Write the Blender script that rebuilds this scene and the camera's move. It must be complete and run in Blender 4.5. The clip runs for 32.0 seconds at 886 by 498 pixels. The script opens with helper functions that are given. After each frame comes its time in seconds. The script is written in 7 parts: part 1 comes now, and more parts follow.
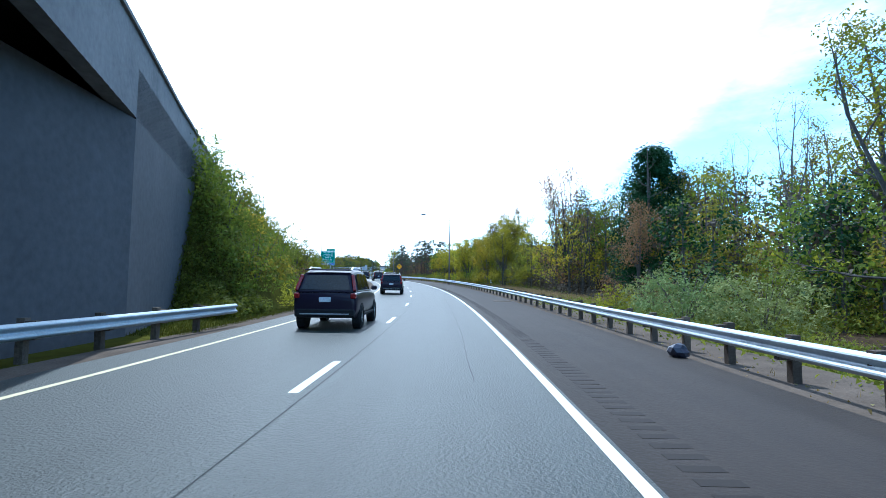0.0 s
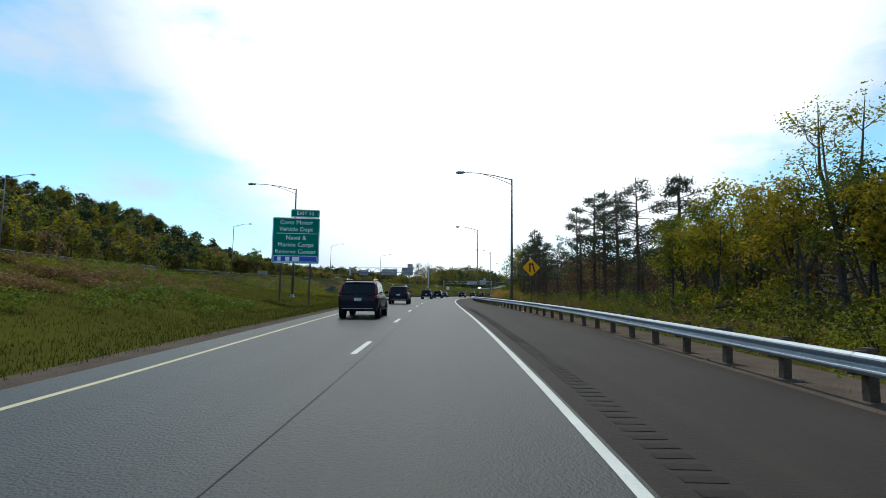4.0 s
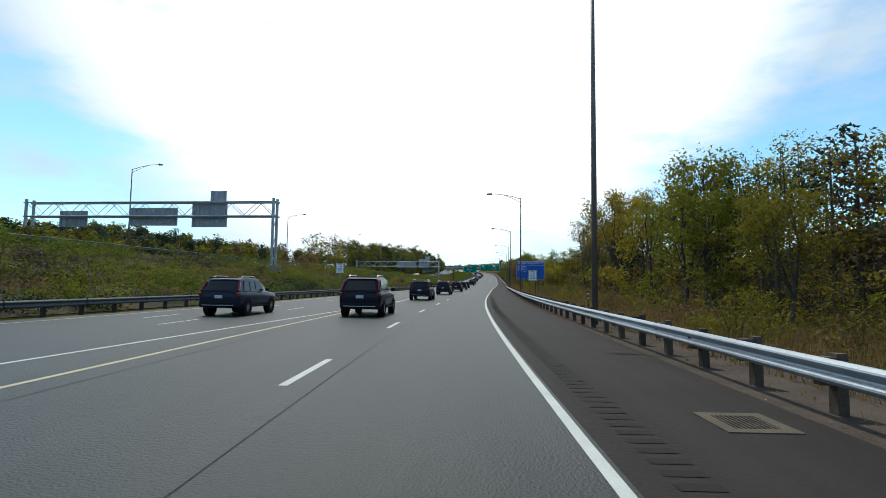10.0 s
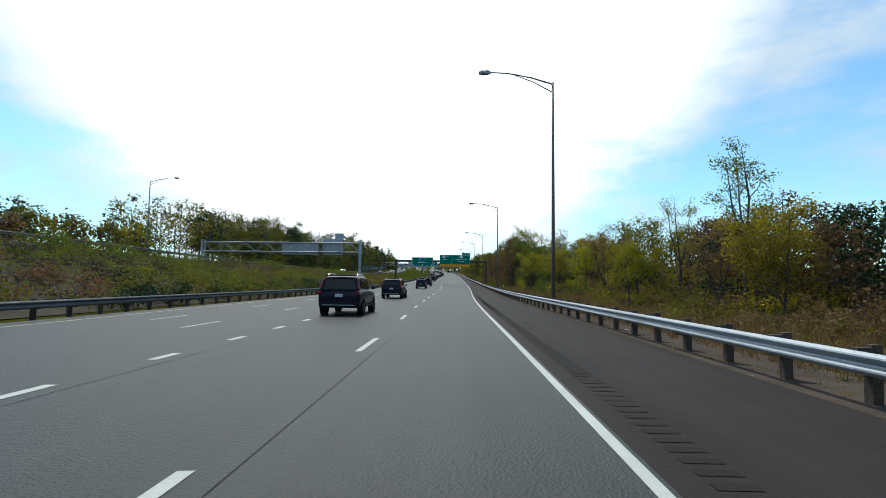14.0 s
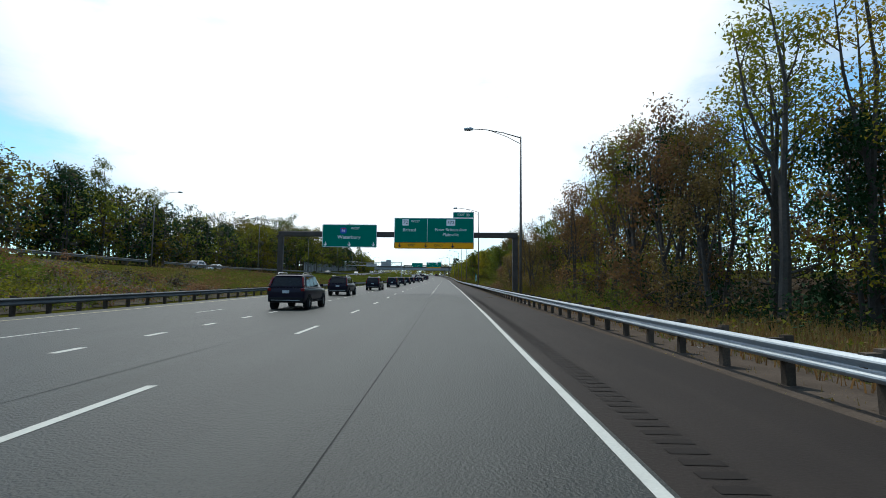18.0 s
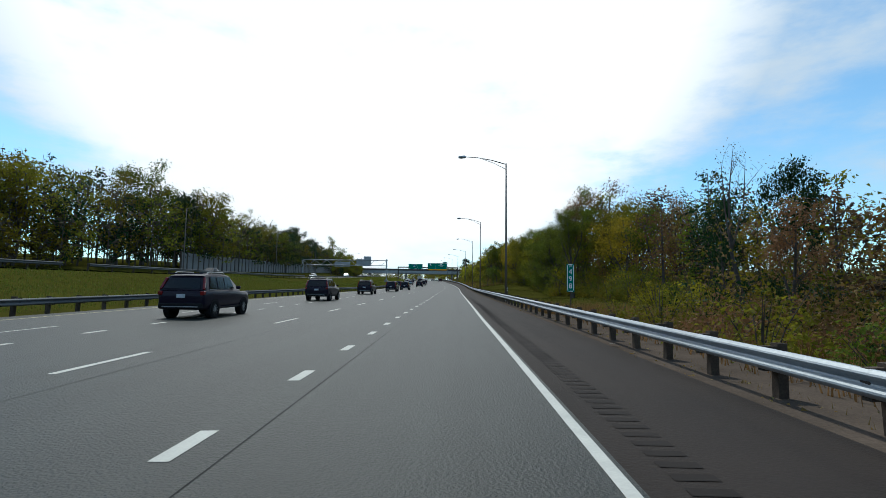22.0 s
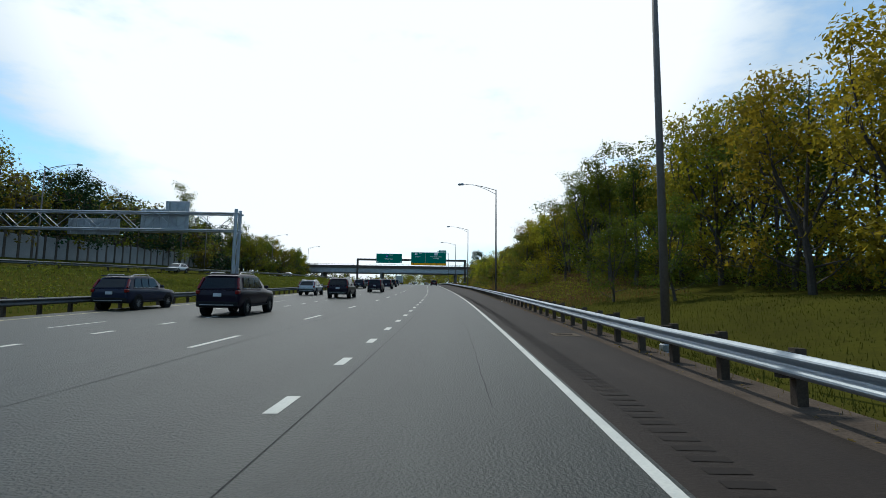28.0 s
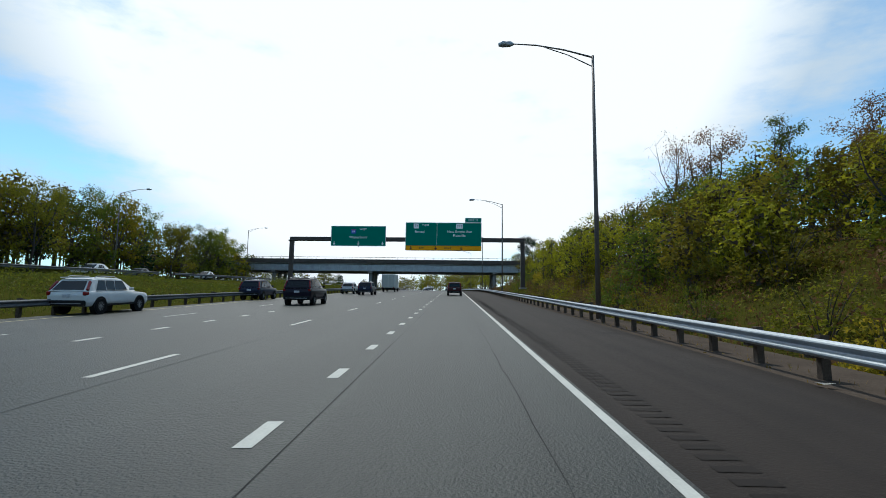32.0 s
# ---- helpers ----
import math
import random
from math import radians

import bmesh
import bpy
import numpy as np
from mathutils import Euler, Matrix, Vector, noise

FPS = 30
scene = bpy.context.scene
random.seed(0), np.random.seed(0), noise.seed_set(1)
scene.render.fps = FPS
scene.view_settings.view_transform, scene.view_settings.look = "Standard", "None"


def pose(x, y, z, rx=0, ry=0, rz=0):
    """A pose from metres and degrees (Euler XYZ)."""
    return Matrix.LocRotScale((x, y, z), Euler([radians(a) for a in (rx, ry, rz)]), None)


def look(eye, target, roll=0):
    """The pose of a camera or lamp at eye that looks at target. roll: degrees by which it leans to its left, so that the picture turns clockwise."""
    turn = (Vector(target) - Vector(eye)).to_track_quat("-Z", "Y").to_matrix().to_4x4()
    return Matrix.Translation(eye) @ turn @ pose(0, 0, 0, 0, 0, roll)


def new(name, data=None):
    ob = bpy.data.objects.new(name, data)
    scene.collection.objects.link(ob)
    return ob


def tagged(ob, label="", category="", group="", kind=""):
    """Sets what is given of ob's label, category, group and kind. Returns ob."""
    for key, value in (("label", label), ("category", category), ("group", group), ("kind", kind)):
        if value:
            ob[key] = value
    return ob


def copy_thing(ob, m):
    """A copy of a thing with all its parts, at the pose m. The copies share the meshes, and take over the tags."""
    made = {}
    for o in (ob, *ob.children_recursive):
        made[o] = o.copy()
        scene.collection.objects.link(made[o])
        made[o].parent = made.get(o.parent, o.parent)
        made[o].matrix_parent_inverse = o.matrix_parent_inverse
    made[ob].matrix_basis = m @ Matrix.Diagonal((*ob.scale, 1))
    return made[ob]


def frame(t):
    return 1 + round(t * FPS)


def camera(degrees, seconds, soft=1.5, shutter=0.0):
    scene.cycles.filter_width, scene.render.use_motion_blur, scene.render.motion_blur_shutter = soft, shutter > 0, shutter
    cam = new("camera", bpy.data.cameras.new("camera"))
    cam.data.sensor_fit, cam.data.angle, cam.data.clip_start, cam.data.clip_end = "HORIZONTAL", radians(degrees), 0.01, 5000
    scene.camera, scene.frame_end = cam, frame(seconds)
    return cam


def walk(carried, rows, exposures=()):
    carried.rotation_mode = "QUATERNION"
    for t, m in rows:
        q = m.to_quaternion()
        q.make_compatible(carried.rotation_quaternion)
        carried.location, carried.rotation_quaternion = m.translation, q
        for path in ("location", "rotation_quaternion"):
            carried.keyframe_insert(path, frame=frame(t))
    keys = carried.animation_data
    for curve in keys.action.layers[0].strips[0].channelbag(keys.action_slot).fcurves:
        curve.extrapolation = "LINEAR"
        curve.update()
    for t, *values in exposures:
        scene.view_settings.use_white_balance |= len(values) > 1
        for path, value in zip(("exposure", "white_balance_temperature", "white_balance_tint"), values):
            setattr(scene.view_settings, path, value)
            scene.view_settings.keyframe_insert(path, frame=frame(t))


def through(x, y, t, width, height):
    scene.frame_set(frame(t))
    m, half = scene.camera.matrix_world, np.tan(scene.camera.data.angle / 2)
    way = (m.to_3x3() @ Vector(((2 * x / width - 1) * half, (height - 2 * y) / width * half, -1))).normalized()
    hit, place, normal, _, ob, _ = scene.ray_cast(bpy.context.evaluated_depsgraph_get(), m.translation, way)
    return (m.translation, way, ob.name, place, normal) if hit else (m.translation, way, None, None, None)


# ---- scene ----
cam = camera(82.75, 32.0, soft=0.85)
PATH = [
    (0.0, pose(-0.040, -0.001, 1.543, 93.630, -0.72, 1.432)),
    (0.5, pose(-0.188, 13.568, 1.513, 93.655, -0.72, 2.365)),
    (1.0, pose(-0.618, 27.086, 1.578, 94.135, -0.72, 3.735)),
    (1.5, pose(-1.416, 40.544, 1.733, 94.796, -0.72, 5.366)),
    (2.0, pose(-2.646, 53.926, 1.961, 95.158, -0.72, 7.402)),
    (2.5, pose(-4.293, 67.220, 2.232, 95.522, -0.72, 9.636)),
    (3.0, pose(-6.455, 80.395, 2.519, 95.273, -0.72, 11.917)),
    (3.5, pose(-9.175, 93.409, 2.803, 94.964, -0.72, 14.072)),
    (4.0, pose(-12.359, 106.251, 3.070, 95.161, -0.72, 15.925)),
    (4.5, pose(-15.809, 118.950, 3.304, 94.954, -0.72, 17.461)),
    (5.0, pose(-19.479, 131.494, 3.482, 94.575, -0.72, 17.844)),
    (5.5, pose(-23.133, 143.938, 3.595, 94.295, -0.72, 17.678)),
    (6.0, pose(-26.701, 156.294, 3.651, 94.093, -0.72, 17.078)),
    (6.5, pose(-30.057, 168.594, 3.674, 93.858, -0.72, 16.215)),
    (7.0, pose(-33.213, 180.834, 3.684, 93.702, -0.72, 15.448)),
    (7.5, pose(-36.165, 193.020, 3.691, 93.752, -0.72, 14.501)),
    (8.0, pose(-38.913, 205.162, 3.697, 93.954, -0.72, 13.675)),
    (8.5, pose(-41.469, 217.265, 3.699, 93.922, -0.72, 12.378)),
    (9.0, pose(-43.758, 229.352, 3.698, 93.824, -0.72, 11.228)),
    (9.5, pose(-45.591, 241.450, 3.696, 94.237, -0.72, 9.467)),
    (10.0, pose(-47.059, 253.536, 3.694, 93.972, -0.72, 7.934)),
    (10.5, pose(-48.389, 265.581, 3.693, 93.918, -0.72, 6.722)),
    (11.0, pose(-49.527, 277.607, 3.695, 93.758, -0.72, 6.131)),
    (11.5, pose(-50.563, 289.608, 3.700, 93.760, -0.72, 4.985)),
    (12.0, pose(-51.447, 301.604, 3.711, 93.902, -0.72, 4.090)),
    (12.5, pose(-51.939, 313.624, 3.730, 94.013, -0.72, 3.525)),
    (13.0, pose(-52.267, 325.674, 3.760, 94.178, -0.72, 3.256)),
    (13.5, pose(-52.544, 337.769, 3.802, 94.047, -0.72, 3.353)),
    (14.0, pose(-52.948, 349.913, 3.856, 94.141, -0.72, 3.380)),
    (14.5, pose(-53.363, 362.115, 3.918, 94.139, -0.72, 3.573)),
    (15.0, pose(-53.808, 374.369, 3.983, 94.247, -0.72, 3.262)),
    (15.5, pose(-54.216, 386.662, 4.053, 94.270, -0.72, 2.864)),
    (16.0, pose(-54.520, 398.972, 4.130, 94.327, -0.72, 2.377)),
    (16.5, pose(-54.736, 411.266, 4.225, 94.430, -0.72, 1.947)),
    (17.0, pose(-54.868, 423.515, 4.346, 94.445, -0.72, 1.723)),
    (17.5, pose(-54.874, 435.701, 4.497, 94.532, -0.72, 1.920)),
    (18.0, pose(-55.009, 447.801, 4.680, 94.834, -0.72, 2.381)),
    (18.5, pose(-55.318, 459.804, 4.890, 94.683, -0.72, 2.600)),
    (19.0, pose(-55.694, 471.713, 5.130, 94.910, -0.72, 2.569)),
    (19.5, pose(-56.098, 483.538, 5.398, 95.017, -0.72, 2.543)),
    (20.0, pose(-56.426, 495.293, 5.689, 95.219, -0.72, 2.778)),
    (20.5, pose(-56.629, 507.003, 5.996, 95.406, -0.72, 2.994)),
    (21.0, pose(-56.849, 518.676, 6.311, 95.438, -0.72, 3.081)),
    (21.5, pose(-57.225, 530.314, 6.630, 95.576, -0.72, 3.270)),
    (22.0, pose(-57.616, 541.928, 6.951, 95.506, -0.72, 3.356)),
    (22.5, pose(-58.020, 553.523, 7.274, 95.681, -0.72, 3.367)),
    (23.0, pose(-58.459, 565.094, 7.597, 95.723, -0.72, 3.507)),
    (23.5, pose(-58.966, 576.636, 7.918, 95.634, -0.72, 3.811)),
    (24.0, pose(-59.484, 588.141, 8.236, 95.555, -0.72, 3.627)),
    (24.5, pose(-59.915, 599.601, 8.550, 95.677, -0.72, 3.408)),
    (25.0, pose(-60.349, 610.990, 8.856, 95.612, -0.72, 3.794)),
    (25.5, pose(-60.827, 622.292, 9.153, 95.723, -0.72, 3.669)),
    (26.0, pose(-61.274, 633.504, 9.447, 95.458, -0.72, 3.432)),
    (26.5, pose(-61.693, 644.628, 9.752, 95.555, -0.72, 3.312)),
    (27.0, pose(-62.092, 655.674, 10.078, 95.701, -0.72, 3.291)),
    (27.5, pose(-62.506, 666.658, 10.433, 96.082, -0.72, 3.486)),
    (28.0, pose(-62.971, 677.605, 10.815, 96.132, -0.72, 3.826)),
    (28.5, pose(-63.524, 688.543, 11.223, 96.325, -0.72, 4.293)),
    (29.0, pose(-64.169, 699.503, 11.653, 96.477, -0.72, 4.712)),
    (29.5, pose(-64.865, 710.511, 12.107, 96.393, -0.72, 5.243)),
    (30.0, pose(-65.647, 721.581, 12.582, 96.494, -0.72, 5.595)),
    (30.5, pose(-66.442, 732.733, 13.072, 96.326, -0.72, 6.127)),
    (31.0, pose(-67.337, 743.962, 13.574, 96.453, -0.72, 6.463)),
    (31.5, pose(-68.453, 755.252, 14.083, 96.483, -0.72, 6.805)),
    (32.0, pose(-69.626, 766.612, 14.600, 96.561, -0.72, 6.956)),
]
walk(cam, PATH, [(0.0, 1.3, 4900, 4), (0.5, 0.75, 5150, 4), (1.2, 0.15, 5500, 4), (2.0, -0.05, 5800, 5), (3.2, 0.0, 6050, 5), (16.0, 0.0, 6050, 5), (20.0, -0.1, 6000, 5), (32.0, -0.18, 6000, 5)])

# ---- the road's line: heading every 20 m, grade every 40 m, and the right edge line's offset from the driven line
HEADING = [-0.0, 1.73, 4.1, 7.08, 10.46, 13.75, 15.9, 16.56, 15.75, 14.48, 13.13, 11.46, 9.27, 6.65, 4.93, 3.33, 2.21, 1.76, 1.82, 1.97, 1.24, 0.66, 0.75, 1.2, 1.33, 1.46, 1.69, 1.84, 2.07, 2.29, 2.38, 2.38, 2.13, 1.99, 2.42, 3.23, 4.02, 4.85, 5.48, 5.73, 5.8, 5.8, 5.8, 5.8, 5.8, 5.8, 5.8, 8.2, 10.6, 13.0, 15.4, 17.8, 20.2, 22.6, 25.0, 27.4, 29.8, 32.2, 34.6, 37.0, 39.4, 41.8, 44.2, 46.6, 49.0, 51.4, 53.8, 56.2, 58.6]
GRADE = [-0.0054, 0.0143, 0.0217, 0.0161, 0.0027, 0.0005, -0.0002, 0.0002, 0.0021, 0.005, 0.0064, 0.0135, 0.022, 0.0271, 0.0279, 0.0274, 0.0267, 0.0354, 0.0425, 0.045]
EDGE_AT, EDGE_OFF = [0, 107, 234, 331, 477, 571, 683, 773], [1.43, 1.45, 1.49, 1.62, 1.73, 1.27, 1.6, 1.75]
STEP = 1.0
S0, S1 = -200.0, 1700.0
_s = np.arange(0.0, S1 + STEP, STEP)
_h = np.radians(np.interp(_s, np.arange(len(HEADING)) * 20.0, HEADING))
_g = np.interp(_s, np.arange(len(GRADE)) * 40.0, GRADE) * np.clip((1150 - _s) / 300, 0, 1)
_mid = lambda a: np.concatenate([[0], np.cumsum((a[1:] + a[:-1]) / 2 * STEP)])
_x, _y, _z = _mid(-np.sin(_h)), _mid(np.cos(_h)), _mid(_g)
_back = np.arange(S0, 0.0, STEP)
LINE_S = np.concatenate([_back, _s])
LINE_X = np.concatenate([_back * -math.sin(_h[0]), _x])
LINE_Y = np.concatenate([_back * math.cos(_h[0]), _y])
LINE_Z = np.concatenate([_back * _g[0] * 0.3, _z])
LINE_H = np.concatenate([np.full(len(_back), _h[0]), _h])
MEAN_H = radians(4.0)


def tab(s, xs, ys):
    return np.interp(s, xs, ys)


def heading(s):
    return float(np.interp(s, LINE_S, LINE_H))


def place(s, d, h=0.0):
    """Point at station s, d metres right of the right edge line, h above the road."""
    a = np.interp(s, LINE_S, LINE_H)
    q = d + tab(s, EDGE_AT, EDGE_OFF)
    near = np.clip(q, -150, 150)
    far = q - near
    x = np.interp(s, LINE_S, LINE_X) + np.cos(a) * near + math.cos(MEAN_H) * far
    y = np.interp(s, LINE_S, LINE_Y) + np.sin(a) * near + math.sin(MEAN_H) * far
    over = np.maximum(s - S1, 0) + np.minimum(s - S0, 0)
    x, y = x - np.sin(a) * over, y + np.cos(a) * over
    return x, y, np.interp(s, LINE_S, LINE_Z) + h


def slope_at(s):
    return math.degrees(math.atan2(float(np.interp(s + 2, LINE_S, LINE_Z) - np.interp(s - 2, LINE_S, LINE_Z)), 4.0))


def spot(s, d, h=0.0, turn=0.0, pitch=0.0):
    """Pose at a station: local x to the right, y ahead, z up."""
    x, y, z = place(s, d, h)
    return Matrix.LocRotScale((float(x), float(y), float(z)), Euler((radians(pitch), 0, heading(s) + radians(turn))), None)


# ---- cross sections along the line
def yellow_d(s):
    return tab(s, [-60, 115, 132, 200, 245, 300], [-7.2, -7.2, -7.6, -9.0, -8.3, -7.45])


def main_r(s):
    return tab(s, [-80, -30, 0, 20, 60, 110, 155, 205, 225, 245, 265, 283, 300],
               [22, 4, -8.5, -15, -26, -30, -26, -16.5, -13.0, -11.6, -10.1, -8.6, -7.6]) - tab(s, [372, 438, 487, 519], [0, 1.5, 3.0, 3.75])


def main_h(s):
    return tab(s, [-80, 0, 20, 60, 110, 155, 190, 204], [8.0, 7.6, 7.3, 5.9, 3.9, 2.0, 0.35, 0.0])


def main_l(s):
    return main_r(s) - tab(s, [180, 205, 250, 330, 372, 519], [10.6, 9.6, 8.0, 8.8, 8.5, 7.1])


def left_rail(s):
    return main_l(s) - 1.6


def upper_d(s):
    return left_rail(s) - tab(s, [0, 200, 270, 2000], [26, 24, 20, 19])


def upper_h(s):
    return main_h(s) + tab(s, [0, 200, 400, 470, 540, 800, 900, 1000], [3.5, 4.4, 4.6, 3.6, 2.6, 2.3, 1.5, 0.4])


def right_rail(s):
    return tab(s, [-60, 0, 40, 95, 130, 178, 195, 224, 247, 272, 322, 370, 466, 510, 560, 605, 695, 741, 782, 1000], [3.8, 3.8, 4.2, 4.6, 4.5, 3.1, 2.8, 2.7, 3.0, 3.5, 3.95, 4.0, 3.6, 3.4, 3.15, 2.9, 2.75, 3.6, 4.5, 4.7])


def ground_h(s, d):
    """Height of the ground against the road."""
    s, d = np.broadcast_arrays(np.asarray(s, float), np.asarray(d, float))
    rr = right_rail(s)
    q = d - rr - 0.5
    slope = tab(s, [0, 640, 700, 760, 900, 1000], [0.02, 0.02, 0.16, 0.34, 0.36, 0.1])
    right = -0.07 - 0.45 * np.clip(q / 2.5, 0, 1) + slope * np.clip(q - 3, 0, tab(s, [0, 740, 790, 900], [8, 8, 17, 17])) + 0.06 * np.clip(q - 11, 0, 40)
    right = right + tab(s, [205, 240, 300, 345, 390], [0.0, 0.34, 0.38, 0.2, 0.0]) * np.clip(q - 15, 0, 45)
    right = right - tab(s, [14, 40, 95, 125], [0.0, 2.6, 2.6, 0.0]) * np.clip((q - 5) / 14, 0, 1)
    bump = 0.25 * np.sin(s * 0.13 + d * 0.31) + 0.2 * np.sin(s * 0.071 - d * 0.21)
    right = right + bump * np.clip((q - 2) / 6, 0, 1)
    yl, mr, ml, mh = yellow_d(s) - 1.1, main_r(s) + 2.2, left_rail(s) - 0.6, main_h(s)
    ud, uh = upper_d(s), upper_h(s)
    foot = tab(s, [0, 15, 24, 40, 90], [2.9, 2.9, 2.0, 2.5, 5.0])
    gore = mh * np.clip((yl - d - foot) / np.maximum(yl - mr - foot, 0.6), 0, 1)
    gore = np.where(yl - mr > 0.3, gore, mh * (d < mr))
    bank = mh + (uh - mh) * np.clip((ml - d - 1.0) / np.maximum(ml - 1.5 - ud, 1), 0, 1)
    beyond = uh + tab(s, [0, 110, 150, 235, 256, 272, 300, 345, 375, 425, 470, 900], [0.1, 0.2, 0.30, 0.38, 0.36, 0.20, 0.15, 0.09, 0.12, 0.11, 0.08, 0.06]) * np.clip(ud - 16 - d, 0, 60)
    beyond = beyond + tab(s, [600, 650, 830, 880], [0, 1.7, 1.7, 0]) * np.clip((ud - 14.6 - d) / 3, 0, 1)
    left = np.where(d > mr, gore, np.where(d > ml, mh, np.where(d > ud, bank, beyond)))
    face = np.minimum(-13.5, main_r(s) - 0.3)
    left = np.where((s < 22.5) & (d > face), 0.0, left)
    left = np.where((s < 22.5) & (d <= face) & (d > ml), mh - 0.4, left)
    left = left - 0.07 + bump * np.clip((ml - d - 3) / 6, 0, 1) * (d > ud + 2)
    return np.where(d > rr + 0.5, right, np.where(d < yl, left, -0.07))


# ---- world and sun
SUN_EL, SUN_AZ = 61.0, 25.0   # degrees up, degrees left of the y axis
sun_dir = Vector((-math.sin(radians(SUN_AZ)) * math.cos(radians(SUN_EL)), math.cos(radians(SUN_AZ)) * math.cos(radians(SUN_EL)), math.sin(radians(SUN_EL))))
world = bpy.data.worlds.new("sky")
scene.world = world
world.use_nodes = True
wn, wl = world.node_tree.nodes, world.node_tree.links
wn.clear()
w_out, w_bg = wn.new("ShaderNodeOutputWorld"), wn.new("ShaderNodeBackground")
w_sky = wn.new("ShaderNodeTexSky")
w_sky.sky_type, w_sky.sun_disc = "NISHITA", False
w_sky.sun_elevation, w_sky.sun_rotation = radians(SUN_EL), radians(-SUN_AZ)
w_sky.dust_density, w_sky.ozone_density = 0.6, 1.5
w_tc = wn.new("ShaderNodeTexCoord")
w_map = wn.new("ShaderNodeMapping")
w_map.inputs["Scale"].default_value = (1.0, 1.0, 2.6)
w_n = wn.new("ShaderNodeTexNoise")
w_n.inputs["Scale"].default_value, w_n.inputs["Detail"].default_value, w_n.inputs["Roughness"].default_value = 2.9, 8.0, 0.6
w_dot = wn.new("ShaderNodeVectorMath")
w_dot.operation = "DOT_PRODUCT"
w_dot.inputs[1].default_value = (-0.15, 0.81, 0.57)
w_glow = wn.new("ShaderNodeMapRange")
w_glow.inputs["From Min"].default_value, w_glow.inputs["From Max"].default_value = 0.79, 0.91
w_glow.inputs["To Min"].default_value, w_glow.inputs["To Max"].default_value = 0.0, 0.34
w_add = wn.new("ShaderNodeMath")
w_ramp = wn.new("ShaderNodeMapRange")
w_ramp.inputs["From Min"].default_value, w_ramp.inputs["From Max"].default_value = 0.40, 0.72
w_ramp.interpolation_type = "SMOOTHSTEP"
w_gain = wn.new("ShaderNodeVectorMath")
w_gain.operation = "SCALE"
w_gain.inputs["Scale"].default_value = 0.170
w_tint = wn.new("ShaderNodeMix")
w_tint.data_type, w_tint.blend_type = "RGBA", "MULTIPLY"
w_tint.inputs[0].default_value = 1.0
w_tint.inputs[7].default_value = (0.82, 1.06, 1.06, 1)
w_mix = wn.new("ShaderNodeMix")
w_mix.data_type = "RGBA"
w_cloud = wn.new("ShaderNodeMix")
w_cloud.data_type = "RGBA"
w_cloud.inputs[6].default_value, w_cloud.inputs[7].default_value = (0.66, 0.76, 0.86, 1), (1.18, 1.19, 1.20, 1)
w_lit = wn.new("ShaderNodeMapRange")
w_lit.inputs["From Min"].default_value, w_lit.inputs["From Max"].default_value = 0.0, 0.2
wl.new(w_glow.outputs["Result"], w_lit.inputs["Value"]), wl.new(w_lit.outputs["Result"], w_cloud.inputs[0])
wl.new(w_cloud.outputs[2], w_mix.inputs[7])
wl.new(w_tc.outputs["Generated"], w_map.inputs["Vector"])
wl.new(w_map.outputs[0], w_n.inputs["Vector"])
wl.new(w_tc.outputs["Generated"], w_dot.inputs[0])
wl.new(w_dot.outputs["Value"], w_glow.inputs["Value"])
wl.new(w_n.outputs["Fac"], w_add.inputs[0])
wl.new(w_glow.outputs["Result"], w_add.inputs[1])
wl.new(w_add.outputs[0], w_ramp.inputs["Value"])
wl.new(w_sky.outputs[0], w_gain.inputs[0])
wl.new(w_gain.outputs[0], w_tint.inputs[6])
wl.new(w_tint.outputs[2], w_mix.inputs[6])
wl.new(w_ramp.outputs["Result"], w_mix.inputs[0])
wl.new(w_mix.outputs[2], w_bg.inputs["Color"])
wl.new(w_bg.outputs[0], w_out.inputs["Surface"])
w_bg.inputs["Strength"].default_value = 1.0
sun = new("sun", bpy.data.lights.new("sun", "SUN"))
sun.data.energy, sun.data.angle, sun.data.color = 2.8, radians(0.6), (1.0, 0.95, 0.86)
sun.matrix_world = look(sun_dir * 100, (0, 0, 0))


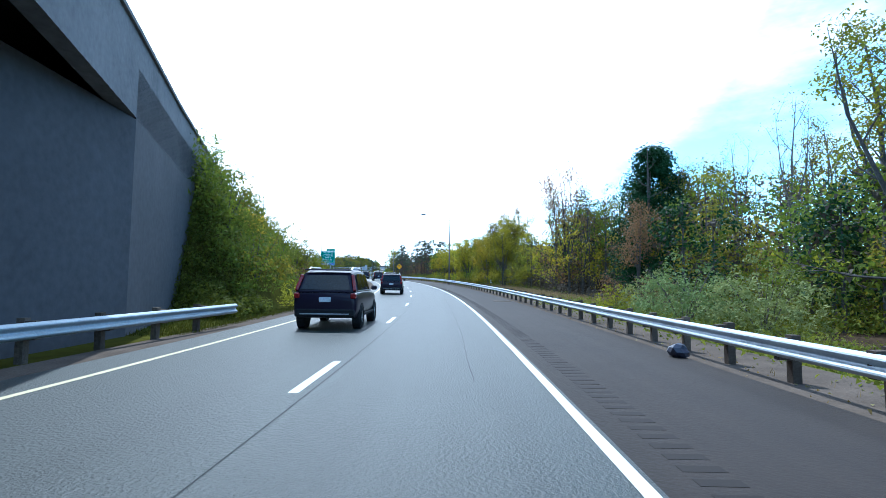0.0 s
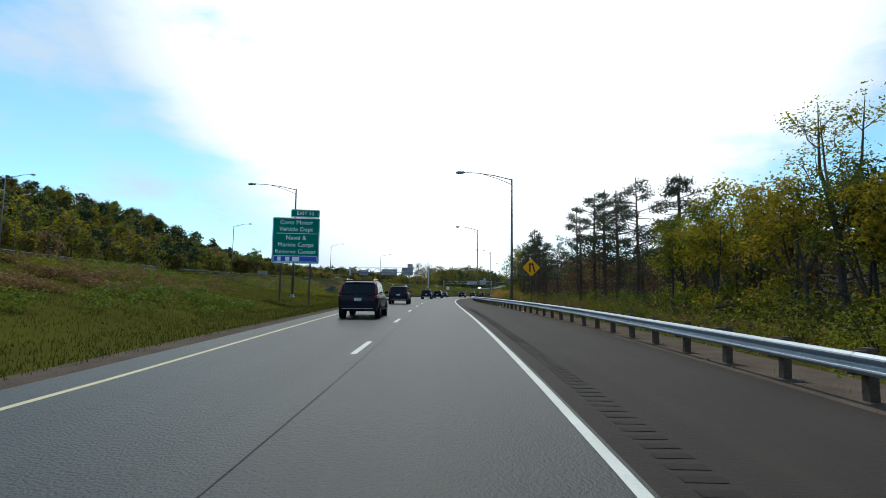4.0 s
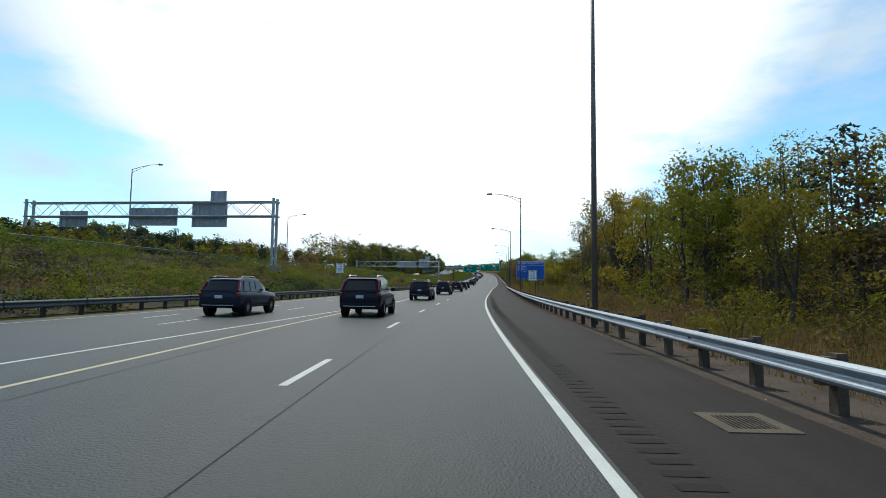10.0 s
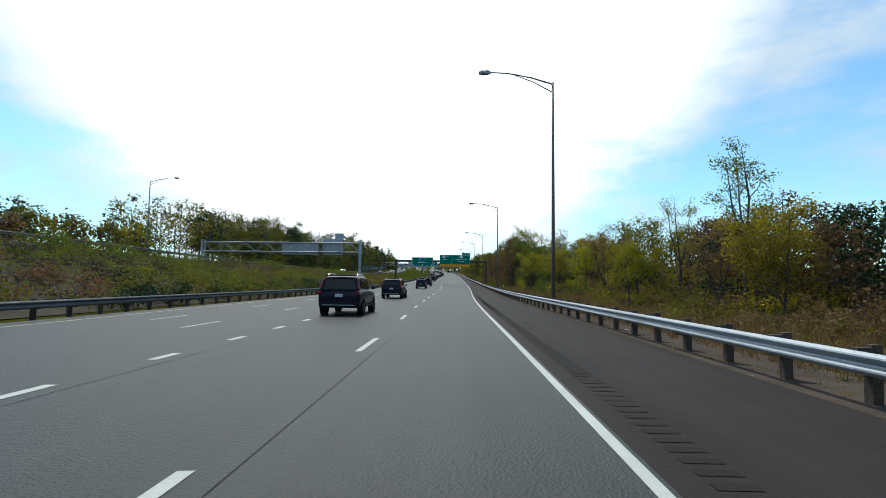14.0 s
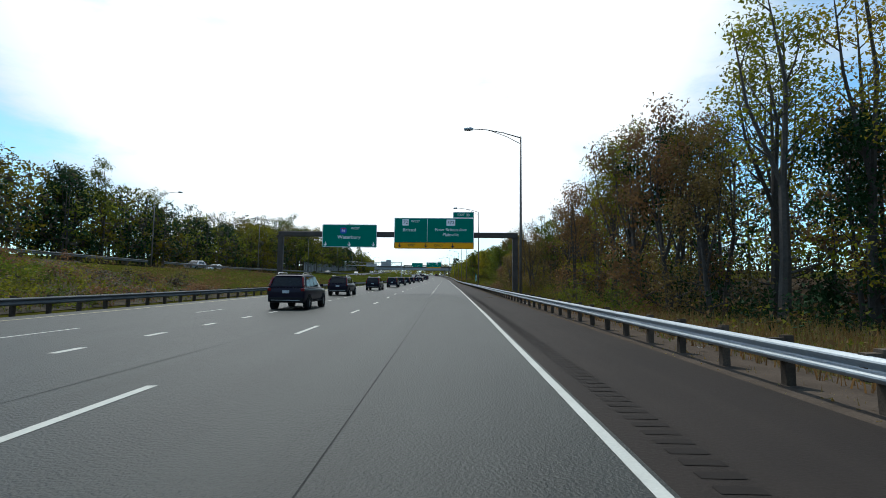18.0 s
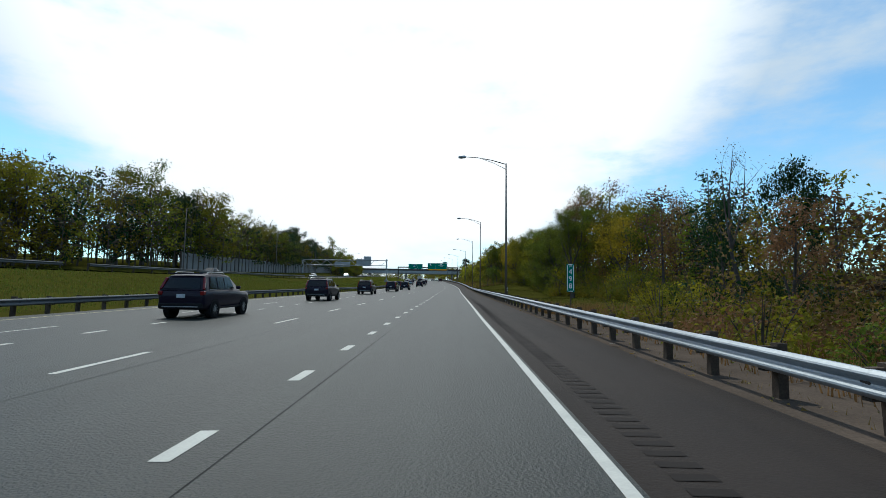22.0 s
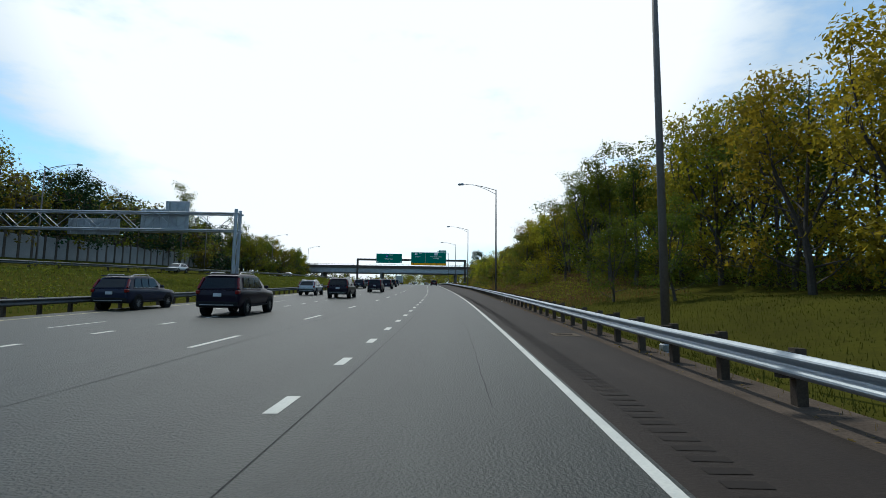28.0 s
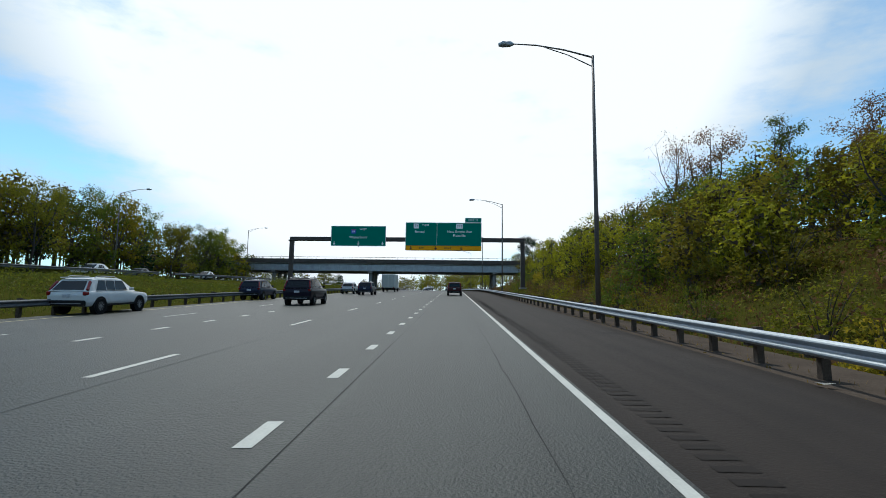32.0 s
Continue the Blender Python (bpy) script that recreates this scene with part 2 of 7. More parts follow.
# ---- materials
def mat(name, base, dark=None, scale=3.0, fine=40.0, rough=0.8, metal=0.0, bump=0.0, vary=0.0, spec=0.5, amount=0.6, coord="Object"):
    """Two scales of noise between two tones, fine relief, and a tone of its own for each object."""
    m = bpy.data.materials.new(name)
    m.use_nodes = True
    n, l = m.node_tree.nodes, m.node_tree.links
    b = n["Principled BSDF"]
    dark = dark or tuple(c * 0.6 for c in base)
    tc = n.new("ShaderNodeTexCoord")
    n1, n2 = n.new("ShaderNodeTexNoise"), n.new("ShaderNodeTexNoise")
    n1.inputs["Scale"].default_value, n1.inputs["Detail"].default_value = scale, 6
    n2.inputs["Scale"].default_value, n2.inputs["Detail"].default_value = fine, 3
    l.new(tc.outputs[coord], n1.inputs["Vector"]), l.new(tc.outputs[coord], n2.inputs["Vector"])
    mx = n.new("ShaderNodeMath")
    mx.operation = "MULTIPLY_ADD"
    mx.inputs[1].default_value = 0.55
    l.new(n1.outputs["Fac"], mx.inputs[0])
    half = n.new("ShaderNodeMath")
    half.operation = "MULTIPLY"
    half.inputs[1].default_value = 0.45
    l.new(n2.outputs["Fac"], half.inputs[0]), l.new(half.outputs[0], mx.inputs[2])
    rg = n.new("ShaderNodeMapRange")
    rg.inputs["From Min"].default_value, rg.inputs["From Max"].default_value = 0.5 - amount * 0.5 * 0.5, 0.5 + amount * 0.5 * 0.5
    l.new(mx.outputs[0], rg.inputs["Value"])
    mix = n.new("ShaderNodeMix")
    mix.data_type = "RGBA"
    mix.inputs[6].default_value, mix.inputs[7].default_value = (*dark, 1), (*base, 1)
    l.new(rg.outputs["Result"], mix.inputs[0])
    colour = mix.outputs[2]
    if vary:
        info, hsv = n.new("ShaderNodeObjectInfo"), n.new("ShaderNodeHueSaturation")
        r2 = n.new("ShaderNodeMapRange")
        r2.inputs["To Min"].default_value, r2.inputs["To Max"].default_value = 1 - vary, 1 + vary
        l.new(info.outputs["Random"], r2.inputs["Value"]), l.new(r2.outputs["Result"], hsv.inputs["Value"])
        l.new(colour, hsv.inputs["Color"])
        colour = hsv.outputs["Color"]
    l.new(colour, b.inputs["Base Color"])
    b.inputs["Roughness"].default_value, b.inputs["Metallic"].default_value = rough, metal
    b.inputs["Specular IOR Level"].default_value = spec
    if bump:
        bp = n.new("ShaderNodeBump")
        bp.inputs["Strength"].default_value, bp.inputs["Distance"].default_value = bump, 0.02
        l.new(n2.outputs["Fac"], bp.inputs["Height"]), l.new(bp.outputs[0], b.inputs["Normal"])
    return m


def leafy(name, base, dark, vary=0.25, through=0.35):
    """Leaves: two tones by clump, light shining through, a tone of its own for each plant."""
    m = bpy.data.materials.new(name)
    m.use_nodes = True
    n, l = m.node_tree.nodes, m.node_tree.links
    b, out = n["Principled BSDF"], n["Material Output"]
    geo, info, hsv = n.new("ShaderNodeNewGeometry"), n.new("ShaderNodeObjectInfo"), n.new("ShaderNodeHueSaturation")
    mix = n.new("ShaderNodeMix")
    mix.data_type = "RGBA"
    mix.inputs[6].default_value, mix.inputs[7].default_value = (*dark, 1), (*base, 1)
    tc, ns, rg, fac = n.new("ShaderNodeTexCoord"), n.new("ShaderNodeTexNoise"), n.new("ShaderNodeMapRange"), n.new("ShaderNodeMath")
    ns.inputs["Scale"].default_value, ns.inputs["Detail"].default_value = 0.9, 3
    rg.inputs["From Min"].default_value, rg.inputs["From Max"].default_value = 0.33, 0.67
    rg.inputs["To Max"].default_value = 0.5
    fac.operation = "MULTIPLY_ADD"
    fac.inputs[1].default_value = 0.5
    l.new(tc.outputs["Object"], ns.inputs["Vector"]), l.new(ns.outputs["Fac"], rg.inputs["Value"])
    l.new(geo.outputs["Random Per Island"], fac.inputs[0]), l.new(rg.outputs["Result"], fac.inputs[2])
    l.new(fac.outputs[0], mix.inputs[0])
    r, r2 = n.new("ShaderNodeMapRange"), n.new("ShaderNodeMapRange")
    r.inputs["To Min"].default_value, r.inputs["To Max"].default_value = 1 - vary, 1 + vary
    r2.inputs["To Min"].default_value, r2.inputs["To Max"].default_value = 0.49, 0.535
    wv = n.new("ShaderNodeMath")
    wv.operation = "FRACT"
    m7 = n.new("ShaderNodeMath")
    m7.operation = "MULTIPLY"
    m7.inputs[1].default_value = 7.31
    l.new(info.outputs["Random"], m7.inputs[0]), l.new(m7.outputs[0], wv.inputs[0])
    l.new(info.outputs["Random"], r.inputs["Value"]), l.new(r.outputs["Result"], hsv.inputs["Value"])
    l.new(wv.outputs[0], r2.inputs["Value"]), l.new(r2.outputs["Result"], hsv.inputs["Hue"])
    l.new(mix.outputs[2], hsv.inputs["Color"]), l.new(hsv.outputs["Color"], b.inputs["Base Color"])
    b.inputs["Roughness"].default_value, b.inputs["Specular IOR Level"].default_value = 0.7, 0.12
    tr, ms = n.new("ShaderNodeBsdfTranslucent"), n.new("ShaderNodeMixShader")
    ms.inputs[0].default_value = through
    l.new(hsv.outputs["Color"], tr.inputs["Color"])
    l.new(b.outputs[0], ms.inputs[1]), l.new(tr.outputs[0], ms.inputs[2]), l.new(ms.outputs[0], out.inputs["Surface"])
    return m


M_ASPHALT = mat("asphalt", (0.0250, 0.0284, 0.0242), (0.0142, 0.0163, 0.0142), 0.3, 30.0, 0.55, bump=0.95, amount=1.0, spec=0.36)
M_SHOULDER = mat("shoulder_asphalt", (0.0345, 0.0265, 0.0215), (0.0225, 0.0178, 0.0150), 0.5, 24.0, 0.75, bump=0.5, amount=0.9, spec=0.11)


def worn(m, bands):
    """Lengthwise wear on a road material: darker wheel paths and long streaks."""
    n, l = m.node_tree.nodes, m.node_tree.links
    b = n["Principled BSDF"]
    colour = b.inputs["Base Color"].links[0].from_socket
    uv, sep = n.new("ShaderNodeUVMap"), n.new("ShaderNodeSeparateXYZ")
    uv.uv_map = "road"
    l.new(uv.outputs[0], sep.inputs[0])
    ang, cs = n.new("ShaderNodeMath"), n.new("ShaderNodeMath")
    ang.operation, cs.operation = "MULTIPLY_ADD", "COSINE"
    ang.inputs[1].default_value, ang.inputs[2].default_value = math.tau / 1.83, math.tau * 0.93 / 1.83
    l.new(sep.outputs["X"], ang.inputs[0]), l.new(ang.outputs[0], cs.inputs[0])
    mp, ns = n.new("ShaderNodeMapping"), n.new("ShaderNodeTexNoise")
    mp.inputs["Scale"].default_value = (2.2, 0.035, 1)
    ns.inputs["Scale"].default_value, ns.inputs["Detail"].default_value = 1.0, 5
    l.new(uv.outputs[0], mp.inputs["Vector"]), l.new(mp.outputs[0], ns.inputs["Vector"])
    a1 = n.new("ShaderNodeMath")
    a1.operation = "MULTIPLY_ADD"
    a1.inputs[1].default_value = -bands
    l.new(cs.outputs[0], a1.inputs[0])
    a2 = n.new("ShaderNodeMapRange")
    a2.inputs["From Min"].default_value, a2.inputs["From Max"].default_value = 0.3, 0.7
    a2.inputs["To Min"].default_value, a2.inputs["To Max"].default_value = 0.84, 1.16
    l.new(ns.outputs["Fac"], a2.inputs["Value"]), l.new(a2.outputs["Result"], a1.inputs[2])
    sc = n.new("ShaderNodeVectorMath")
    sc.operation = "SCALE"
    l.new(colour, sc.inputs[0]), l.new(a1.outputs[0], sc.inputs["Scale"])
    l.new(sc.outputs[0], b.inputs["Base Color"])


worn(M_ASPHALT, 0.07)
worn(M_SHOULDER, 0.0)
M_RUMBLE = mat("milled_asphalt", (0.0245, 0.0190, 0.0156), (0.0155, 0.0122, 0.0104), 0.5, 24.0, 0.75, amount=0.8, spec=0.11)
M_SEAM = mat("tar_seam", (0.026, 0.027, 0.027), None, 3, 40, 0.7, spec=0.1)
M_WHITE = mat("white_road_paint", (0.62, 0.61, 0.54), (0.36, 0.355, 0.32), 2.0, 30.0, 0.7, amount=1.3, spec=0.2)
M_YELLOW = mat("faded_yellow_road_paint", (0.56, 0.48, 0.29), (0.33, 0.285, 0.18), 2.0, 30.0, 0.7, amount=1.3, spec=0.2)
M_STEEL = mat("galvanised_steel", (0.40, 0.43, 0.45), (0.24, 0.265, 0.285), 0.8, 18.0, 0.5, 0.55, vary=0.1, amount=0.9)
M_DULL = mat("dull_steel", (0.15, 0.155, 0.155), (0.075, 0.078, 0.08), 0.8, 18.0, 0.7, 0.3, vary=0.15, amount=1.0, spec=0.2)
M_POST = mat("weathered_post", (0.115, 0.088, 0.066), (0.05, 0.039, 0.031), 3.0, 30.0, 0.9, vary=0.3, spec=0.1)
M_POLE = mat("brown_painted_steel", (0.19, 0.16, 0.14), (0.12, 0.10, 0.088), 1.0, 20.0, 0.55, 0.3)
M_GANTRY = mat("weathering_steel", (0.095, 0.072, 0.060), (0.05, 0.04, 0.035), 1.0, 20.0, 0.7, 0.2)
M_ALU = mat("aluminium", (0.42, 0.44, 0.46), (0.28, 0.29, 0.31), 1.2, 20.0, 0.5, 0.6)
M_GREEN = mat("green_sign_sheet", (0.0, 0.215, 0.15), (0.0, 0.19, 0.13), 1.0, 8.0, 0.6, spec=0.08)
M_BLUE = mat("blue_sign_sheet", (0.008, 0.10, 0.50), (0.006, 0.085, 0.44), 1.0, 8.0, 0.45)
M_AMBER = mat("amber_sign_sheet", (1.0, 0.43, 0.010), (1.0, 0.39, 0.010), 1.0, 8.0, 0.6, spec=0.08)
M_LETTER = mat("white_sign_sheet", (0.93, 0.94, 0.94), (0.88, 0.89, 0.89), 1.0, 8.0, 0.5)
M_BLACK = mat("black_sign_sheet", (0.012, 0.012, 0.013), None, 1.0, 8.0, 0.5)
M_CONCRETE = mat("concrete", (0.30, 0.285, 0.265), (0.17, 0.16, 0.155), 0.5, 9.0, 0.9, bump=0.3, amount=0.9, spec=0.2)
M_GROUND = mat("grassy_soil", (0.064, 0.062, 0.010), (0.037, 0.035, 0.009), 0.35, 5.0, 1.0, bump=0.4, amount=0.8, spec=0.0)
M_GRAVEL = mat("gravel_verge", (0.125, 0.098, 0.077), (0.046, 0.037, 0.030), 1.2, 22.0, 1.0, bump=0.8, amount=1.1, spec=0.0)
M_BARK = mat("bark", (0.085, 0.068, 0.055), (0.04, 0.033, 0.028), 2.0, 14.0, 0.9, vary=0.25)
L_GREEN = leafy("fresh_leaves", (0.175, 0.185, 0.020), (0.060, 0.076, 0.010), through=0.48)
L_OLIVE = leafy("olive_leaves", (0.240, 0.195, 0.018), (0.080, 0.072, 0.010), through=0.48)
L_YELLOW = leafy("young_yellow_leaves", (0.40, 0.30, 0.020), (0.14, 0.12, 0.012), through=0.54)
L_DARK = leafy("dark_ivy_leaves", (0.030, 0.060, 0.018), (0.014, 0.030, 0.010), 0.15, 0.2)
L_PINE = leafy("pine_needles", (0.075, 0.088, 0.048), (0.036, 0.046, 0.026), 0.2, 0.3)
L_BROWN = leafy("reddish_buds", (0.24, 0.130, 0.055), (0.12, 0.07, 0.032), 0.2, 0.4)
L_PALE = leafy("pale_blossom_leaves", (0.25, 0.26, 0.09), (0.12, 0.14, 0.035), 0.15, 0.35)
L_GRASS = leafy("grass_blades", (0.092, 0.094, 0.010), (0.048, 0.053, 0.007), 0.1, 0.3)
L_BANK = leafy("bank_grass_blades", (0.17, 0.185, 0.028), (0.105, 0.12, 0.018), 0.1, 0.3)
L_TWIG = leafy("dead_pine_twigs", (0.10, 0.062, 0.046), (0.05, 0.032, 0.026), 0.15, 0.1)
L_WEED = leafy("brown_weeds", (0.30, 0.170, 0.065), (0.14, 0.085, 0.035), 0.1, 0.45)
# brown leaf fill whose tone puts shade inside woods and brush
L_SHADE_FILL = leafy("shade_fill_leaves", (0.105, 0.080, 0.055), (0.045, 0.036, 0.027), 0.1, 0.15)
L_REED = leafy("reeds", (0.54, 0.25, 0.075), (0.28, 0.135, 0.045), 0.1, 0.5)
L_STRAW = leafy("dry_grass", (0.33, 0.22, 0.10), (0.17, 0.115, 0.05), 0.1, 0.3)


# ---- mesh helpers
def part(name, bm, material, parent=None, label="", smooth=False):
    me = bpy.data.meshes.new(name)
    bm.to_mesh(me)
    bm.free()
    me.materials.append(material)
    if smooth:
        me.shade_smooth()
    ob = new(name, me)
    if parent:
        ob.parent = parent
    if label:
        tagged(ob, label)
    return ob


def from_arrays(name, verts, faces, material, parent=None, smooth=False):
    me = bpy.data.meshes.new(name)
    me.from_pydata([tuple(map(float, v)) for v in verts], [], faces)
    me.materials.append(material)
    if smooth:
        me.shade_smooth()
    ob = new(name, me)
    if parent:
        ob.parent = parent
    return ob


def piece(name, me, parent, m):
    """One more object on a mesh that exists."""
    ob = new(name, me)
    ob.parent = parent
    ob.matrix_basis = m
    return ob


def box(bm, cx, cy, cz, sx, sy, sz, m=None, bevel=0.0):
    r = bmesh.ops.create_cube(bm, size=1.0)
    bmesh.ops.scale(bm, vec=(sx, sy, sz), verts=r["verts"])
    bmesh.ops.translate(bm, vec=(cx, cy, cz), verts=r["verts"])
    if bevel:
        ed = list({e for v in r["verts"] for e in v.link_edges})
        r = bmesh.ops.bevel(bm, geom=ed, offset=bevel, segments=1, affect="EDGES")
    if m is not None:
        bmesh.ops.transform(bm, matrix=m, verts=r["verts"])
    return bm


def tube(bm, pts, radii, sides=8, caps=True):
    """A tapered tube through points."""
    pts = [Vector(p) for p in pts]
    rings = []
    for i, p in enumerate(pts):
        way = (pts[min(i + 1, len(pts) - 1)] - pts[max(i - 1, 0)]).normalized()
        a = way.orthogonal().normalized() if abs(way.z) > 0.99 or abs(way.z) < 0.01 else Vector((0, 0, 1)).cross(way).normalized()
        if rings and a.dot(last) < 0:
            a = -a
        last = a
        b = way.cross(a)
        r = radii[i] if hasattr(radii, "__len__") else radii
        rings.append([bm.verts.new(p + (a * math.cos(k * math.tau / sides) + b * math.sin(k * math.tau / sides)) * r) for k in range(sides)])
    for r0, r1 in zip(rings, rings[1:]):
        for k in range(sides):
            bm.faces.new((r0[k], r0[(k + 1) % sides], r1[(k + 1) % sides], r1[k]))
    if caps:
        bm.faces.new(rings[0][::-1]), bm.faces.new(rings[-1])
    return bm


def empty(name, m, label, category, group="", kind=""):
    ob = new(name)
    ob.matrix_basis = m
    ob.empty_display_size = 0.3
    return tagged(ob, label, category, group, kind)


def strip(name, stations, d_left, d_right, h, material, parent=None, across=1):
    """A sheet along the road between two offsets, which may be functions of the station."""
    s = np.asarray(stations, float)
    f = lambda v: v(s) if callable(v) else np.full_like(s, v)
    l, r, hh = f(d_left), f(d_right), f(h)
    verts, k = [], across + 1
    cols = [np.stack(place(s, l + (r - l) * i / across, hh), 1) for i in range(k)]
    verts = np.stack(cols, 1).reshape(-1, 3)
    faces = [(i * k + j, i * k + j + 1, (i + 1) * k + j + 1, (i + 1) * k + j) for i in range(len(s) - 1) for j in range(across)]
    ob = from_arrays(name, verts, faces, material, parent)
    uv = ob.data.uv_layers.new(name="road")
    du = np.stack([l + (r - l) * i / across for i in range(k)], 1).ravel()
    dv = np.repeat(s, k)
    idx = np.array([v.vertex_index for v in ob.data.loops])
    uv.data.foreach_set("uv", np.stack([du[idx], dv[idx]], 1).ravel())
    return ob


def letters(text, size, material, parent, x, z, y, align="CENTER"):
    """Writing, every character a part of its own."""
    cu = bpy.data.curves.new("letter", "FONT")
    cu.body, cu.size, cu.align_x, cu.align_y, cu.extrude = text, size, align, "CENTER", 0.006
    cu.resolution_u = 2
    ob = bpy.data.objects.new("letter", cu)
    scene.collection.objects.link(ob)
    me = bpy.data.meshes.new_from_object(ob.evaluated_get(bpy.context.evaluated_depsgraph_get()))
    bpy.data.objects.remove(ob)
    co = [v.co.copy() for v in me.vertices]
    root = list(range(len(co)))

    def find(i):
        while root[i] != i:
            root[i] = root[root[i]]
            i = root[i]
        return i

    for e in me.edges:
        root[find(e.vertices[0])] = find(e.vertices[1])
    spans = {}
    for i, c in enumerate(co):
        lo, hi = spans.get(find(i), (c.x, c.x))
        spans[find(i)] = (min(lo, c.x), max(hi, c.x))
    groups = []
    for lo, hi, r in sorted((lo, hi, r) for r, (lo, hi) in spans.items()):
        if groups and lo < groups[-1][0] - 0.04 * size:
            groups[-1][0] = max(groups[-1][0], hi)
            groups[-1][1].add(r)
        else:
            groups.append([hi, {r}])
    faces = [tuple(f.vertices) for f in me.polygons]
    for _, ids in groups:
        keep = [f for f in faces if find(f[0]) in ids]
        used = sorted({i for f in keep for i in f})
        at = {i: k for k, i in enumerate(used)}
        o = from_arrays("letter", [co[i] for i in used], [tuple(at[i] for i in f) for f in keep], material, parent)
        o.matrix_basis = pose(x, y, z, 90, 0, 0)
    bpy.data.meshes.remove(me)


# ---- signs with writing first
def rounded(bm, w, h, t, r, cx=0.0, cz=0.0, y=0.0):
    """A plate with round corners, facing -y."""
    pts = []
    for qx, qz, a0 in ((1, 1, 0), (-1, 1, 90), (-1, -1, 180), (1, -1, 270)):
        for k in range(4):
            a = radians(a0 + k * 30)
            pts.append((cx + qx * (w / 2 - r) + r * math.cos(a), cz + qz * (h / 2 - r) + r * math.sin(a)))
    f = [bm.verts.new((px, y, pz)) for px, pz in pts]
    b = [bm.verts.new((px, y + t, pz)) for px, pz in pts]
    n = len(pts)
    bm.faces.new(f[::-1]), bm.faces.new(b)
    for i in range(n):
        bm.faces.new((f[i], f[(i + 1) % n], b[(i + 1) % n], b[i]))
    return bm


def plate(parent, name, w, h, cx, cz, material, rim=None, y=0.0, r=0.12, label=""):
    """A sign panel with a thin border line set on it."""
    p = part(name, rounded(bmesh.new(), w, h, 0.05, min(r, h * 0.3), cx, cz, y), material, parent, label)
    if rim:
        bm = bmesh.new()
        e, b = 0.05, 0.045
        for sx in (-1, 1):
            box(bm, cx + sx * (w / 2 - e), y - 0.004, cz, b, 0.006, h - 2 * e - 0.1)
        for sz in (-1, 1):
            box(bm, cx, y - 0.004, cz + sz * (h / 2 - e), w - 2 * e - 0.1, 0.006, b)
        part("border", bm, rim, p)
    return p


def stiffeners(parent, w, h, cx, cz, y):
    n = max(3, int(w / 0.75))
    for i in range(n):
        bm = bmesh.new()
        box(bm, 0, 0, 0, 0.07, 0.09, h * 0.96, bevel=0.01)
        st = part("stiffener", bm, M_ALU, parent)
        st.matrix_basis = pose(cx - w / 2 + (i + 0.5) * w / n, y, cz)


def post_h(parent, x, y, z0, z1, w=0.16, material=M_GANTRY):
    bm = bmesh.new()
    for o in (-1, 1):
        box(bm, x, y + o * w * 0.42, (z0 + z1) / 2, w * 0.8, w * 0.12, z1 - z0)
    box(bm, x, y, (z0 + z1) / 2, w * 0.12, w * 0.8, z1 - z0)
    return part("post", bm, material, parent)


def green_exit_sign():
    e = empty("exit_sign", spot(152, -14.7, 0.2, 6), "large green exit sign on two steel posts in grass", "road sign")
    for x in (-1.25, 1.3):
        post_h(e, x, 0.12, -0.6, 7.0)
    p = plate(e, "panel", 4.1, 4.1, 0, 5.5, M_GREEN, M_LETTER)
    for i, tx in enumerate(("Conn Motor", "Vehicle Dept", "Naval &", "Marine Corps", "Reserve Center")):
        letters(tx, 0.56, M_LETTER, p, 0, 7.12 - i * 0.62 - (0.14 if i > 1 else 0), -0.004)
    bm = bmesh.new()
    box(bm, 0, -0.004, 6.13, 3.6, 0.006, 0.04)
    part("divider", bm, M_LETTER, p)
    b = plate(p, "service_panel", 3.9, 0.62, 0, 3.86, M_BLUE, M_LETTER, y=-0.012, label="blue strip of service symbols")
    for i, w in enumerate((0.28, 0.36, 0.62)):
        bm = bmesh.new()
        box(bm, -1.4 + i * 0.72, -0.02, 3.86, w, 0.006, 0.36, bevel=0.002)
        part("symbol", bm, M_LETTER, b)
    t = plate(e, "exit_tab", 2.5, 0.72, 0.75, 7.95, M_GREEN, M_LETTER)
    letters("EXIT 33", 0.46, M_LETTER, t, 0.75, 7.95, -0.004)
    return e


def blue_sign():
    e = empty("attraction_sign", spot(361.5, 7.9, -0.4, -3), "large blue attractions sign on steel posts", "road sign")
    for x in (-1.6, 1.6):
        post_h(e, x, 0.12, -0.4, 6.2)
    p = plate(e, "panel", 5.5, 3.6, 0, 4.75, M_BLUE, M_LETTER)
    letters("ATTRACTIONS-EXIT 33", 0.47, M_LETTER, p, 0, 6.15, -0.004)
    bm = bmesh.new()
    box(bm, 0, -0.004, 5.78, 5.3, 0.006, 0.04)
    part("divider", bm, M_LETTER, p)
    s = plate(p, "logo_panel", 1.6, 1.05, -1.6, 5.05, M_BLUE, M_LETTER, y=-0.012)
    letters("SHOPPING", 0.23, M_LETTER, s, -1.6, 5.2, -0.018)
    letters("CENTER", 0.23, M_LETTER, s, -1.6, 4.9, -0.018)
    return e


def speed_sign(s, d, h, turn=0):
    e = empty("speed_limit_sign", spot(s, d, h, turn), "white speed limit sign on a steel post", "road sign", "speed limit signs")
    for x in (-0.4, 0.4):
        bm = bmesh.new()
        box(bm, x, 0.06, 1.7, 0.07, 0.05, 4.6, bevel=0.008)
        part("post", bm, M_POST, e)
    p = plate(e, "panel", 1.2, 1.5, 0, 3.3, M_LETTER, M_BLACK, r=0.06)
    letters("SPEED", 0.27, M_BLACK, p, 0, 3.83, -0.004)
    letters("LIMIT", 0.27, M_BLACK, p, 0, 3.55, -0.004)
    letters("55", 0.72, M_BLACK, p, 0, 3.02, -0.004)
    return e


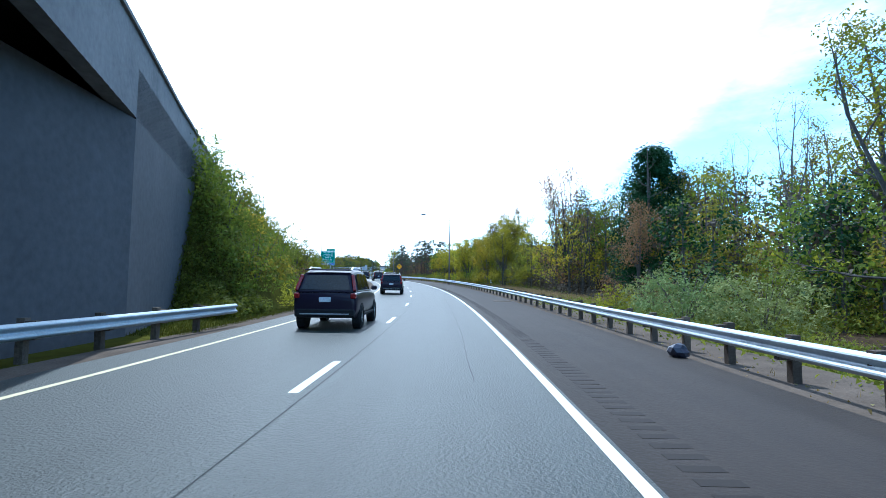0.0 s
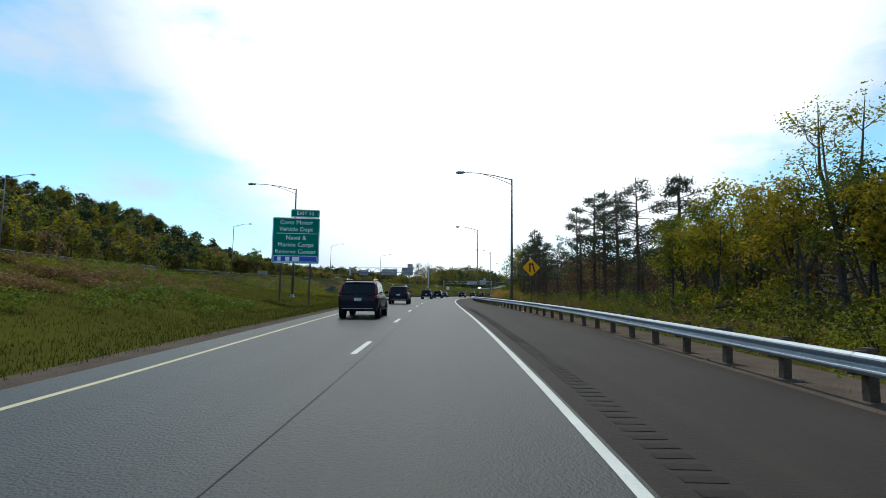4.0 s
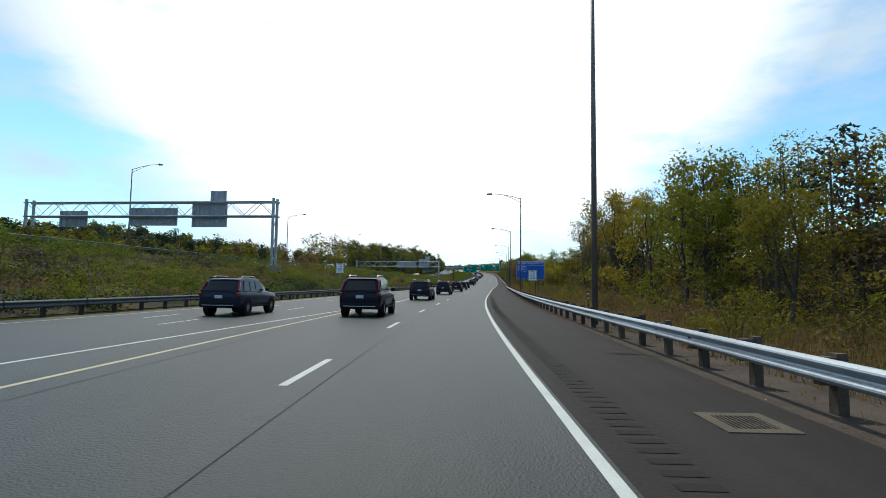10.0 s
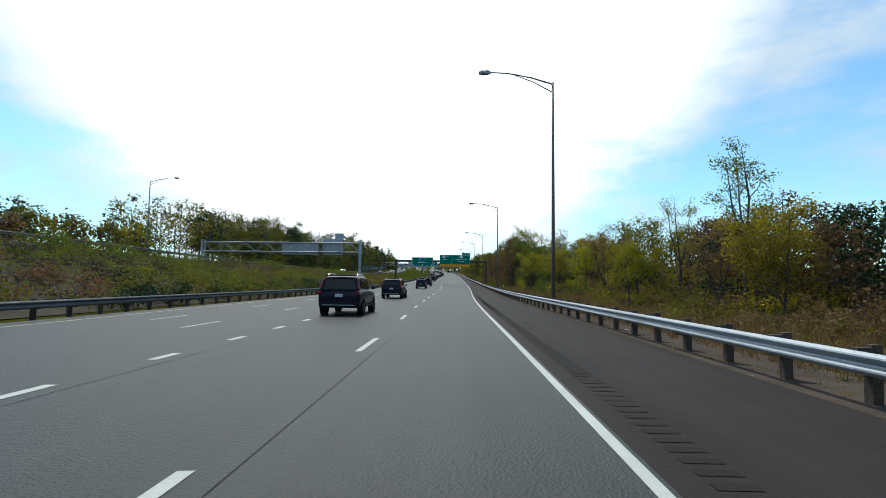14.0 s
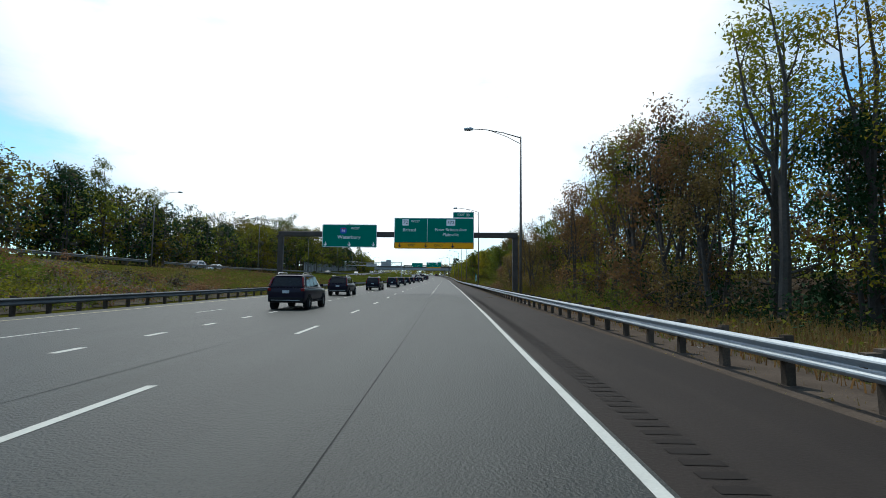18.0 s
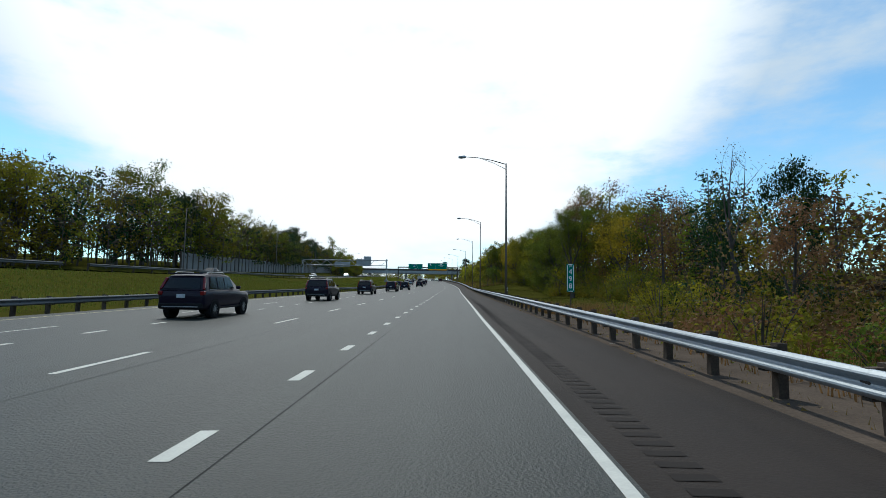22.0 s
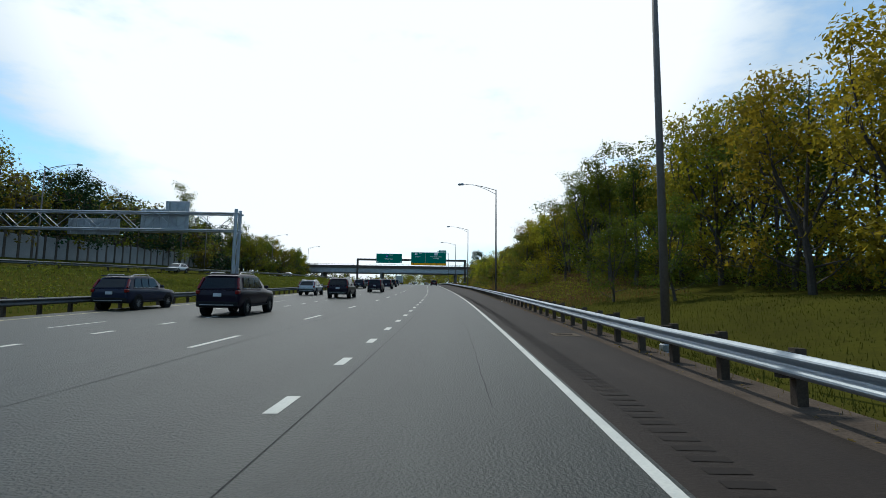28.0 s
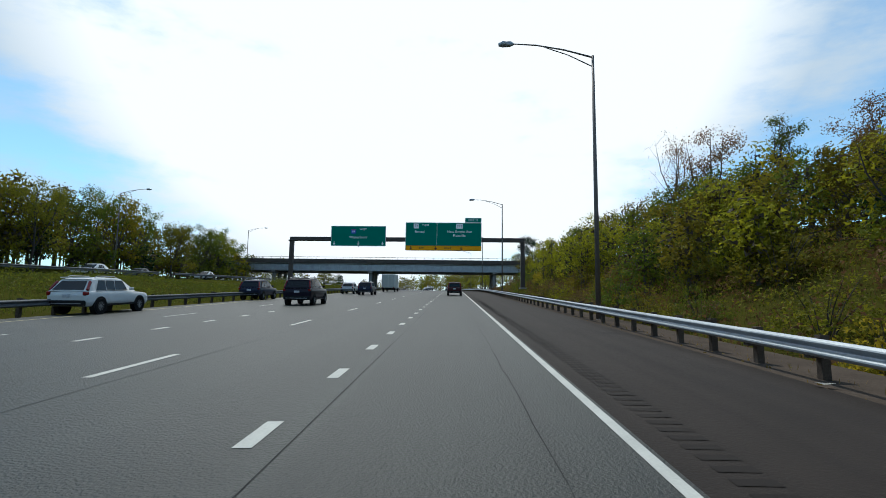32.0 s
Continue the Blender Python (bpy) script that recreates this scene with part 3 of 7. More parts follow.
def mile_sign():
    e = empty("mile_marker", spot(575.8, 5.1, -0.4, -4) @ Matrix.Scale(0.9, 4), "tall green mile marker on a thin post", "road sign")
    bm = bmesh.new()
    box(bm, 0.12, 0.04, 1.3, 0.07, 0.04, 2.8, bevel=0.008)
    part("post", bm, M_POST, e)
    p = plate(e, "panel", 0.46, 1.75, 0.12, 2.65, M_GREEN, M_LETTER, r=0.05)
    letters("W", 0.16, M_LETTER, p, 0.12, 3.37, -0.004)
    for i, ch in enumerate("498"):
        letters(ch, 0.46, M_LETTER, p, 0.12, 3.02 - i * 0.44, -0.004)
    return e


def arrow(parent, x, z, y, size, material):
    """A short arrow pointing down."""
    bm = bmesh.new()
    a = size
    pts = [(0, -a), (a * 0.75, -0.15 * a), (a * 0.75, 0.12 * a), (a * 0.17, -0.3 * a), (a * 0.17, a), (-a * 0.17, a), (-a * 0.17, -0.3 * a), (-a * 0.75, 0.12 * a), (-a * 0.75, -0.15 * a)]
    f = [bm.verts.new((px + x, y, pz + z)) for px, pz in pts]
    g = [bm.verts.new((px + x, y + 0.006, pz + z)) for px, pz in pts]
    bm.faces.new(f), bm.faces.new(g[::-1])
    for i in range(len(f)):
        bm.faces.new((f[i], f[(i + 1) % 9], g[(i + 1) % 9], g[i]))
    return part("arrow", bm, material, parent)


def tube_gantry(s, turn, d_l, d_r, beam, base_l, base_r, west, exit_):
    """A rust-brown box-beam gantry over the road, with a through panel and an exit panel. Offsets are from the edge line."""
    mid = (d_l + d_r) / 2
    e = empty("sign_gantry", spot(s, mid, 0, turn), "rust-brown box-beam sign gantry over the motorway with green signs", "sign gantry", "overhead sign gantries")
    half = (d_r - d_l) / 2
    bm = bmesh.new()
    box(bm, 0, 0.35, beam, half * 2 + 0.6, 0.55, 0.62, bevel=0.05)
    part("beam", bm, M_GANTRY, e)
    for sx, base in ((-1, base_l), (1, base_r)):
        bm = bmesh.new()
        box(bm, sx * half, 0.35, (beam - 0.3 + base) / 2, 0.62, 0.55, beam - 0.3 - base, bevel=0.05)
        leg = part("leg", bm, M_GANTRY, e)
        bm = bmesh.new()
        box(bm, sx * half, 0.35, beam - 0.25, 0.95, 0.7, 0.16, bevel=0.02)
        part("collar", bm, M_GANTRY, leg)
        bm = bmesh.new()
        box(bm, sx * half, 0.35, base + 0.1, 1.0, 1.0, 0.2, bevel=0.02)
        part("footing", bm, M_CONCRETE, leg)
    (wl_, wr_, wb, wt) = west
    w, h, cx, cz = wr_ - wl_, wt - wb, (wl_ + wr_) / 2 - mid, (wb + wt) / 2
    p = plate(e, "through_panel", w, h, cx, cz, M_GREEN, M_LETTER, label="green panel with three arrows")
    bm = bmesh.new()
    rounded(bm, 0.78, 0.74, 0.012, 0.2, cx - 0.75, cz + h * 0.23, -0.012)
    sh = part("route_shield", bm, M_BLUE, p, "blue route shield with a red top")
    bm = bmesh.new()
    box(bm, cx - 0.75, -0.014, cz + h * 0.23 + 0.24, 0.6, 0.006, 0.1)
    part("shield_top", bm, M_RED, sh)
    letters("84", 0.42, M_LETTER, sh, cx - 0.75, cz + h * 0.23 - 0.04, -0.018)
    letters("WEST", 0.42, M_LETTER, p, cx + 0.7, cz + h * 0.33, -0.004)
    letters("Waterbury", 0.62, M_LETTER, p, cx - 0.05, cz - h * 0.06, -0.004)
    for k in (-0.44, 0, 0.44):
        arrow(p, cx + k * w, cz - h * 0.36, -0.008, 0.27, M_LETTER)
    (xl, xr, xb, xt) = exit_
    w, h, cx, cz = xr - xl, xt - xb, (xl + xr) / 2 - mid, (xb + xt) / 2
    amber = 0.78
    p = plate(e, "exit_panel", w, h, cx, cz, M_GREEN, M_LETTER, label="green exit panel above an amber band")
    bm = bmesh.new()
    box(bm, cx - w * 0.085, -0.004, cz + amber / 2, 0.045, 0.006, h - amber - 0.1)
    part("divider", bm, M_LETTER, p)
    for rx, tx, tw in ((-0.36, "72", 0.78), (0.21, "372", 1.05)):
        bm = bmesh.new()
        rounded(bm, tw, 0.76, 0.012, 0.05, cx + rx * w, xt - 0.55, -0.012)
        sh = part("route_marker", bm, M_LETTER, p, "white square route marker")
        letters(tx, 0.55, M_BLACK, sh, cx + rx * w, xt - 0.55, -0.018)
    letters("WEST", 0.42, M_LETTER, p, cx - 0.235 * w, xt - 0.42, -0.004)
    letters("Bristol", 0.6, M_LETTER, p, cx - 0.31 * w, xt - 1.45, -0.004)
    letters("New Britain Ave", 0.56, M_LETTER, p, cx + 0.21 * w, xt - 1.4, -0.004)
    letters("Plainville", 0.56, M_LETTER, p, cx + 0.21 * w, xt - 2.0, -0.004)
    a = plate(p, "amber_band", w - 0.03, amber, cx, xb + amber / 2, M_AMBER, M_BLACK, y=-0.012)
    letters("EXIT", 0.4, M_BLACK, a, cx - 0.28 * w, xb + amber / 2, -0.018)
    letters("ONLY", 0.4, M_BLACK, a, cx + 0.06 * w, xb + amber / 2, -0.018)
    for k in (-0.43, -0.1, 0.235):
        arrow(a, cx + k * w, xb + amber / 2, -0.02, 0.26, M_BLACK)
    tw = 2.5
    t = plate(e, "exit_tab", tw, 0.72, xr - tw / 2 - mid, xt + 0.38, M_GREEN, M_LETTER)
    letters("EXIT 33", 0.44, M_LETTER, t, xr - tw / 2 - mid, xt + 0.38, -0.004)
    for px in ((west[0] + west[1]) / 2 - mid, cx - 0.3 * w, cx + 0.3 * w):
        bm = bmesh.new()
        box(bm, px, 0.07, beam, 0.1, 0.1, 2.6, bevel=0.01)
        part("bracket", bm, M_ALU, e)
    return e


M_RED = mat("red_sheet", (0.45, 0.02, 0.02), None, 1, 8, 0.45)
green_exit_sign()
blue_sign()
speed_sign(331.5, 6.3, -0.4, -3)
speed_sign(333, -22.4, 0.4)
mile_sign()
tube_gantry(513, -1.5, -22.2, 6.0, 7.0, 0.0, -0.4, (-17.1, -10.5, 5.4, 8.15), (-8.4, 1.1, 5.3, 9.0))
tube_gantry(848, -1.0, -26.7, 8.5, 8.3, 0.2, 1.0, (-20.6, -12.2, 7.2, 10.3), (-9.2, 2.3, 6.6, 10.9))


# ---- diamond merge signs
def diamond_sign(s, d, h, turn=0.0, centre=4.2, posts=(0.0,)):
    e = empty("merge_sign", spot(s, d, h, turn), "yellow diamond merge warning sign on %s" % ("a post" if len(posts) == 1 else "two thin posts"), "road sign", "merge signs")
    for x in posts:
        bm = bmesh.new()
        top = centre + 0.3 - abs(x) * 0.6
        box(bm, x, 0.06, (top - 0.3) / 2, 0.09, 0.06, top + 0.3, bevel=0.008)
        part("post", bm, M_POST, e)
    bm = bmesh.new()
    rounded(bm, 1.25, 1.25, 0.03, 0.08)
    bmesh.ops.rotate(bm, cent=(0, 0, 0), matrix=Matrix.Rotation(radians(45), 3, "Y"), verts=bm.verts)
    bmesh.ops.translate(bm, vec=(0, 0, centre), verts=bm.verts)
    p = part("panel", bm, M_AMBER, e)
    for x0, x1 in ((-0.14, -0.14), (0.34, 0.12)):
        bm = bmesh.new()
        zb, zt = centre - 0.42, centre + 0.28
        bm.faces.new([bm.verts.new((a, -0.008, z)) for a, z in ((x0 - 0.07, zb), (x0 + 0.07, zb), (x1 + 0.07, zt), (x1 - 0.07, zt))])
        bm.faces.new([bm.verts.new((a, -0.008, z)) for a, z in ((x1 - 0.15, zt), (x1 + 0.15, zt), (x1 - 0.04 * (x0 > 0), zt + 0.27))])
        part("arrow", bm, M_BLACK, p)
    return e


diamond_sign(157, 7.2, -0.4)
diamond_sign(201.2, -15.4, -0.06, -32, 3.25, (-0.42, 0.42))


# ---- truss gantries of the opposite carriageway, seen from behind
def truss_gantry(s, d_near, d_far, top, base_near, base_far, panels, turn=0.0):
    mid = (d_near + d_far) / 2
    e = empty("truss_gantry", spot(s, mid, 0, turn), "grey steel truss gantry with the grey backs of signs", "sign gantry", "truss gantries")
    half = abs(d_near - d_far) / 2
    deep, low = 1.2, top - 2.0
    for y in (0, deep):
        for z in (top, low):
            bm = bmesh.new()
            tube(bm, [(-half - 0.4, y, z), (half + 0.4, y, z)], 0.11, 8)
            part("chord", bm, M_ALU, e)
    n = int(half * 2 / 2.2)

    def brace(a, b, r):
        bm = bmesh.new()
        tube(bm, [a, b], r, 5)
        part("brace", bm, M_ALU, e)

    for i in range(n):
        x0, x1 = -half + i * 2 * half / n, -half + (i + 1) * 2 * half / n
        za, zb = (low, top) if i % 2 else (top, low)
        for y in (0, deep):
            brace((x0, y, za), (x1, y, zb), 0.045)
        brace((x0, 0, top), (x1, deep, top), 0.04)
        brace((x0, 0, low), (x0, deep, low), 0.04)
    for sx, base in ((1, base_near), (-1, base_far)):
        for y in (0, deep):
            bm = bmesh.new()
            tube(bm, [(sx * half, y, base), (sx * half, y, top + 0.5)], 0.2, 10)
            part("leg", bm, M_ALU, e)
        bm = bmesh.new()
        for z in np.arange(base + 0.5, low, 2.4):
            tube(bm, [(sx * half, 0, z), (sx * half, deep, min(z + 2.2, low))], 0.06, 6)
        part("leg_bracing", bm, M_ALU, e)
        bm = bmesh.new()
        box(bm, sx * half, deep / 2, base + 0.15, 1.2, 2.4, 0.9, bevel=0.04)
        part("footing", bm, M_CONCRETE, e)
    for x0, x1, z0, z1 in panels:
        cx, w, cz, h = (x0 + x1) / 2 - mid, x1 - x0, (z0 + z1) / 2, z1 - z0
        bm = bmesh.new()
        box(bm, cx, deep + 0.3, cz, w, 0.06, h, bevel=0.01)
        p = part("sign_back", bm, M_ALU, e, "bare aluminium back of a sign")
        stiffeners(p, w, h, cx, cz, deep + 0.22)
    return e


truss_gantry(325, -29.5, -67.0, 12.6, 3.2, 4.6, [(-42.3, -37.0, 9.2, 12.8), (-39.6, -37.2, 12.8, 14.4), (-52, -44.5, 9.4, 12.0), (-63, -58.5, 9.2, 11.6)])
truss_gantry(462, -23.6, -58.0, 9.4, 1.2, 4.0, [(-32.0, -27.6, 6.9, 10.4), (-29.3, -27.4, 10.4, 11.6), (-41, -33, 6.9, 9.2)])
truss_gantry(741, -25.9, -58.0, 9.2, 1.3, 2.4, [(-34.8, -32.0, 7.0, 10.8), (-37.6, -34.8, 7.0, 9.8), (-46, -40, 6.7, 8.6)])


# ---- ground
gs_ = np.concatenate([[-3000, -900, -400], np.arange(-160, 1100, 4.0), np.arange(1100, 1700, 20.0), [1900, 2400, 3500]])
gd_ = np.concatenate([[-2500, -900, -400, -220, -150, -120, -100], np.arange(-92, -34, 3.0), np.arange(-34, 12, 0.75), np.arange(12, 46, 2.0), [50, 60, 75, 100, 150, 300, 900, 2500]])
SS, DD = np.meshgrid(gs_, gd_, indexing="ij")
hh_ = ground_h(SS, DD)
gx, gy, gz = place(SS.ravel(), DD.ravel(), hh_.ravel())
nd = len(gd_)
ground = from_arrays("ground", np.stack([gx, gy, gz], 1), [(i * nd + j, i * nd + j + 1, (i + 1) * nd + j + 1, (i + 1) * nd + j) for i in range(len(gs_) - 1) for j in range(nd - 1)], M_GROUND, smooth=True)
tagged(ground, "grassy roadside ground with bare soil patches", "ground", kind="structure")

M_LITTER = mat("leaf_litter", (0.060, 0.042, 0.026), (0.026, 0.019, 0.013), 0.8, 9.0, 1.0, bump=0.6, amount=1.0, spec=0.0)
for s0, s1, near in ((-40, 28, 8.5), (96, 576, 8.5), (596, 920, 19.0)):
    fs_ = np.arange(s0, s1 + 1, 4.0)
    fd_ = np.concatenate([np.arange(0, 30, 3.0), np.arange(30, 76, 9.0)])
    FS, FD = np.meshgrid(fs_, fd_, indexing="ij")
    FD = FD + right_rail(FS) + near + 1.2 * np.sin(FS * 0.19) * (FD < 1)
    fx, fy, fz = place(FS.ravel(), FD.ravel(), (ground_h(FS, FD) + 0.03 + 0.2 * np.clip((FD - right_rail(FS) - near - 2) / 6, 0, 1)).ravel())
    nf = len(fd_)
    floor_ob = from_arrays("woodland_floor", np.stack([fx, fy, fz], 1), [(i * nf + j, i * nf + j + 1, (i + 1) * nf + j + 1, (i + 1) * nf + j) for i in range(len(fs_) - 1) for j in range(nf - 1)], M_LITTER, smooth=True)
    tagged(floor_ob, "brown leaf litter under the trees", "ground", kind="structure")

M_RUBBLE = mat("stony_soil", (0.115, 0.095, 0.078), (0.038, 0.036, 0.022), 0.55, 4.5, 1.0, bump=0.9, amount=1.0, spec=0.0)
bs_ = np.arange(206, 505, 3.0)
bq_ = np.linspace(0, 1, 14)
BS, BQ = np.meshgrid(bs_, bq_, indexing="ij")
BD = left_rail(BS) - 1.3 + (upper_d(BS) + 0.8 - left_rail(BS) + 1.3) * BQ
bx, by, bz = place(BS.ravel(), BD.ravel(), ground_h(BS, BD).ravel() + 0.05)
bank_ob = from_arrays("bank_slope", np.stack([bx, by, bz], 1), [(i * 14 + j, i * 14 + j + 1, (i + 1) * 14 + j + 1, (i + 1) * 14 + j) for i in range(len(bs_) - 1) for j in range(13)], M_RUBBLE, smooth=True)
tagged(bank_ob, "stony brown soil of the bank below the opposite carriageway", "ground", kind="structure")

# ---- roadway
ST = np.concatenate([np.arange(-150, 1100, 2.0), np.arange(1100, 1701, 20.0)])
road = strip("road", ST, lambda s: yellow_d(s) - 1.0, 0.12, 0.0, M_ASPHALT, across=3)
tagged(road, "worn grey asphalt driving lanes", "road", kind="structure")
main_s = ST[ST > -60]
shoulder = strip("shoulder", ST, 0.12, lambda s: right_rail(s) - 0.35, lambda s: 0 * s, M_SHOULDER)
tagged(shoulder, "brownish asphalt hard shoulder", "road", kind="structure")
main_road = strip("mainline_road", main_s, lambda s: main_l(s) - 1.3, lambda s: np.where(s > 203, yellow_d(s) - 1.0, np.minimum(main_r(s) + 2.2, yellow_d(s) - 1.0)), lambda s: main_h(s) + 0.0, M_ASPHALT, across=3)
tagged(main_road, "worn grey asphalt of the joining carriageway", "road", kind="structure")
upper = strip("opposite_road", ST, lambda s: upper_d(s) - 14.0, lambda s: upper_d(s) - 0.5, lambda s: upper_h(s) + 0.03, M_ASPHALT)
tagged(upper, "asphalt of the opposite carriageway on the bank", "road", kind="structure")
verge = strip("gravel_verge", ST, lambda s: right_rail(s) - 0.35, lambda s: right_rail(s) + np.where((s > 575) & (s < 725), 0.75, 1.7), lambda s: 0 * s - 0.03, M_GRAVEL)
tagged(verge, "strip of gravel and dead grass under the guardrail", "verge", kind="structure")
rs_ = ST[(ST > 40) & (ST < 204)]
va = np.stack(place(rs_, main_r(rs_) + 2.15, main_h(rs_) + 0.006), 1)
vb = np.stack(place(rs_, main_r(rs_) + 4.4, ground_h(rs_, main_r(rs_) + 4.4) - 0.03), 1)
nv = len(rs_)
edge = from_arrays("grass_edge", np.concatenate([va, vb]), [(i, nv + i, nv + i + 1, i + 1) for i in range(nv - 1)], M_GROUND)
tagged(edge, "grassy edge beside the joining carriageway", "verge", kind="structure")
ks_ = ST[(ST > 150) & (ST < 207)]
ke_ = np.where(ks_ > 203, yellow_d(ks_) - 1.0, np.minimum(main_r(ks_) + 2.2, yellow_d(ks_) - 1.0))
ka = np.stack(place(ks_, ke_ - 0.02, main_h(ks_) + 0.003), 1)
kb = np.stack(place(ks_ - 0.9, ke_ + 0.7, 0 * ks_ - 0.09), 1)
nk = len(ks_)
skirt = from_arrays("gravel_edge", np.concatenate([ka, kb]), [(i, nk + i, nk + i + 1, i + 1) for i in range(nk - 1)], M_GRAVEL)
tagged(skirt, "gravel shoulder edge at the tip of the grass wedge", "verge", kind="structure")
left_verge = strip("left_verge", ST[(ST < 204)], lambda s: yellow_d(s) - 1.9, lambda s: yellow_d(s) - 1.0, -0.015, M_GRAVEL)
tagged(left_verge, "strip of gravel along the ramp", "verge", kind="structure")
strip("seam", ST[ST < 375], -3.453, -3.439, 0.004, M_SEAM, road)
strip("seam", ST[(ST > 400) & (ST < 900)], lambda s: tab(s, [400, 430, 455, 490, 520], [-1.3, -2.0, -2.7, -3.35, -3.45]), lambda s: tab(s, [400, 430, 455, 490, 520], [-1.286, -1.986, -2.686, -3.336, -3.436]), 0.004, M_SEAM, road)
strip("seam", ST[ST > 240], -7.208, -7.194, 0.004, M_SEAM, road)


# ---- markings
def line(name, s0, s1, d, w, material, parent, h=0.004, step=4.0):
    s = np.arange(s0, s1 + 0.1, step)
    f = d if callable(d) else (lambda q: np.full_like(q, d))
    hh = h if callable(h) else (lambda q: np.full_like(q, h))
    return strip(name, s, lambda q: f(q) - w / 2, lambda q: f(q) + w / 2, hh, material, parent)


line("edge_line", -60, 1100, 0.0, 0.135, M_WHITE, road)
line("yellow_line", -60, 304, lambda s: yellow_d(s), 0.13, M_YELLOW, road)
line("edge_line", -40, 334, lambda s: main_r(s), 0.13, M_WHITE, main_road, lambda s: main_h(s) + 0.004)
line("yellow_line", -40, 1100, lambda s: main_l(s), 0.13, M_YELLOW, main_road, lambda s: main_h(s) + 0.004)


def dash_mesh(length, w):
    bm = bmesh.new()
    pts = [(-w / 2, 0), (w / 2, 0.01), (w / 2, length), (-w / 2, length - 0.02)]
    bm.faces.new([bm.verts.new((x, y, 0.004)) for x, y in pts])
    me = bpy.data.meshes.new("dash")
    bm.to_mesh(me)
    bm.free()
    me.materials.append(M_WHITE)
    return me


LONG, SHORT, THIN = dash_mesh(2.75, 0.15), dash_mesh(0.95, 0.19), dash_mesh(2.75, 0.12)


def dashes(me, s0, s1, period, d, parent, h=lambda s: 0.0):
    f = d if callable(d) else (lambda q: d)
    for s in np.arange(s0, s1, period):
        piece("dash", me, parent, spot(s, float(f(s)), float(h(s)) + 0.002, pitch=slope_at(s + 1.5)))


def laid(marks, nominal):
    """Stations spaced evenly between known marks."""
    out = []
    for a, b in zip(marks, marks[1:]):
        n = max(1, round((b - a) / nominal))
        out += [a + (b - a) * k / n for k in range(n)]
    return out + [marks[-1]]


def dashes_at(me, stations, d, parent, h=lambda s: 0.0):
    f = d if callable(d) else (lambda q: d)
    for s in stations:
        turn = math.degrees(math.atan2(-(float(f(s + 2)) - float(f(s - 2))), 4.0))
        piece("dash", me, parent, spot(s, float(f(s)), float(h(s)) + 0.002, turn, slope_at(s + 1.5)))


def lane_d(s):
    return tab(s, [0, 190, 247, 300, 372, 438, 468, 487, 510, 560, 635, 715, 741, 765, 781, 800], [-3.65, -3.85, -4.15, -3.72, -3.85, -5.4, -6.2, -6.85, -7.8, -8.1, -8.1, -7.8, -7.5, -7.5, -7.8, -7.9])


dashes_at(LONG, laid([-38, 7, 41.3, 63.3, 85.1, 97.1, 119.3, 193.8, 215.5, 247.3, 266.6, 297.1, 317.7, 336.8, 367, 437.8, 468.2, 487.4, 508.3, 518.9, 536.8, 555.9, 566.6, 583.4, 632.8, 685.9, 695.2, 713.8, 725, 741.9, 760.6, 770.2, 780.8, 1000], 10.6), lane_d, road)
dashes_at(SHORT, laid([510.2, 532.6, 552.0, 555.7, 577.7, 601.2, 623.2, 633.7, 678.1, 689.4, 711.2, 733.7, 756.5, 777.5, 781.1, 880], 3.72), lambda s: tab(s, [510, 552, 590, 623, 711, 740, 756, 778], [-3.75, -3.95, -3.8, -3.78, -3.9, -3.88, -3.8, -3.85]), road)
dashes_at(SHORT, laid([338.2, 738.6, 761.3, 785.5, 799.1], 3.4), lambda s: main_r(s) - 0.02 - tab(s, [480, 520, 560, 630, 715, 738, 761, 785], [0, 0.3, 0.8, 1.2, 0.6, 0.2, 0.0, 0.25]), main_road, main_h)
dashes(THIN, 160.0, 440, 10.6, lambda s: main_r(s) - 3.1, main_road, main_h)
dashes(THIN, 445.0, 1000, 10.6, lambda s: main_r(s) - 3.3, main_road, main_h)
dashes(THIN, 163.0, 440, 10.6, lambda s: main_r(s) - 5.9, main_road, main_h)

# ---- street lamps
def lamp_post(s, d, h, tall=13.6, arm=4.2, turn=90.0):
    e = empty("street_lamp", spot(s, d, h, turn), "tall brown street lamp with a long truss arm", "street lamp", "street lamps")
    bm = bmesh.new()
    tube(bm, [(0, 0, 0), (0, 0, tall * 0.5), (0, 0, tall)], [0.13, 0.10, 0.065], 10)
    part("pole", bm, M_POLE, e, smooth=True)
    bm = bmesh.new()
    box(bm, 0, 0, 0.06, 0.42, 0.42, 0.12, bevel=0.02)
    box(bm, 0, 0, 0.22, 0.3, 0.3, 0.2, bevel=0.03)
    part("base", bm, M_ALU, e)
    bm = bmesh.new()
    tube(bm, [(0, 0, tall - 0.1), (0, arm * 0.35, tall + 0.3), (0, arm * 0.7, tall + 0.55), (0, arm, tall + 0.62)], [0.045, 0.04, 0.035, 0.03], 6)
    tube(bm, [(0, 0, tall - 0.6), (0, arm * 0.3, tall + 0.02), (0, arm * 0.6, tall + 0.45)], [0.03, 0.025, 0.022], 6)
    part("arm", bm, M_POLE, e)
    bm = bmesh.new()
    tube(bm, [(0, arm - 0.1, tall + 0.6), (0, arm + 0.1, tall + 0.62), (0, arm + 0.45, tall + 0.6), (0, arm + 0.68, tall + 0.57)], [0.07, 0.16, 0.17, 0.09], 8)
    part("lamp_head", bm, M_ALU, e, smooth=True)
    return e


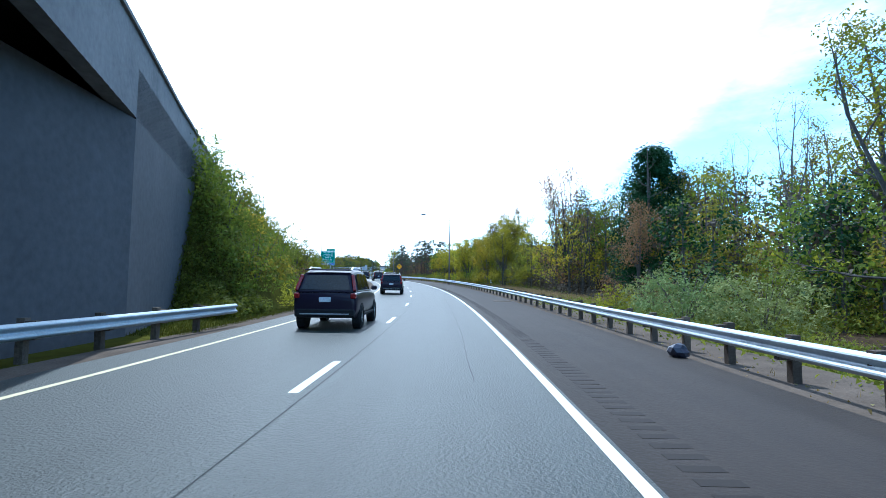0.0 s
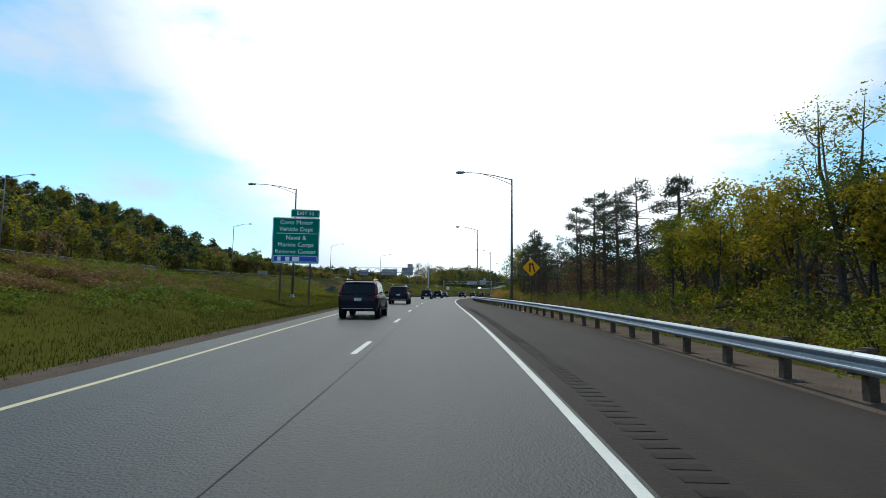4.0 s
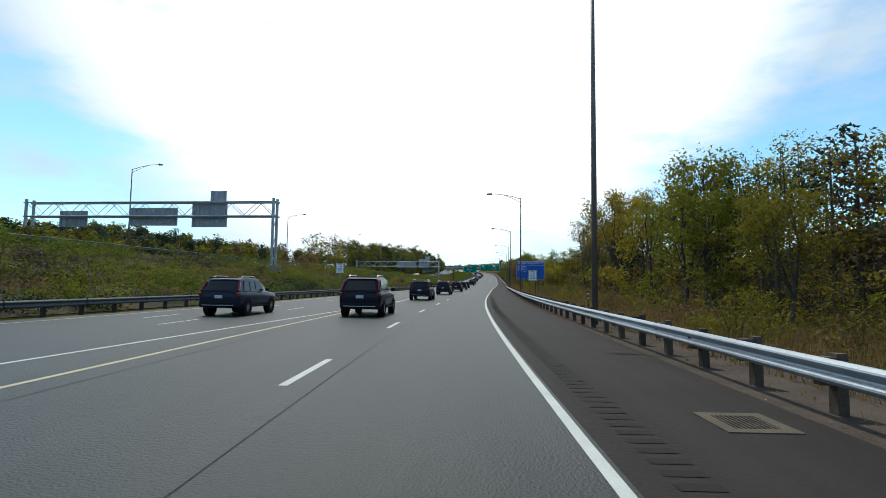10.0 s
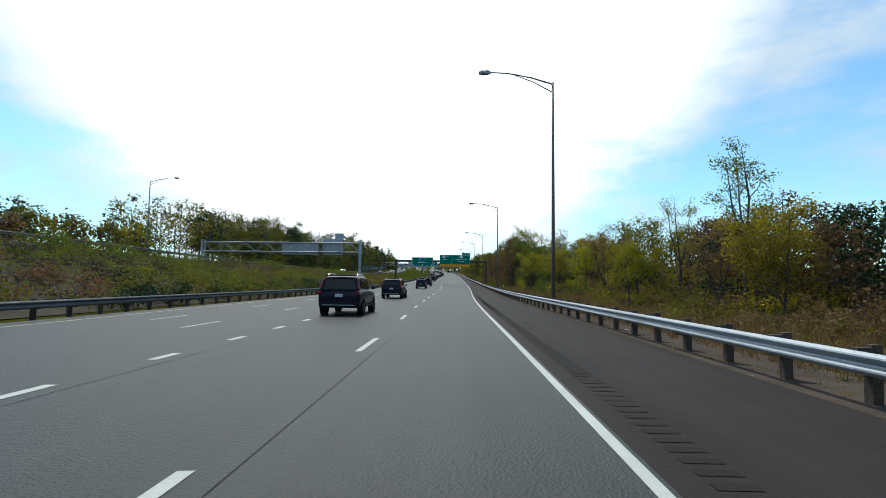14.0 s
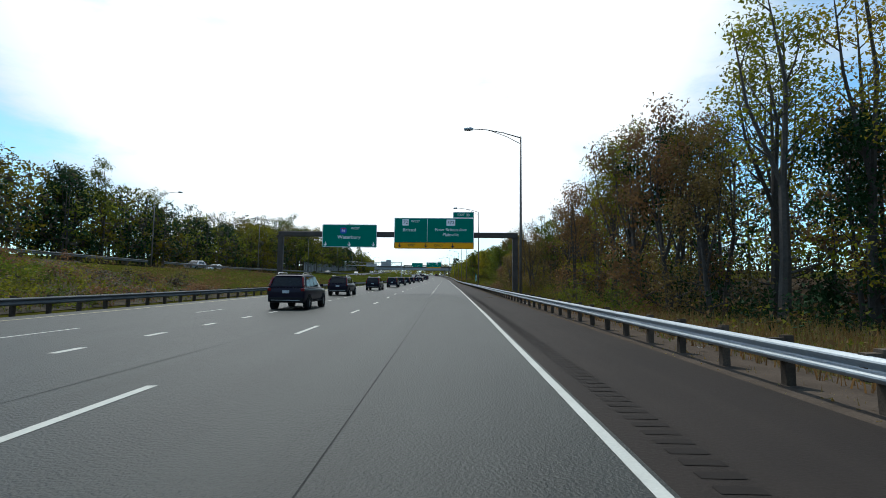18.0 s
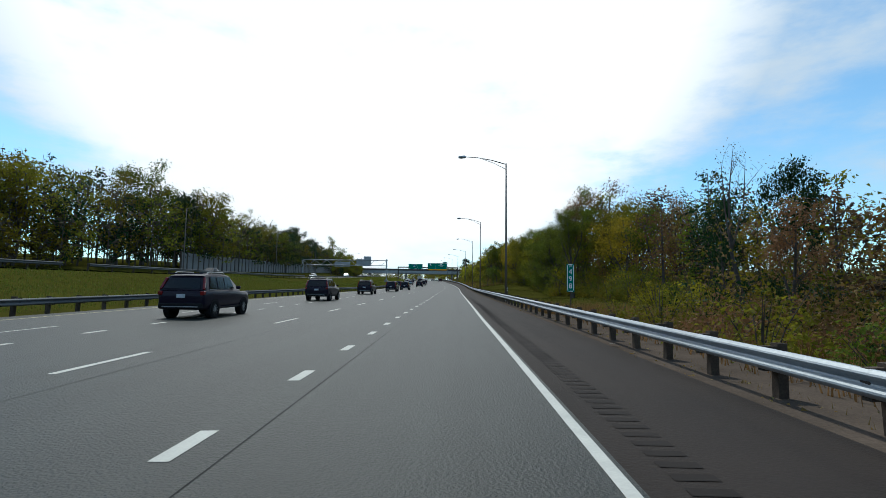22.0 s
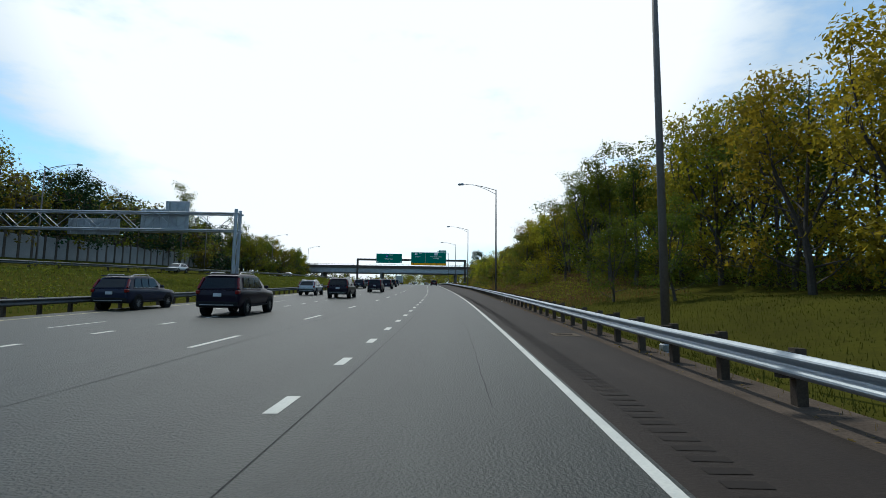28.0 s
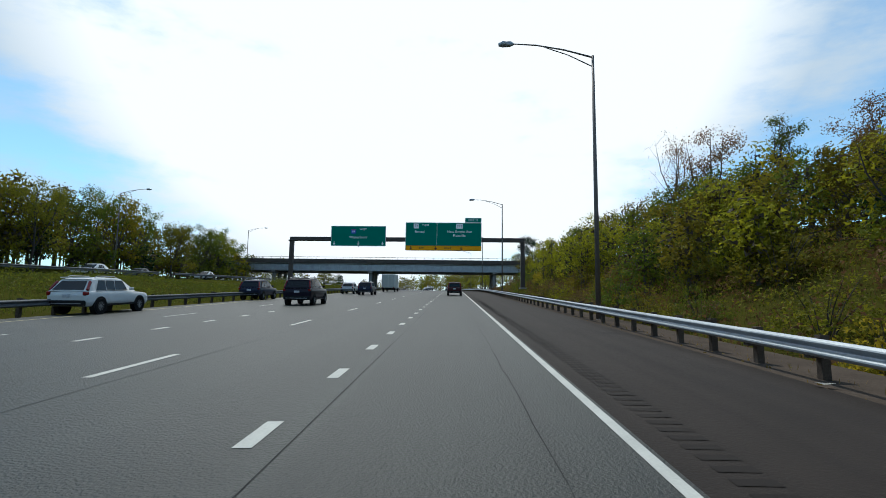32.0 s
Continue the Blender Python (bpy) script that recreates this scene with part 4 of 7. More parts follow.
def lamp_d(s):
    return tab(s, [0, 117, 180, 244, 344, 440, 510, 580, 700, 782, 1000], [4.45, 4.75, 4.05, 3.65, 4.75, 4.45, 4.15, 3.85, 4.25, 5.25, 5.25])


lamp = lamp_post(84, 4.6, -0.4)
lamp.matrix_basis = lamp.matrix_basis @ Matrix.Diagonal((1, 1, 0.85, 1))
for s in (150.5, 220.5, 279.5, 332, 388, 441, 495.8, 549, 598.0, 652, 697.5, 746.5, 797.5, 846, 897, 950):
    tall = {150.5: 0.85, 220.5: 1.17, 279.5: 1.17, 332: 1.06, 388: 1.12, 441: 1.08, 495.8: 1.06, 549: 1.1, 598.0: 1.05, 652: 1.1, 697.5: 1.06}.get(s, 1.02)
    o = copy_thing(lamp, Matrix())
    o.matrix_basis = spot(s, float(lamp_d(s)), -0.35, 90) @ Matrix.Diagonal((1, 1, tall, 1))
for s, d, h, tall in ((157.5, -16.5, 0.6, 0.8), (84, -25.6, 4.9, 0.66)):
    copy_thing(lamp, Matrix()).matrix_basis = spot(s, d, h, 90) @ Matrix.Diagonal((1, 1, tall, 1))
for s in (30, 100, 184, 232, 280, 328, 384, 436, 490, 543, 595, 646, 699, 750, 800, 850, 900):
    copy_thing(lamp, Matrix()).matrix_basis = spot(s, float(upper_d(s)) - 15.2, float(upper_h(s)), -90)


# ---- guardrails
def w_beam():
    half = [(0.0, 0.158), (-0.022, 0.155), (-0.070, 0.118), (-0.082, 0.095), (-0.076, 0.07), (-0.022, 0.022), (-0.012, 0.0)]
    prof = half + [(x, -z) for x, z in half[-2::-1]]
    bm = bmesh.new()
    for t in (0.0, 0.012):
        a = [bm.verts.new((x + t, 0, z)) for x, z in prof]
        b = [bm.verts.new((x + t, 3.84, z)) for x, z in prof]
        for i in range(len(prof) - 1):
            f = (a[i], b[i], b[i + 1], a[i + 1])
            bm.faces.new(f if t == 0 else f[::-1])
    me = bpy.data.meshes.new("rail_beam")
    bm.to_mesh(me)
    bm.free()
    me.materials.append(M_STEEL)
    return me


def post_mesh():
    bm = bmesh.new()
    box(bm, 0.28, 0, 0.1, 0.15, 0.15, 1.35)
    box(bm, 0.1, 0, 0.55, 0.2, 0.14, 0.36)
    me = bpy.data.meshes.new("post")
    bm.to_mesh(me)
    bm.free()
    me.materials.append(M_POST)
    return me


BEAM, POST = w_beam(), post_mesh()
DULL_BEAM = BEAM.copy()
DULL_BEAM.materials[0] = M_DULL
rng = random.Random(5)


def guardrail(s0, s1, d, h, side, label, beam=BEAM, posts=2, bay=3.81):
    """A run of guardrail; side -1 turns its face to the right."""
    hf = h if callable(h) else (lambda q: h)
    e = empty("guardrail", spot(s0, float(d(s0)), float(hf(s0))), label, "guardrail", "guardrails along the road")
    inv = e.matrix_basis.inverted()
    n = int((s1 - s0) / bay)
    for i in range(n):
        s = s0 + i * bay
        for k in range(posts):
            q = s + k * bay / posts + 0.1
            m = spot(q, float(d(q)), float(hf(q)), 180 if side < 0 else 0)
            piece("post", POST, e, inv @ m @ pose(0, 0, rng.uniform(-0.03, 0.03), 0, rng.uniform(-2, 2), rng.uniform(-3, 3)))
        a, b = Vector([float(v) for v in place(s, float(d(s)), float(hf(s)) + 0.56)]), Vector([float(v) for v in place(s + bay, float(d(s + bay)), float(hf(s + bay)) + 0.56)])
        if side < 0:
            a, b = b, a
        w = b - a
        m = Matrix.LocRotScale(a, Euler((math.asin(w.z / w.length), 0, math.atan2(-w.x, w.y))), Vector((1, bay / 3.81, 1)))
        piece("rail_beam", beam, e, inv @ m)
    return e


for s0 in np.arange(-45, 1000, 80.01):
    guardrail(s0, s0 + 80.02, right_rail, 0.0, 1, "galvanised W-beam guardrail on wooden posts along the shoulder")
for s0 in np.arange(44.98, 1000, 80.01):
    guardrail(s0, s0 + 80.02, left_rail, main_h, -1, "dull steel guardrail along the far side of the carriageway", DULL_BEAM)
for s0 in np.arange(120, 960, 80.01):
    guardrail(s0, s0 + 80.02, upper_d, upper_h, -1, "dark steel guardrail on top of the bank", DULL_BEAM, 2, 7.62)
guardrail(-25, 17, lambda s: tab(s, [-30, 8, 17], [-9.3, -9.3, -8.6]), 0.0, -1, "short weathered guardrail below the bridge abutment")


# ---- bridge abutment, wing wall and parapet beside the start
def wall_run(name, pts, z0, z1, thick, material, parent, label=""):
    """A straight-sided wall along plan points, with its own bottom and top heights, thick to the left of its run."""
    bm = bmesh.new()
    rows = []
    for i, (s, d) in enumerate(pts):
        p = Vector([float(v) for v in place(s, d)])
        q = Vector([float(v) for v in place(s, d - thick)])
        rows.append([bm.verts.new((p.x, p.y, p.z + z0[i])), bm.verts.new((p.x, p.y, p.z + z1[i])), bm.verts.new((q.x, q.y, q.z + z1[i])), bm.verts.new((q.x, q.y, q.z + z0[i]))])
    for a, b in zip(rows, rows[1:]):
        for k in range(4):
            bm.faces.new((a[k], a[(k + 1) % 4], b[(k + 1) % 4], b[k]))
    bm.faces.new(rows[0]), bm.faces.new(rows[-1][::-1])
    bmesh.ops.recalc_face_normals(bm, faces=bm.faces)
    return part(name, bm, material, parent, label)


# wall colour holds both its stains and the shade it stands in
M_STAIN_SHADE = mat("stained_shaded_concrete", (0.076, 0.073, 0.078), (0.028, 0.027, 0.030), 0.35, 5.0, 0.9, bump=0.3, amount=1.1)
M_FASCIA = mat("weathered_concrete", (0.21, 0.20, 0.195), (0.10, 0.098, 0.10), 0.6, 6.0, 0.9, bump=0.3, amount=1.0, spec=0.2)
bridge = empty("bridge_abutment", Matrix(), "stained concrete bridge abutment with wing wall, darkened for shade", "bridge")
ws = [-34, -20, -8, 2, 8, 14, 20, 28, 36, 44, 50]
wd = [float(main_r(s)) + 2.6 for s in ws]
face = [min(-10.2, w) for w in wd]
top = [float(main_h(s)) + 0.15 for s in ws]
wall_run("abutment_wall", [(s, d) for s, d in zip(ws, face) if s <= 14], [-0.4] * 6, [t - 1.5 for t in top[:6]], 1.2, M_STAIN_SHADE, bridge)
wall_run("wing_wall", [(s, d) for s, d in zip(ws, face) if s >= 14], [-0.4, -0.4, 0.2, 1.6, 2.4, 2.8], [t - 0.02 for t in top[5:]], 0.6, M_STAIN_SHADE, bridge)
wall_run("deck_fascia", list(zip(ws, wd))[2:], [t - 1.45 for t in top[2:]], [t + 0.1 for t in top[2:]], 0.45, M_FASCIA, bridge)
wall_run("parapet", list(zip(ws, [d - 0.05 for d in wd]))[2:], [t + 0.1 for t in top[2:]], [t + 1.0 for t in top[2:]], 0.35, M_FASCIA, bridge)
wall_run("coping", list(zip(ws, [d + 0.04 for d in wd]))[2:], [t + 1.0 for t in top[2:]], [t + 1.12 for t in top[2:]], 0.5, M_FASCIA, bridge)
guardrail(51, 117, lambda s: main_r(s) + 2.5, main_h, 1, "weathered guardrail on top of the shrubby bank")

# ---- overpass across the road behind the last gantry
over = empty("overpass", spot(905, 0, 0) @ Matrix.Diagonal((1, 1, 1.16, 1)), "grey steel-girder overpass on concrete piers", "bridge")
bm = bmesh.new()
box(bm, -8, 6, 6.05, 130, 12, 0.35, bevel=0.03)
part("deck", bm, M_CONCRETE, over)
for y in (0.4, 4.2, 8.0, 11.6):
    bm = bmesh.new()
    box(bm, -8, y, 5.1, 130, 0.06, 1.5)
    box(bm, -8, y, 4.35, 130, 0.4, 0.06)
    for x in np.arange(-70, 55, 2.5):
        box(bm, x, y - 0.1, 5.1, 0.04, 0.18, 1.45)
    part("girder", bm, M_ALU, over)
for y in (-0.1, 12.1):
    bm = bmesh.new()
    box(bm, -8, y, 6.55, 130, 0.3, 0.9, bevel=0.03)
    # dark brown colour in place of the shadow along the deck's top edge
    part("parapet", bm, M_GANTRY, over)
    bm = bmesh.new()
    for x in np.arange(-72, 56, 2.4):
        box(bm, x, y, 7.2, 0.06, 0.06, 0.5)
    box(bm, -8, y, 7.45, 130, 0.07, 0.07)
    part("railing", bm, M_POST, over)
for x in (-50, -24, 9):
    for y in (1.5, 6, 10.5):
        bm = bmesh.new()
        tube(bm, [(x, y, -0.5), (x, y, 4.0)], 0.5, 14)
        part("pier", bm, M_CONCRETE, over)
    bm = bmesh.new()
    box(bm, x, 6, 4.15, 1.1, 12, 0.5, bevel=0.05)
    part("pier_cap", bm, M_CONCRETE, over)

# ---- noise barrier on the far side
barrier = empty("noise_barrier", spot(650, float(upper_d(650)) - 18, float(upper_h(650)) + 1.6), "pale panelled noise barrier with dark posts", "fence")
inv = barrier.matrix_basis.inverted()
bm = bmesh.new()
box(bm, 0, 1.18, 1.6, 0.12, 1.95, 3.6, bevel=0.02)
PANEL = part("panel", bm, M_CONCRETE, barrier)
bm = bmesh.new()
box(bm, 0, 0, 1.65, 0.26, 0.42, 3.9, bevel=0.02)
BPOST = part("post", bm, M_POST, barrier)
for i in range(76):
    s = 650 + i * 2.36
    m = inv @ spot(s, float(upper_d(s)) - 18 - 0.02 * i, float(upper_h(s)) + 1.55)
    if i == 0:
        PANEL.matrix_basis, BPOST.matrix_basis = m, m
    else:
        piece("panel", PANEL.data, barrier, m), piece("post", BPOST.data, barrier, m)


# ---- plants
M_PBARK = mat("pine_bark", (0.13, 0.085, 0.062), (0.06, 0.042, 0.034), 2.0, 14.0, 0.95, vary=0.25, spec=0.1)


def unit(a):
    return a / (np.linalg.norm(a, axis=1, keepdims=True) + 1e-9)


def leaf_cloud(rs, centres, spread, per, size, flat=0.6):
    """Leaves round the ends of twigs, most of them facing up and out of their clump: vertex array and faces."""
    c = np.repeat(np.asarray(centres, float), per, 0)
    n = len(c)
    out = unit(rs.normal(0, 1, (n, 3)))
    p = c + out * (rs.uniform(0, 1, (n, 1)) ** 0.45) * 1.55 * np.asarray(spread)
    nrm = unit(out * 0.8 + np.array([0, 0, 0.5]) + rs.normal(0, flat, (n, 3)))
    a = unit(np.cross(nrm, rs.normal(0, 1, (n, 3))))
    b = np.cross(nrm, a)
    sz = (size * rs.uniform(0.55, 1.2, n))[:, None]
    v = np.stack([p - a * sz * 0.75 - b * sz * 0.5, p - a * sz * 0.5 + b * sz * 0.6, p + a * sz], 1).reshape(-1, 3)
    f = np.arange(n * 3).reshape(-1, 3).tolist()
    return v, f


def limbs(rs, height, width, n_limb, low, trunk_r, lean=0.04, up=0.55):
    """A trunk that forks into leaders, with branches and twigs as tapered tubes; returns the bmesh and the twig points."""
    bm = bmesh.new()
    fork = Vector((rs.normal(0, lean) * height, rs.normal(0, lean) * height, height * (0.22 + 0.3 * low + rs.uniform(0, 0.1))))
    tube(bm, [(0, 0, -0.3), fork * 0.5 + Vector((rs.normal(0, 0.08), rs.normal(0, 0.08), 0)), fork], [trunk_r * 1.25, trunk_r * 0.95, trunk_r * 0.8], 7, False)
    ends = []

    def branch(b0, way, length, r):
        bend = Vector((rs.normal(0, 0.12), rs.normal(0, 0.12), 0.12 * up)) * length
        mid, end = b0 + way * length * 0.5 + Vector((0, 0, -0.03 * length)), b0 + way * length + bend
        tube(bm, [b0, mid, end], [r, r * 0.65, r * 0.2], 5, False)
        for j in range(4):
            q = 0.3 + 0.7 * (j + rs.uniform(0, 1)) / 4
            p = b0.lerp(mid, q * 2) if q < 0.5 else mid.lerp(end, q * 2 - 1)
            tw = Vector((way.x + rs.normal(0, 0.9), way.y + rs.normal(0, 0.9), way.z + rs.normal(0.25, 0.6))).normalized() * max(length * 0.42, 0.5)
            tube(bm, [p, p + tw * 0.6 + Vector((0, 0, 0.03)), p + tw], [r * 0.35, r * 0.22, r * 0.06], 3, False)
            ends.append(p + tw)
            if j % 2:
                ends.append(p + tw * 0.5)
        ends.append(end)

    leaders = 2 + int(width > 3.0) + int(width > 4.4)
    turn = rs.uniform(0, math.tau)
    for k in range(leaders):
        a = turn + k * math.tau / leaders + rs.uniform(-0.4, 0.4)
        reach = width * rs.uniform(0.32, 0.5)
        tip = fork + Vector((math.cos(a) * reach, math.sin(a) * reach, (height - fork.z) * rs.uniform(0.8, 1.0)))
        if k == 0:
            tip = fork + Vector((rs.normal(0, 0.1) * width, rs.normal(0, 0.1) * width, height * 0.98 - fork.z))
        mid = fork.lerp(tip, 0.5) + Vector((math.cos(a), math.sin(a), 0)) * width * 0.1
        r = trunk_r * (0.62 if k == 0 else 0.5)
        tube(bm, [fork, mid, tip], [r, r * 0.65, r * 0.12], 6, False)
        ends.extend([tip, mid.lerp(tip, 0.6)])
        m = max(3, round(n_limb / leaders))
        for i in range(m):
            f = 0.12 + 0.8 * (i + rs.uniform(0, 1)) / m
            b0 = fork.lerp(mid, f * 2) if f < 0.5 else mid.lerp(tip, f * 2 - 1)
            az = a + i * 2.4 + rs.uniform(-0.6, 0.6)
            branch(b0, Vector((math.cos(az), math.sin(az), up * rs.uniform(0.6, 1.5))).normalized(), width * (0.68 - 0.38 * f) * rs.uniform(0.75, 1.2), r * 0.5 * (1.1 - 0.6 * f))
    for i in range(4 if low < 0.1 else 2):
        f = max(low, 0.12) + (1 - max(low, 0.12)) * (i + rs.uniform(0, 1)) / 5
        az = turn + i * 2.2 + rs.uniform(-0.4, 0.4)
        branch(fork * f, Vector((math.cos(az), math.sin(az), up * rs.uniform(0.1, 0.7))).normalized(), width * rs.uniform(0.55, 0.85), trunk_r * 0.32)
    return bm, [tuple(e) for e in ends]


TALL = {}


def tree(seed, label, leaf, height, width, n_limb=9, low=0.25, per=26, size=0.2, spread=0.55, trunk_r=0.16, up=0.55, lean=0.03, bark=None):
    rs = np.random.RandomState(seed)
    bm, ends = limbs(rs, height, width, n_limb, low, trunk_r, lean, up)
    e = empty("tree", Matrix(), label, "tree", "roadside trees")
    part("trunk", bm, bark or M_BARK, e)
    if per:
        v, f = leaf_cloud(rs, ends, (spread, spread, spread * 0.8), per, size)
        from_arrays("crown", v, f, leaf, e)
    TALL[e.name] = height
    return e


def pine(seed, label, height, width):
    rs = np.random.RandomState(seed)
    bm = bmesh.new()
    tube(bm, [(0, 0, -0.3), (0.08, 0, height * 0.5), (0, 0.1, height)], [0.2, 0.13, 0.03], 7, False)
    ends = []
    for i in range(26):
        f = 0.38 + 0.6 * i / 26
        a, r = rs.uniform(0, math.tau), width * (1.08 - f) * rs.uniform(0.9, 1.7)
        b = Vector((0.05, 0.05, f * height))
        t = b + Vector((math.cos(a) * r, math.sin(a) * r, r * rs.uniform(-0.1, 0.35)))
        tube(bm, [b, b.lerp(t, 0.5), t], [0.045, 0.03, 0.012], 4, False)
        if rs.uniform() < 0.85:
            ends += [tuple(t), tuple(b.lerp(t, 0.65)), tuple(b.lerp(t, 0.85))]
    for i in range(10):
        f, a = rs.uniform(0.15, 0.4), rs.uniform(0, math.tau)
        b = Vector((0.04, 0, f * height))
        tube(bm, [b, b + Vector((math.cos(a), math.sin(a), -0.1)) * rs.uniform(0.5, 1.3)], [0.03, 0.01], 4, False)
    e = empty("pine_tree", Matrix(), label, "tree", "roadside pines")
    part("trunk", bm, M_PBARK, e)
    v, f = leaf_cloud(rs, ends, (0.42, 0.42, 0.22), 40, 0.11, 0.5)
    from_arrays("crown", v, f, L_PINE, e)
    low = [(rs.normal(0, width * 0.2), rs.normal(0, width * 0.2), height * rs.uniform(0.12, 0.62)) for i in range(60)]
    v, f = leaf_cloud(rs, low, (0.5, 0.5, 0.3), 9, 0.10, 0.3)
    from_arrays("foliage", v, f, L_TWIG, e)
    TALL[e.name] = height
    return e


def ivy_tree(seed, height, width):
    rs = np.random.RandomState(seed)
    bm, _ = limbs(rs, height, width * 0.8, 9, 0.2, 0.28)
    e = empty("tree", Matrix(), "tall tree wrapped in dark green ivy", "tree", "roadside trees")
    part("trunk", bm, M_BARK, e)
    c = []
    for i in range(430):
        z = rs.uniform(0.06, 1.0)
        r = width * (1.0 - 0.75 * max(0, z - 0.45) / 0.55) * (0.75 + 0.25 * math.sin(i * 1.7) ) * math.sqrt(rs.uniform(0.3, 1))
        a = rs.uniform(0, math.tau)
        c.append((r * math.cos(a), r * math.sin(a), z * height))
    v, f = leaf_cloud(rs, c, (0.4, 0.4, 0.4), 62, 0.125)
    from_arrays("crown", v, f, L_DARK, e)
    return e


def shrub_arrays(seed, height, width, n, size, stem=True):
    """A shrub as many arching sprays of leaves, with gaps."""
    rs = np.random.RandomState(seed)
    c = []
    for i in range(n):
        a, r = rs.uniform(0, math.tau), width * math.sqrt(rs.uniform(0, 1))
        z = height * (rs.uniform(0.05, 1.0)) * (1 - 0.55 * (r / width) ** 2) * rs.uniform(0.75, 1.15)
        c.append((r * math.cos(a), r * math.sin(a), z))
    return leaf_cloud(rs, c, (0.2, 0.2, 0.2), 14, size)


def shrub(seed, label, leaf, height, width, n=100, size=0.095):
    rs = np.random.RandomState(seed + 7)
    e = empty("shrub", Matrix(), label, "shrub", "roadside shrubs")
    bm = bmesh.new()
    for i in range(9):
        a, r = rs.uniform(0, math.tau), width * rs.uniform(0.2, 0.8)
        t = Vector((r * math.cos(a), r * math.sin(a), height * rs.uniform(0.6, 1.0)))
        tube(bm, [(t.x * 0.1, t.y * 0.1, -0.1), t * 0.5 + Vector((0, 0, 0.1)), t], [0.03, 0.02, 0.006], 4, False)
    part("stem", bm, M_BARK, e)
    v, f = shrub_arrays(seed, height, width, n, size)
    from_arrays("foliage", v, f, leaf, e)
    return e


G1 = tree(1, "broad tree with fresh green leaves", L_GREEN, 10.5, 4.6, 15, 0.05, 34, 0.145, 0.62, up=0.8)
G2 = tree(2, "slender tree with fresh green leaves", L_GREEN, 12.5, 2.8, 12, 0.25, 34, 0.135, 0.5, up=1.0)
G3 = tree(31, "tall broad tree with dense green leaves", L_GREEN, 15.0, 5.8, 22, 0.06, 46, 0.14, 0.66, 0.26, up=1.1)
O1 = tree(3, "bushy tree with olive spring leaves", L_OLIVE, 10.0, 4.7, 15, 0.04, 34, 0.145, 0.64, up=0.7)
O2 = tree(4, "tall open tree with olive spring leaves", L_OLIVE, 13.0, 3.6, 14, 0.3, 22, 0.105, 0.42, 0.19, up=0.9)
Y1 = tree(5, "round tree with young yellow-green leaves", L_YELLOW, 9.5, 4.5, 15, 0.05, 34, 0.145, 0.62, up=0.8)
Y2 = tree(6, "tall tree with sparse yellow-green leaves", L_YELLOW, 13.5, 3.4, 13, 0.35, 20, 0.10, 0.42, 0.17, up=1.0)
B1 = tree(7, "bare tree with fine grey twigs", L_BROWN, 11.5, 3.1, 14, 0.3, 3, 0.075, 0.5, 0.13, up=1.2)
B2 = tree(8, "leafing tree with reddish buds", L_BROWN, 9.0, 3.4, 13, 0.04, 34, 0.105, 0.56, up=0.9)
P1 = pine(9, "tall pine with a thin dark crown", 13.5, 4.6)
P2 = pine(10, "dark pine with a ragged crown", 11.0, 4.6)
D1 = ivy_tree(11, 11.5, 3.4)
D2 = tree(12, "dense dark green tree among the woods", L_DARK, 10.5, 3.9, 16, 0.04, 40, 0.155, 0.6, up=0.8)
SG = shrub(21, "loose green shrub on the roadside", L_GREEN, 2.6, 1.7)
SO = shrub(22, "olive-brown shrub on the roadside", L_OLIVE, 2.4, 1.8)
SY = shrub(23, "yellow-green shrub on the roadside", L_YELLOW, 2.3, 1.6)
SB = shrub(24, "reddish twiggy shrub on the roadside", L_BROWN, 2.2, 1.7)
SP = shrub(25, "pale blossoming shrub with arching sprays", L_PALE, 3.2, 2.4, 260)
first = set()
prng = random.Random(42)


def crest_right(s):
    """How high the right-hand woods reach over the road, eleven metres behind the rail."""
    return tab(s, [0, 16, 26, 36, 52, 76, 88, 100, 112, 122, 146, 152, 176, 192, 200, 224, 232, 240, 248, 256, 264, 272, 282, 290, 300, 326, 340, 350, 366, 376, 386, 404, 416, 430, 440, 446, 449, 454, 466, 474, 480, 492, 502, 512, 530, 548, 558, 572, 592, 606, 614, 621, 628, 636, 643, 652, 665, 690, 752, 766, 774, 782, 788, 797, 806, 820, 860, 900],
               [12, 12, 6.5, 9, 11.2, 11.2, 12, 10.3, 9, 7.4, 7.2, 11, 12.3, 10, 8.5, 7.5, 9.5, 12, 12, 8.5, 9.5, 6.2, 7, 11, 11.5, 12.5, 11, 8.5, 8.7, 5.8, 6.2, 8.5, 7.7, 8, 5, 5.5, 8.2, 8, 11, 10.5, 15, 16, 14.5, 13, 12, 9, 6.4, 6.6, 10, 8.4, 8, 11.5, 13, 14.5, 13, 10, 10.4, 12, 12.5, 13, 12.6, 11.2, 9.3, 8.0, 8.6, 10.5, 11.5, 11])


def crest_left(s):
    """How high the far woods reach over the road, twenty metres behind the upper rail."""
    return tab(s, [60, 150, 184, 200, 216, 232, 244, 256, 270, 288, 330, 350, 366, 376, 392, 424, 440, 456, 466, 540, 562, 600, 616, 632, 665, 682, 715, 730, 745, 760, 776, 800, 835, 858, 905, 1300],
               [14, 18, 20, 17.5, 15.5, 13.5, 11.5, 11, 9.5, 8.6, 8.3, 8.7, 10.5, 12.5, 10.3, 11, 13, 13, 19, 20.5, 18, 16.5, 19, 22, 23.5, 22.5, 20.5, 22, 21.5, 20, 18.5, 17.8, 17.5, 16.5, 12.5, 11])


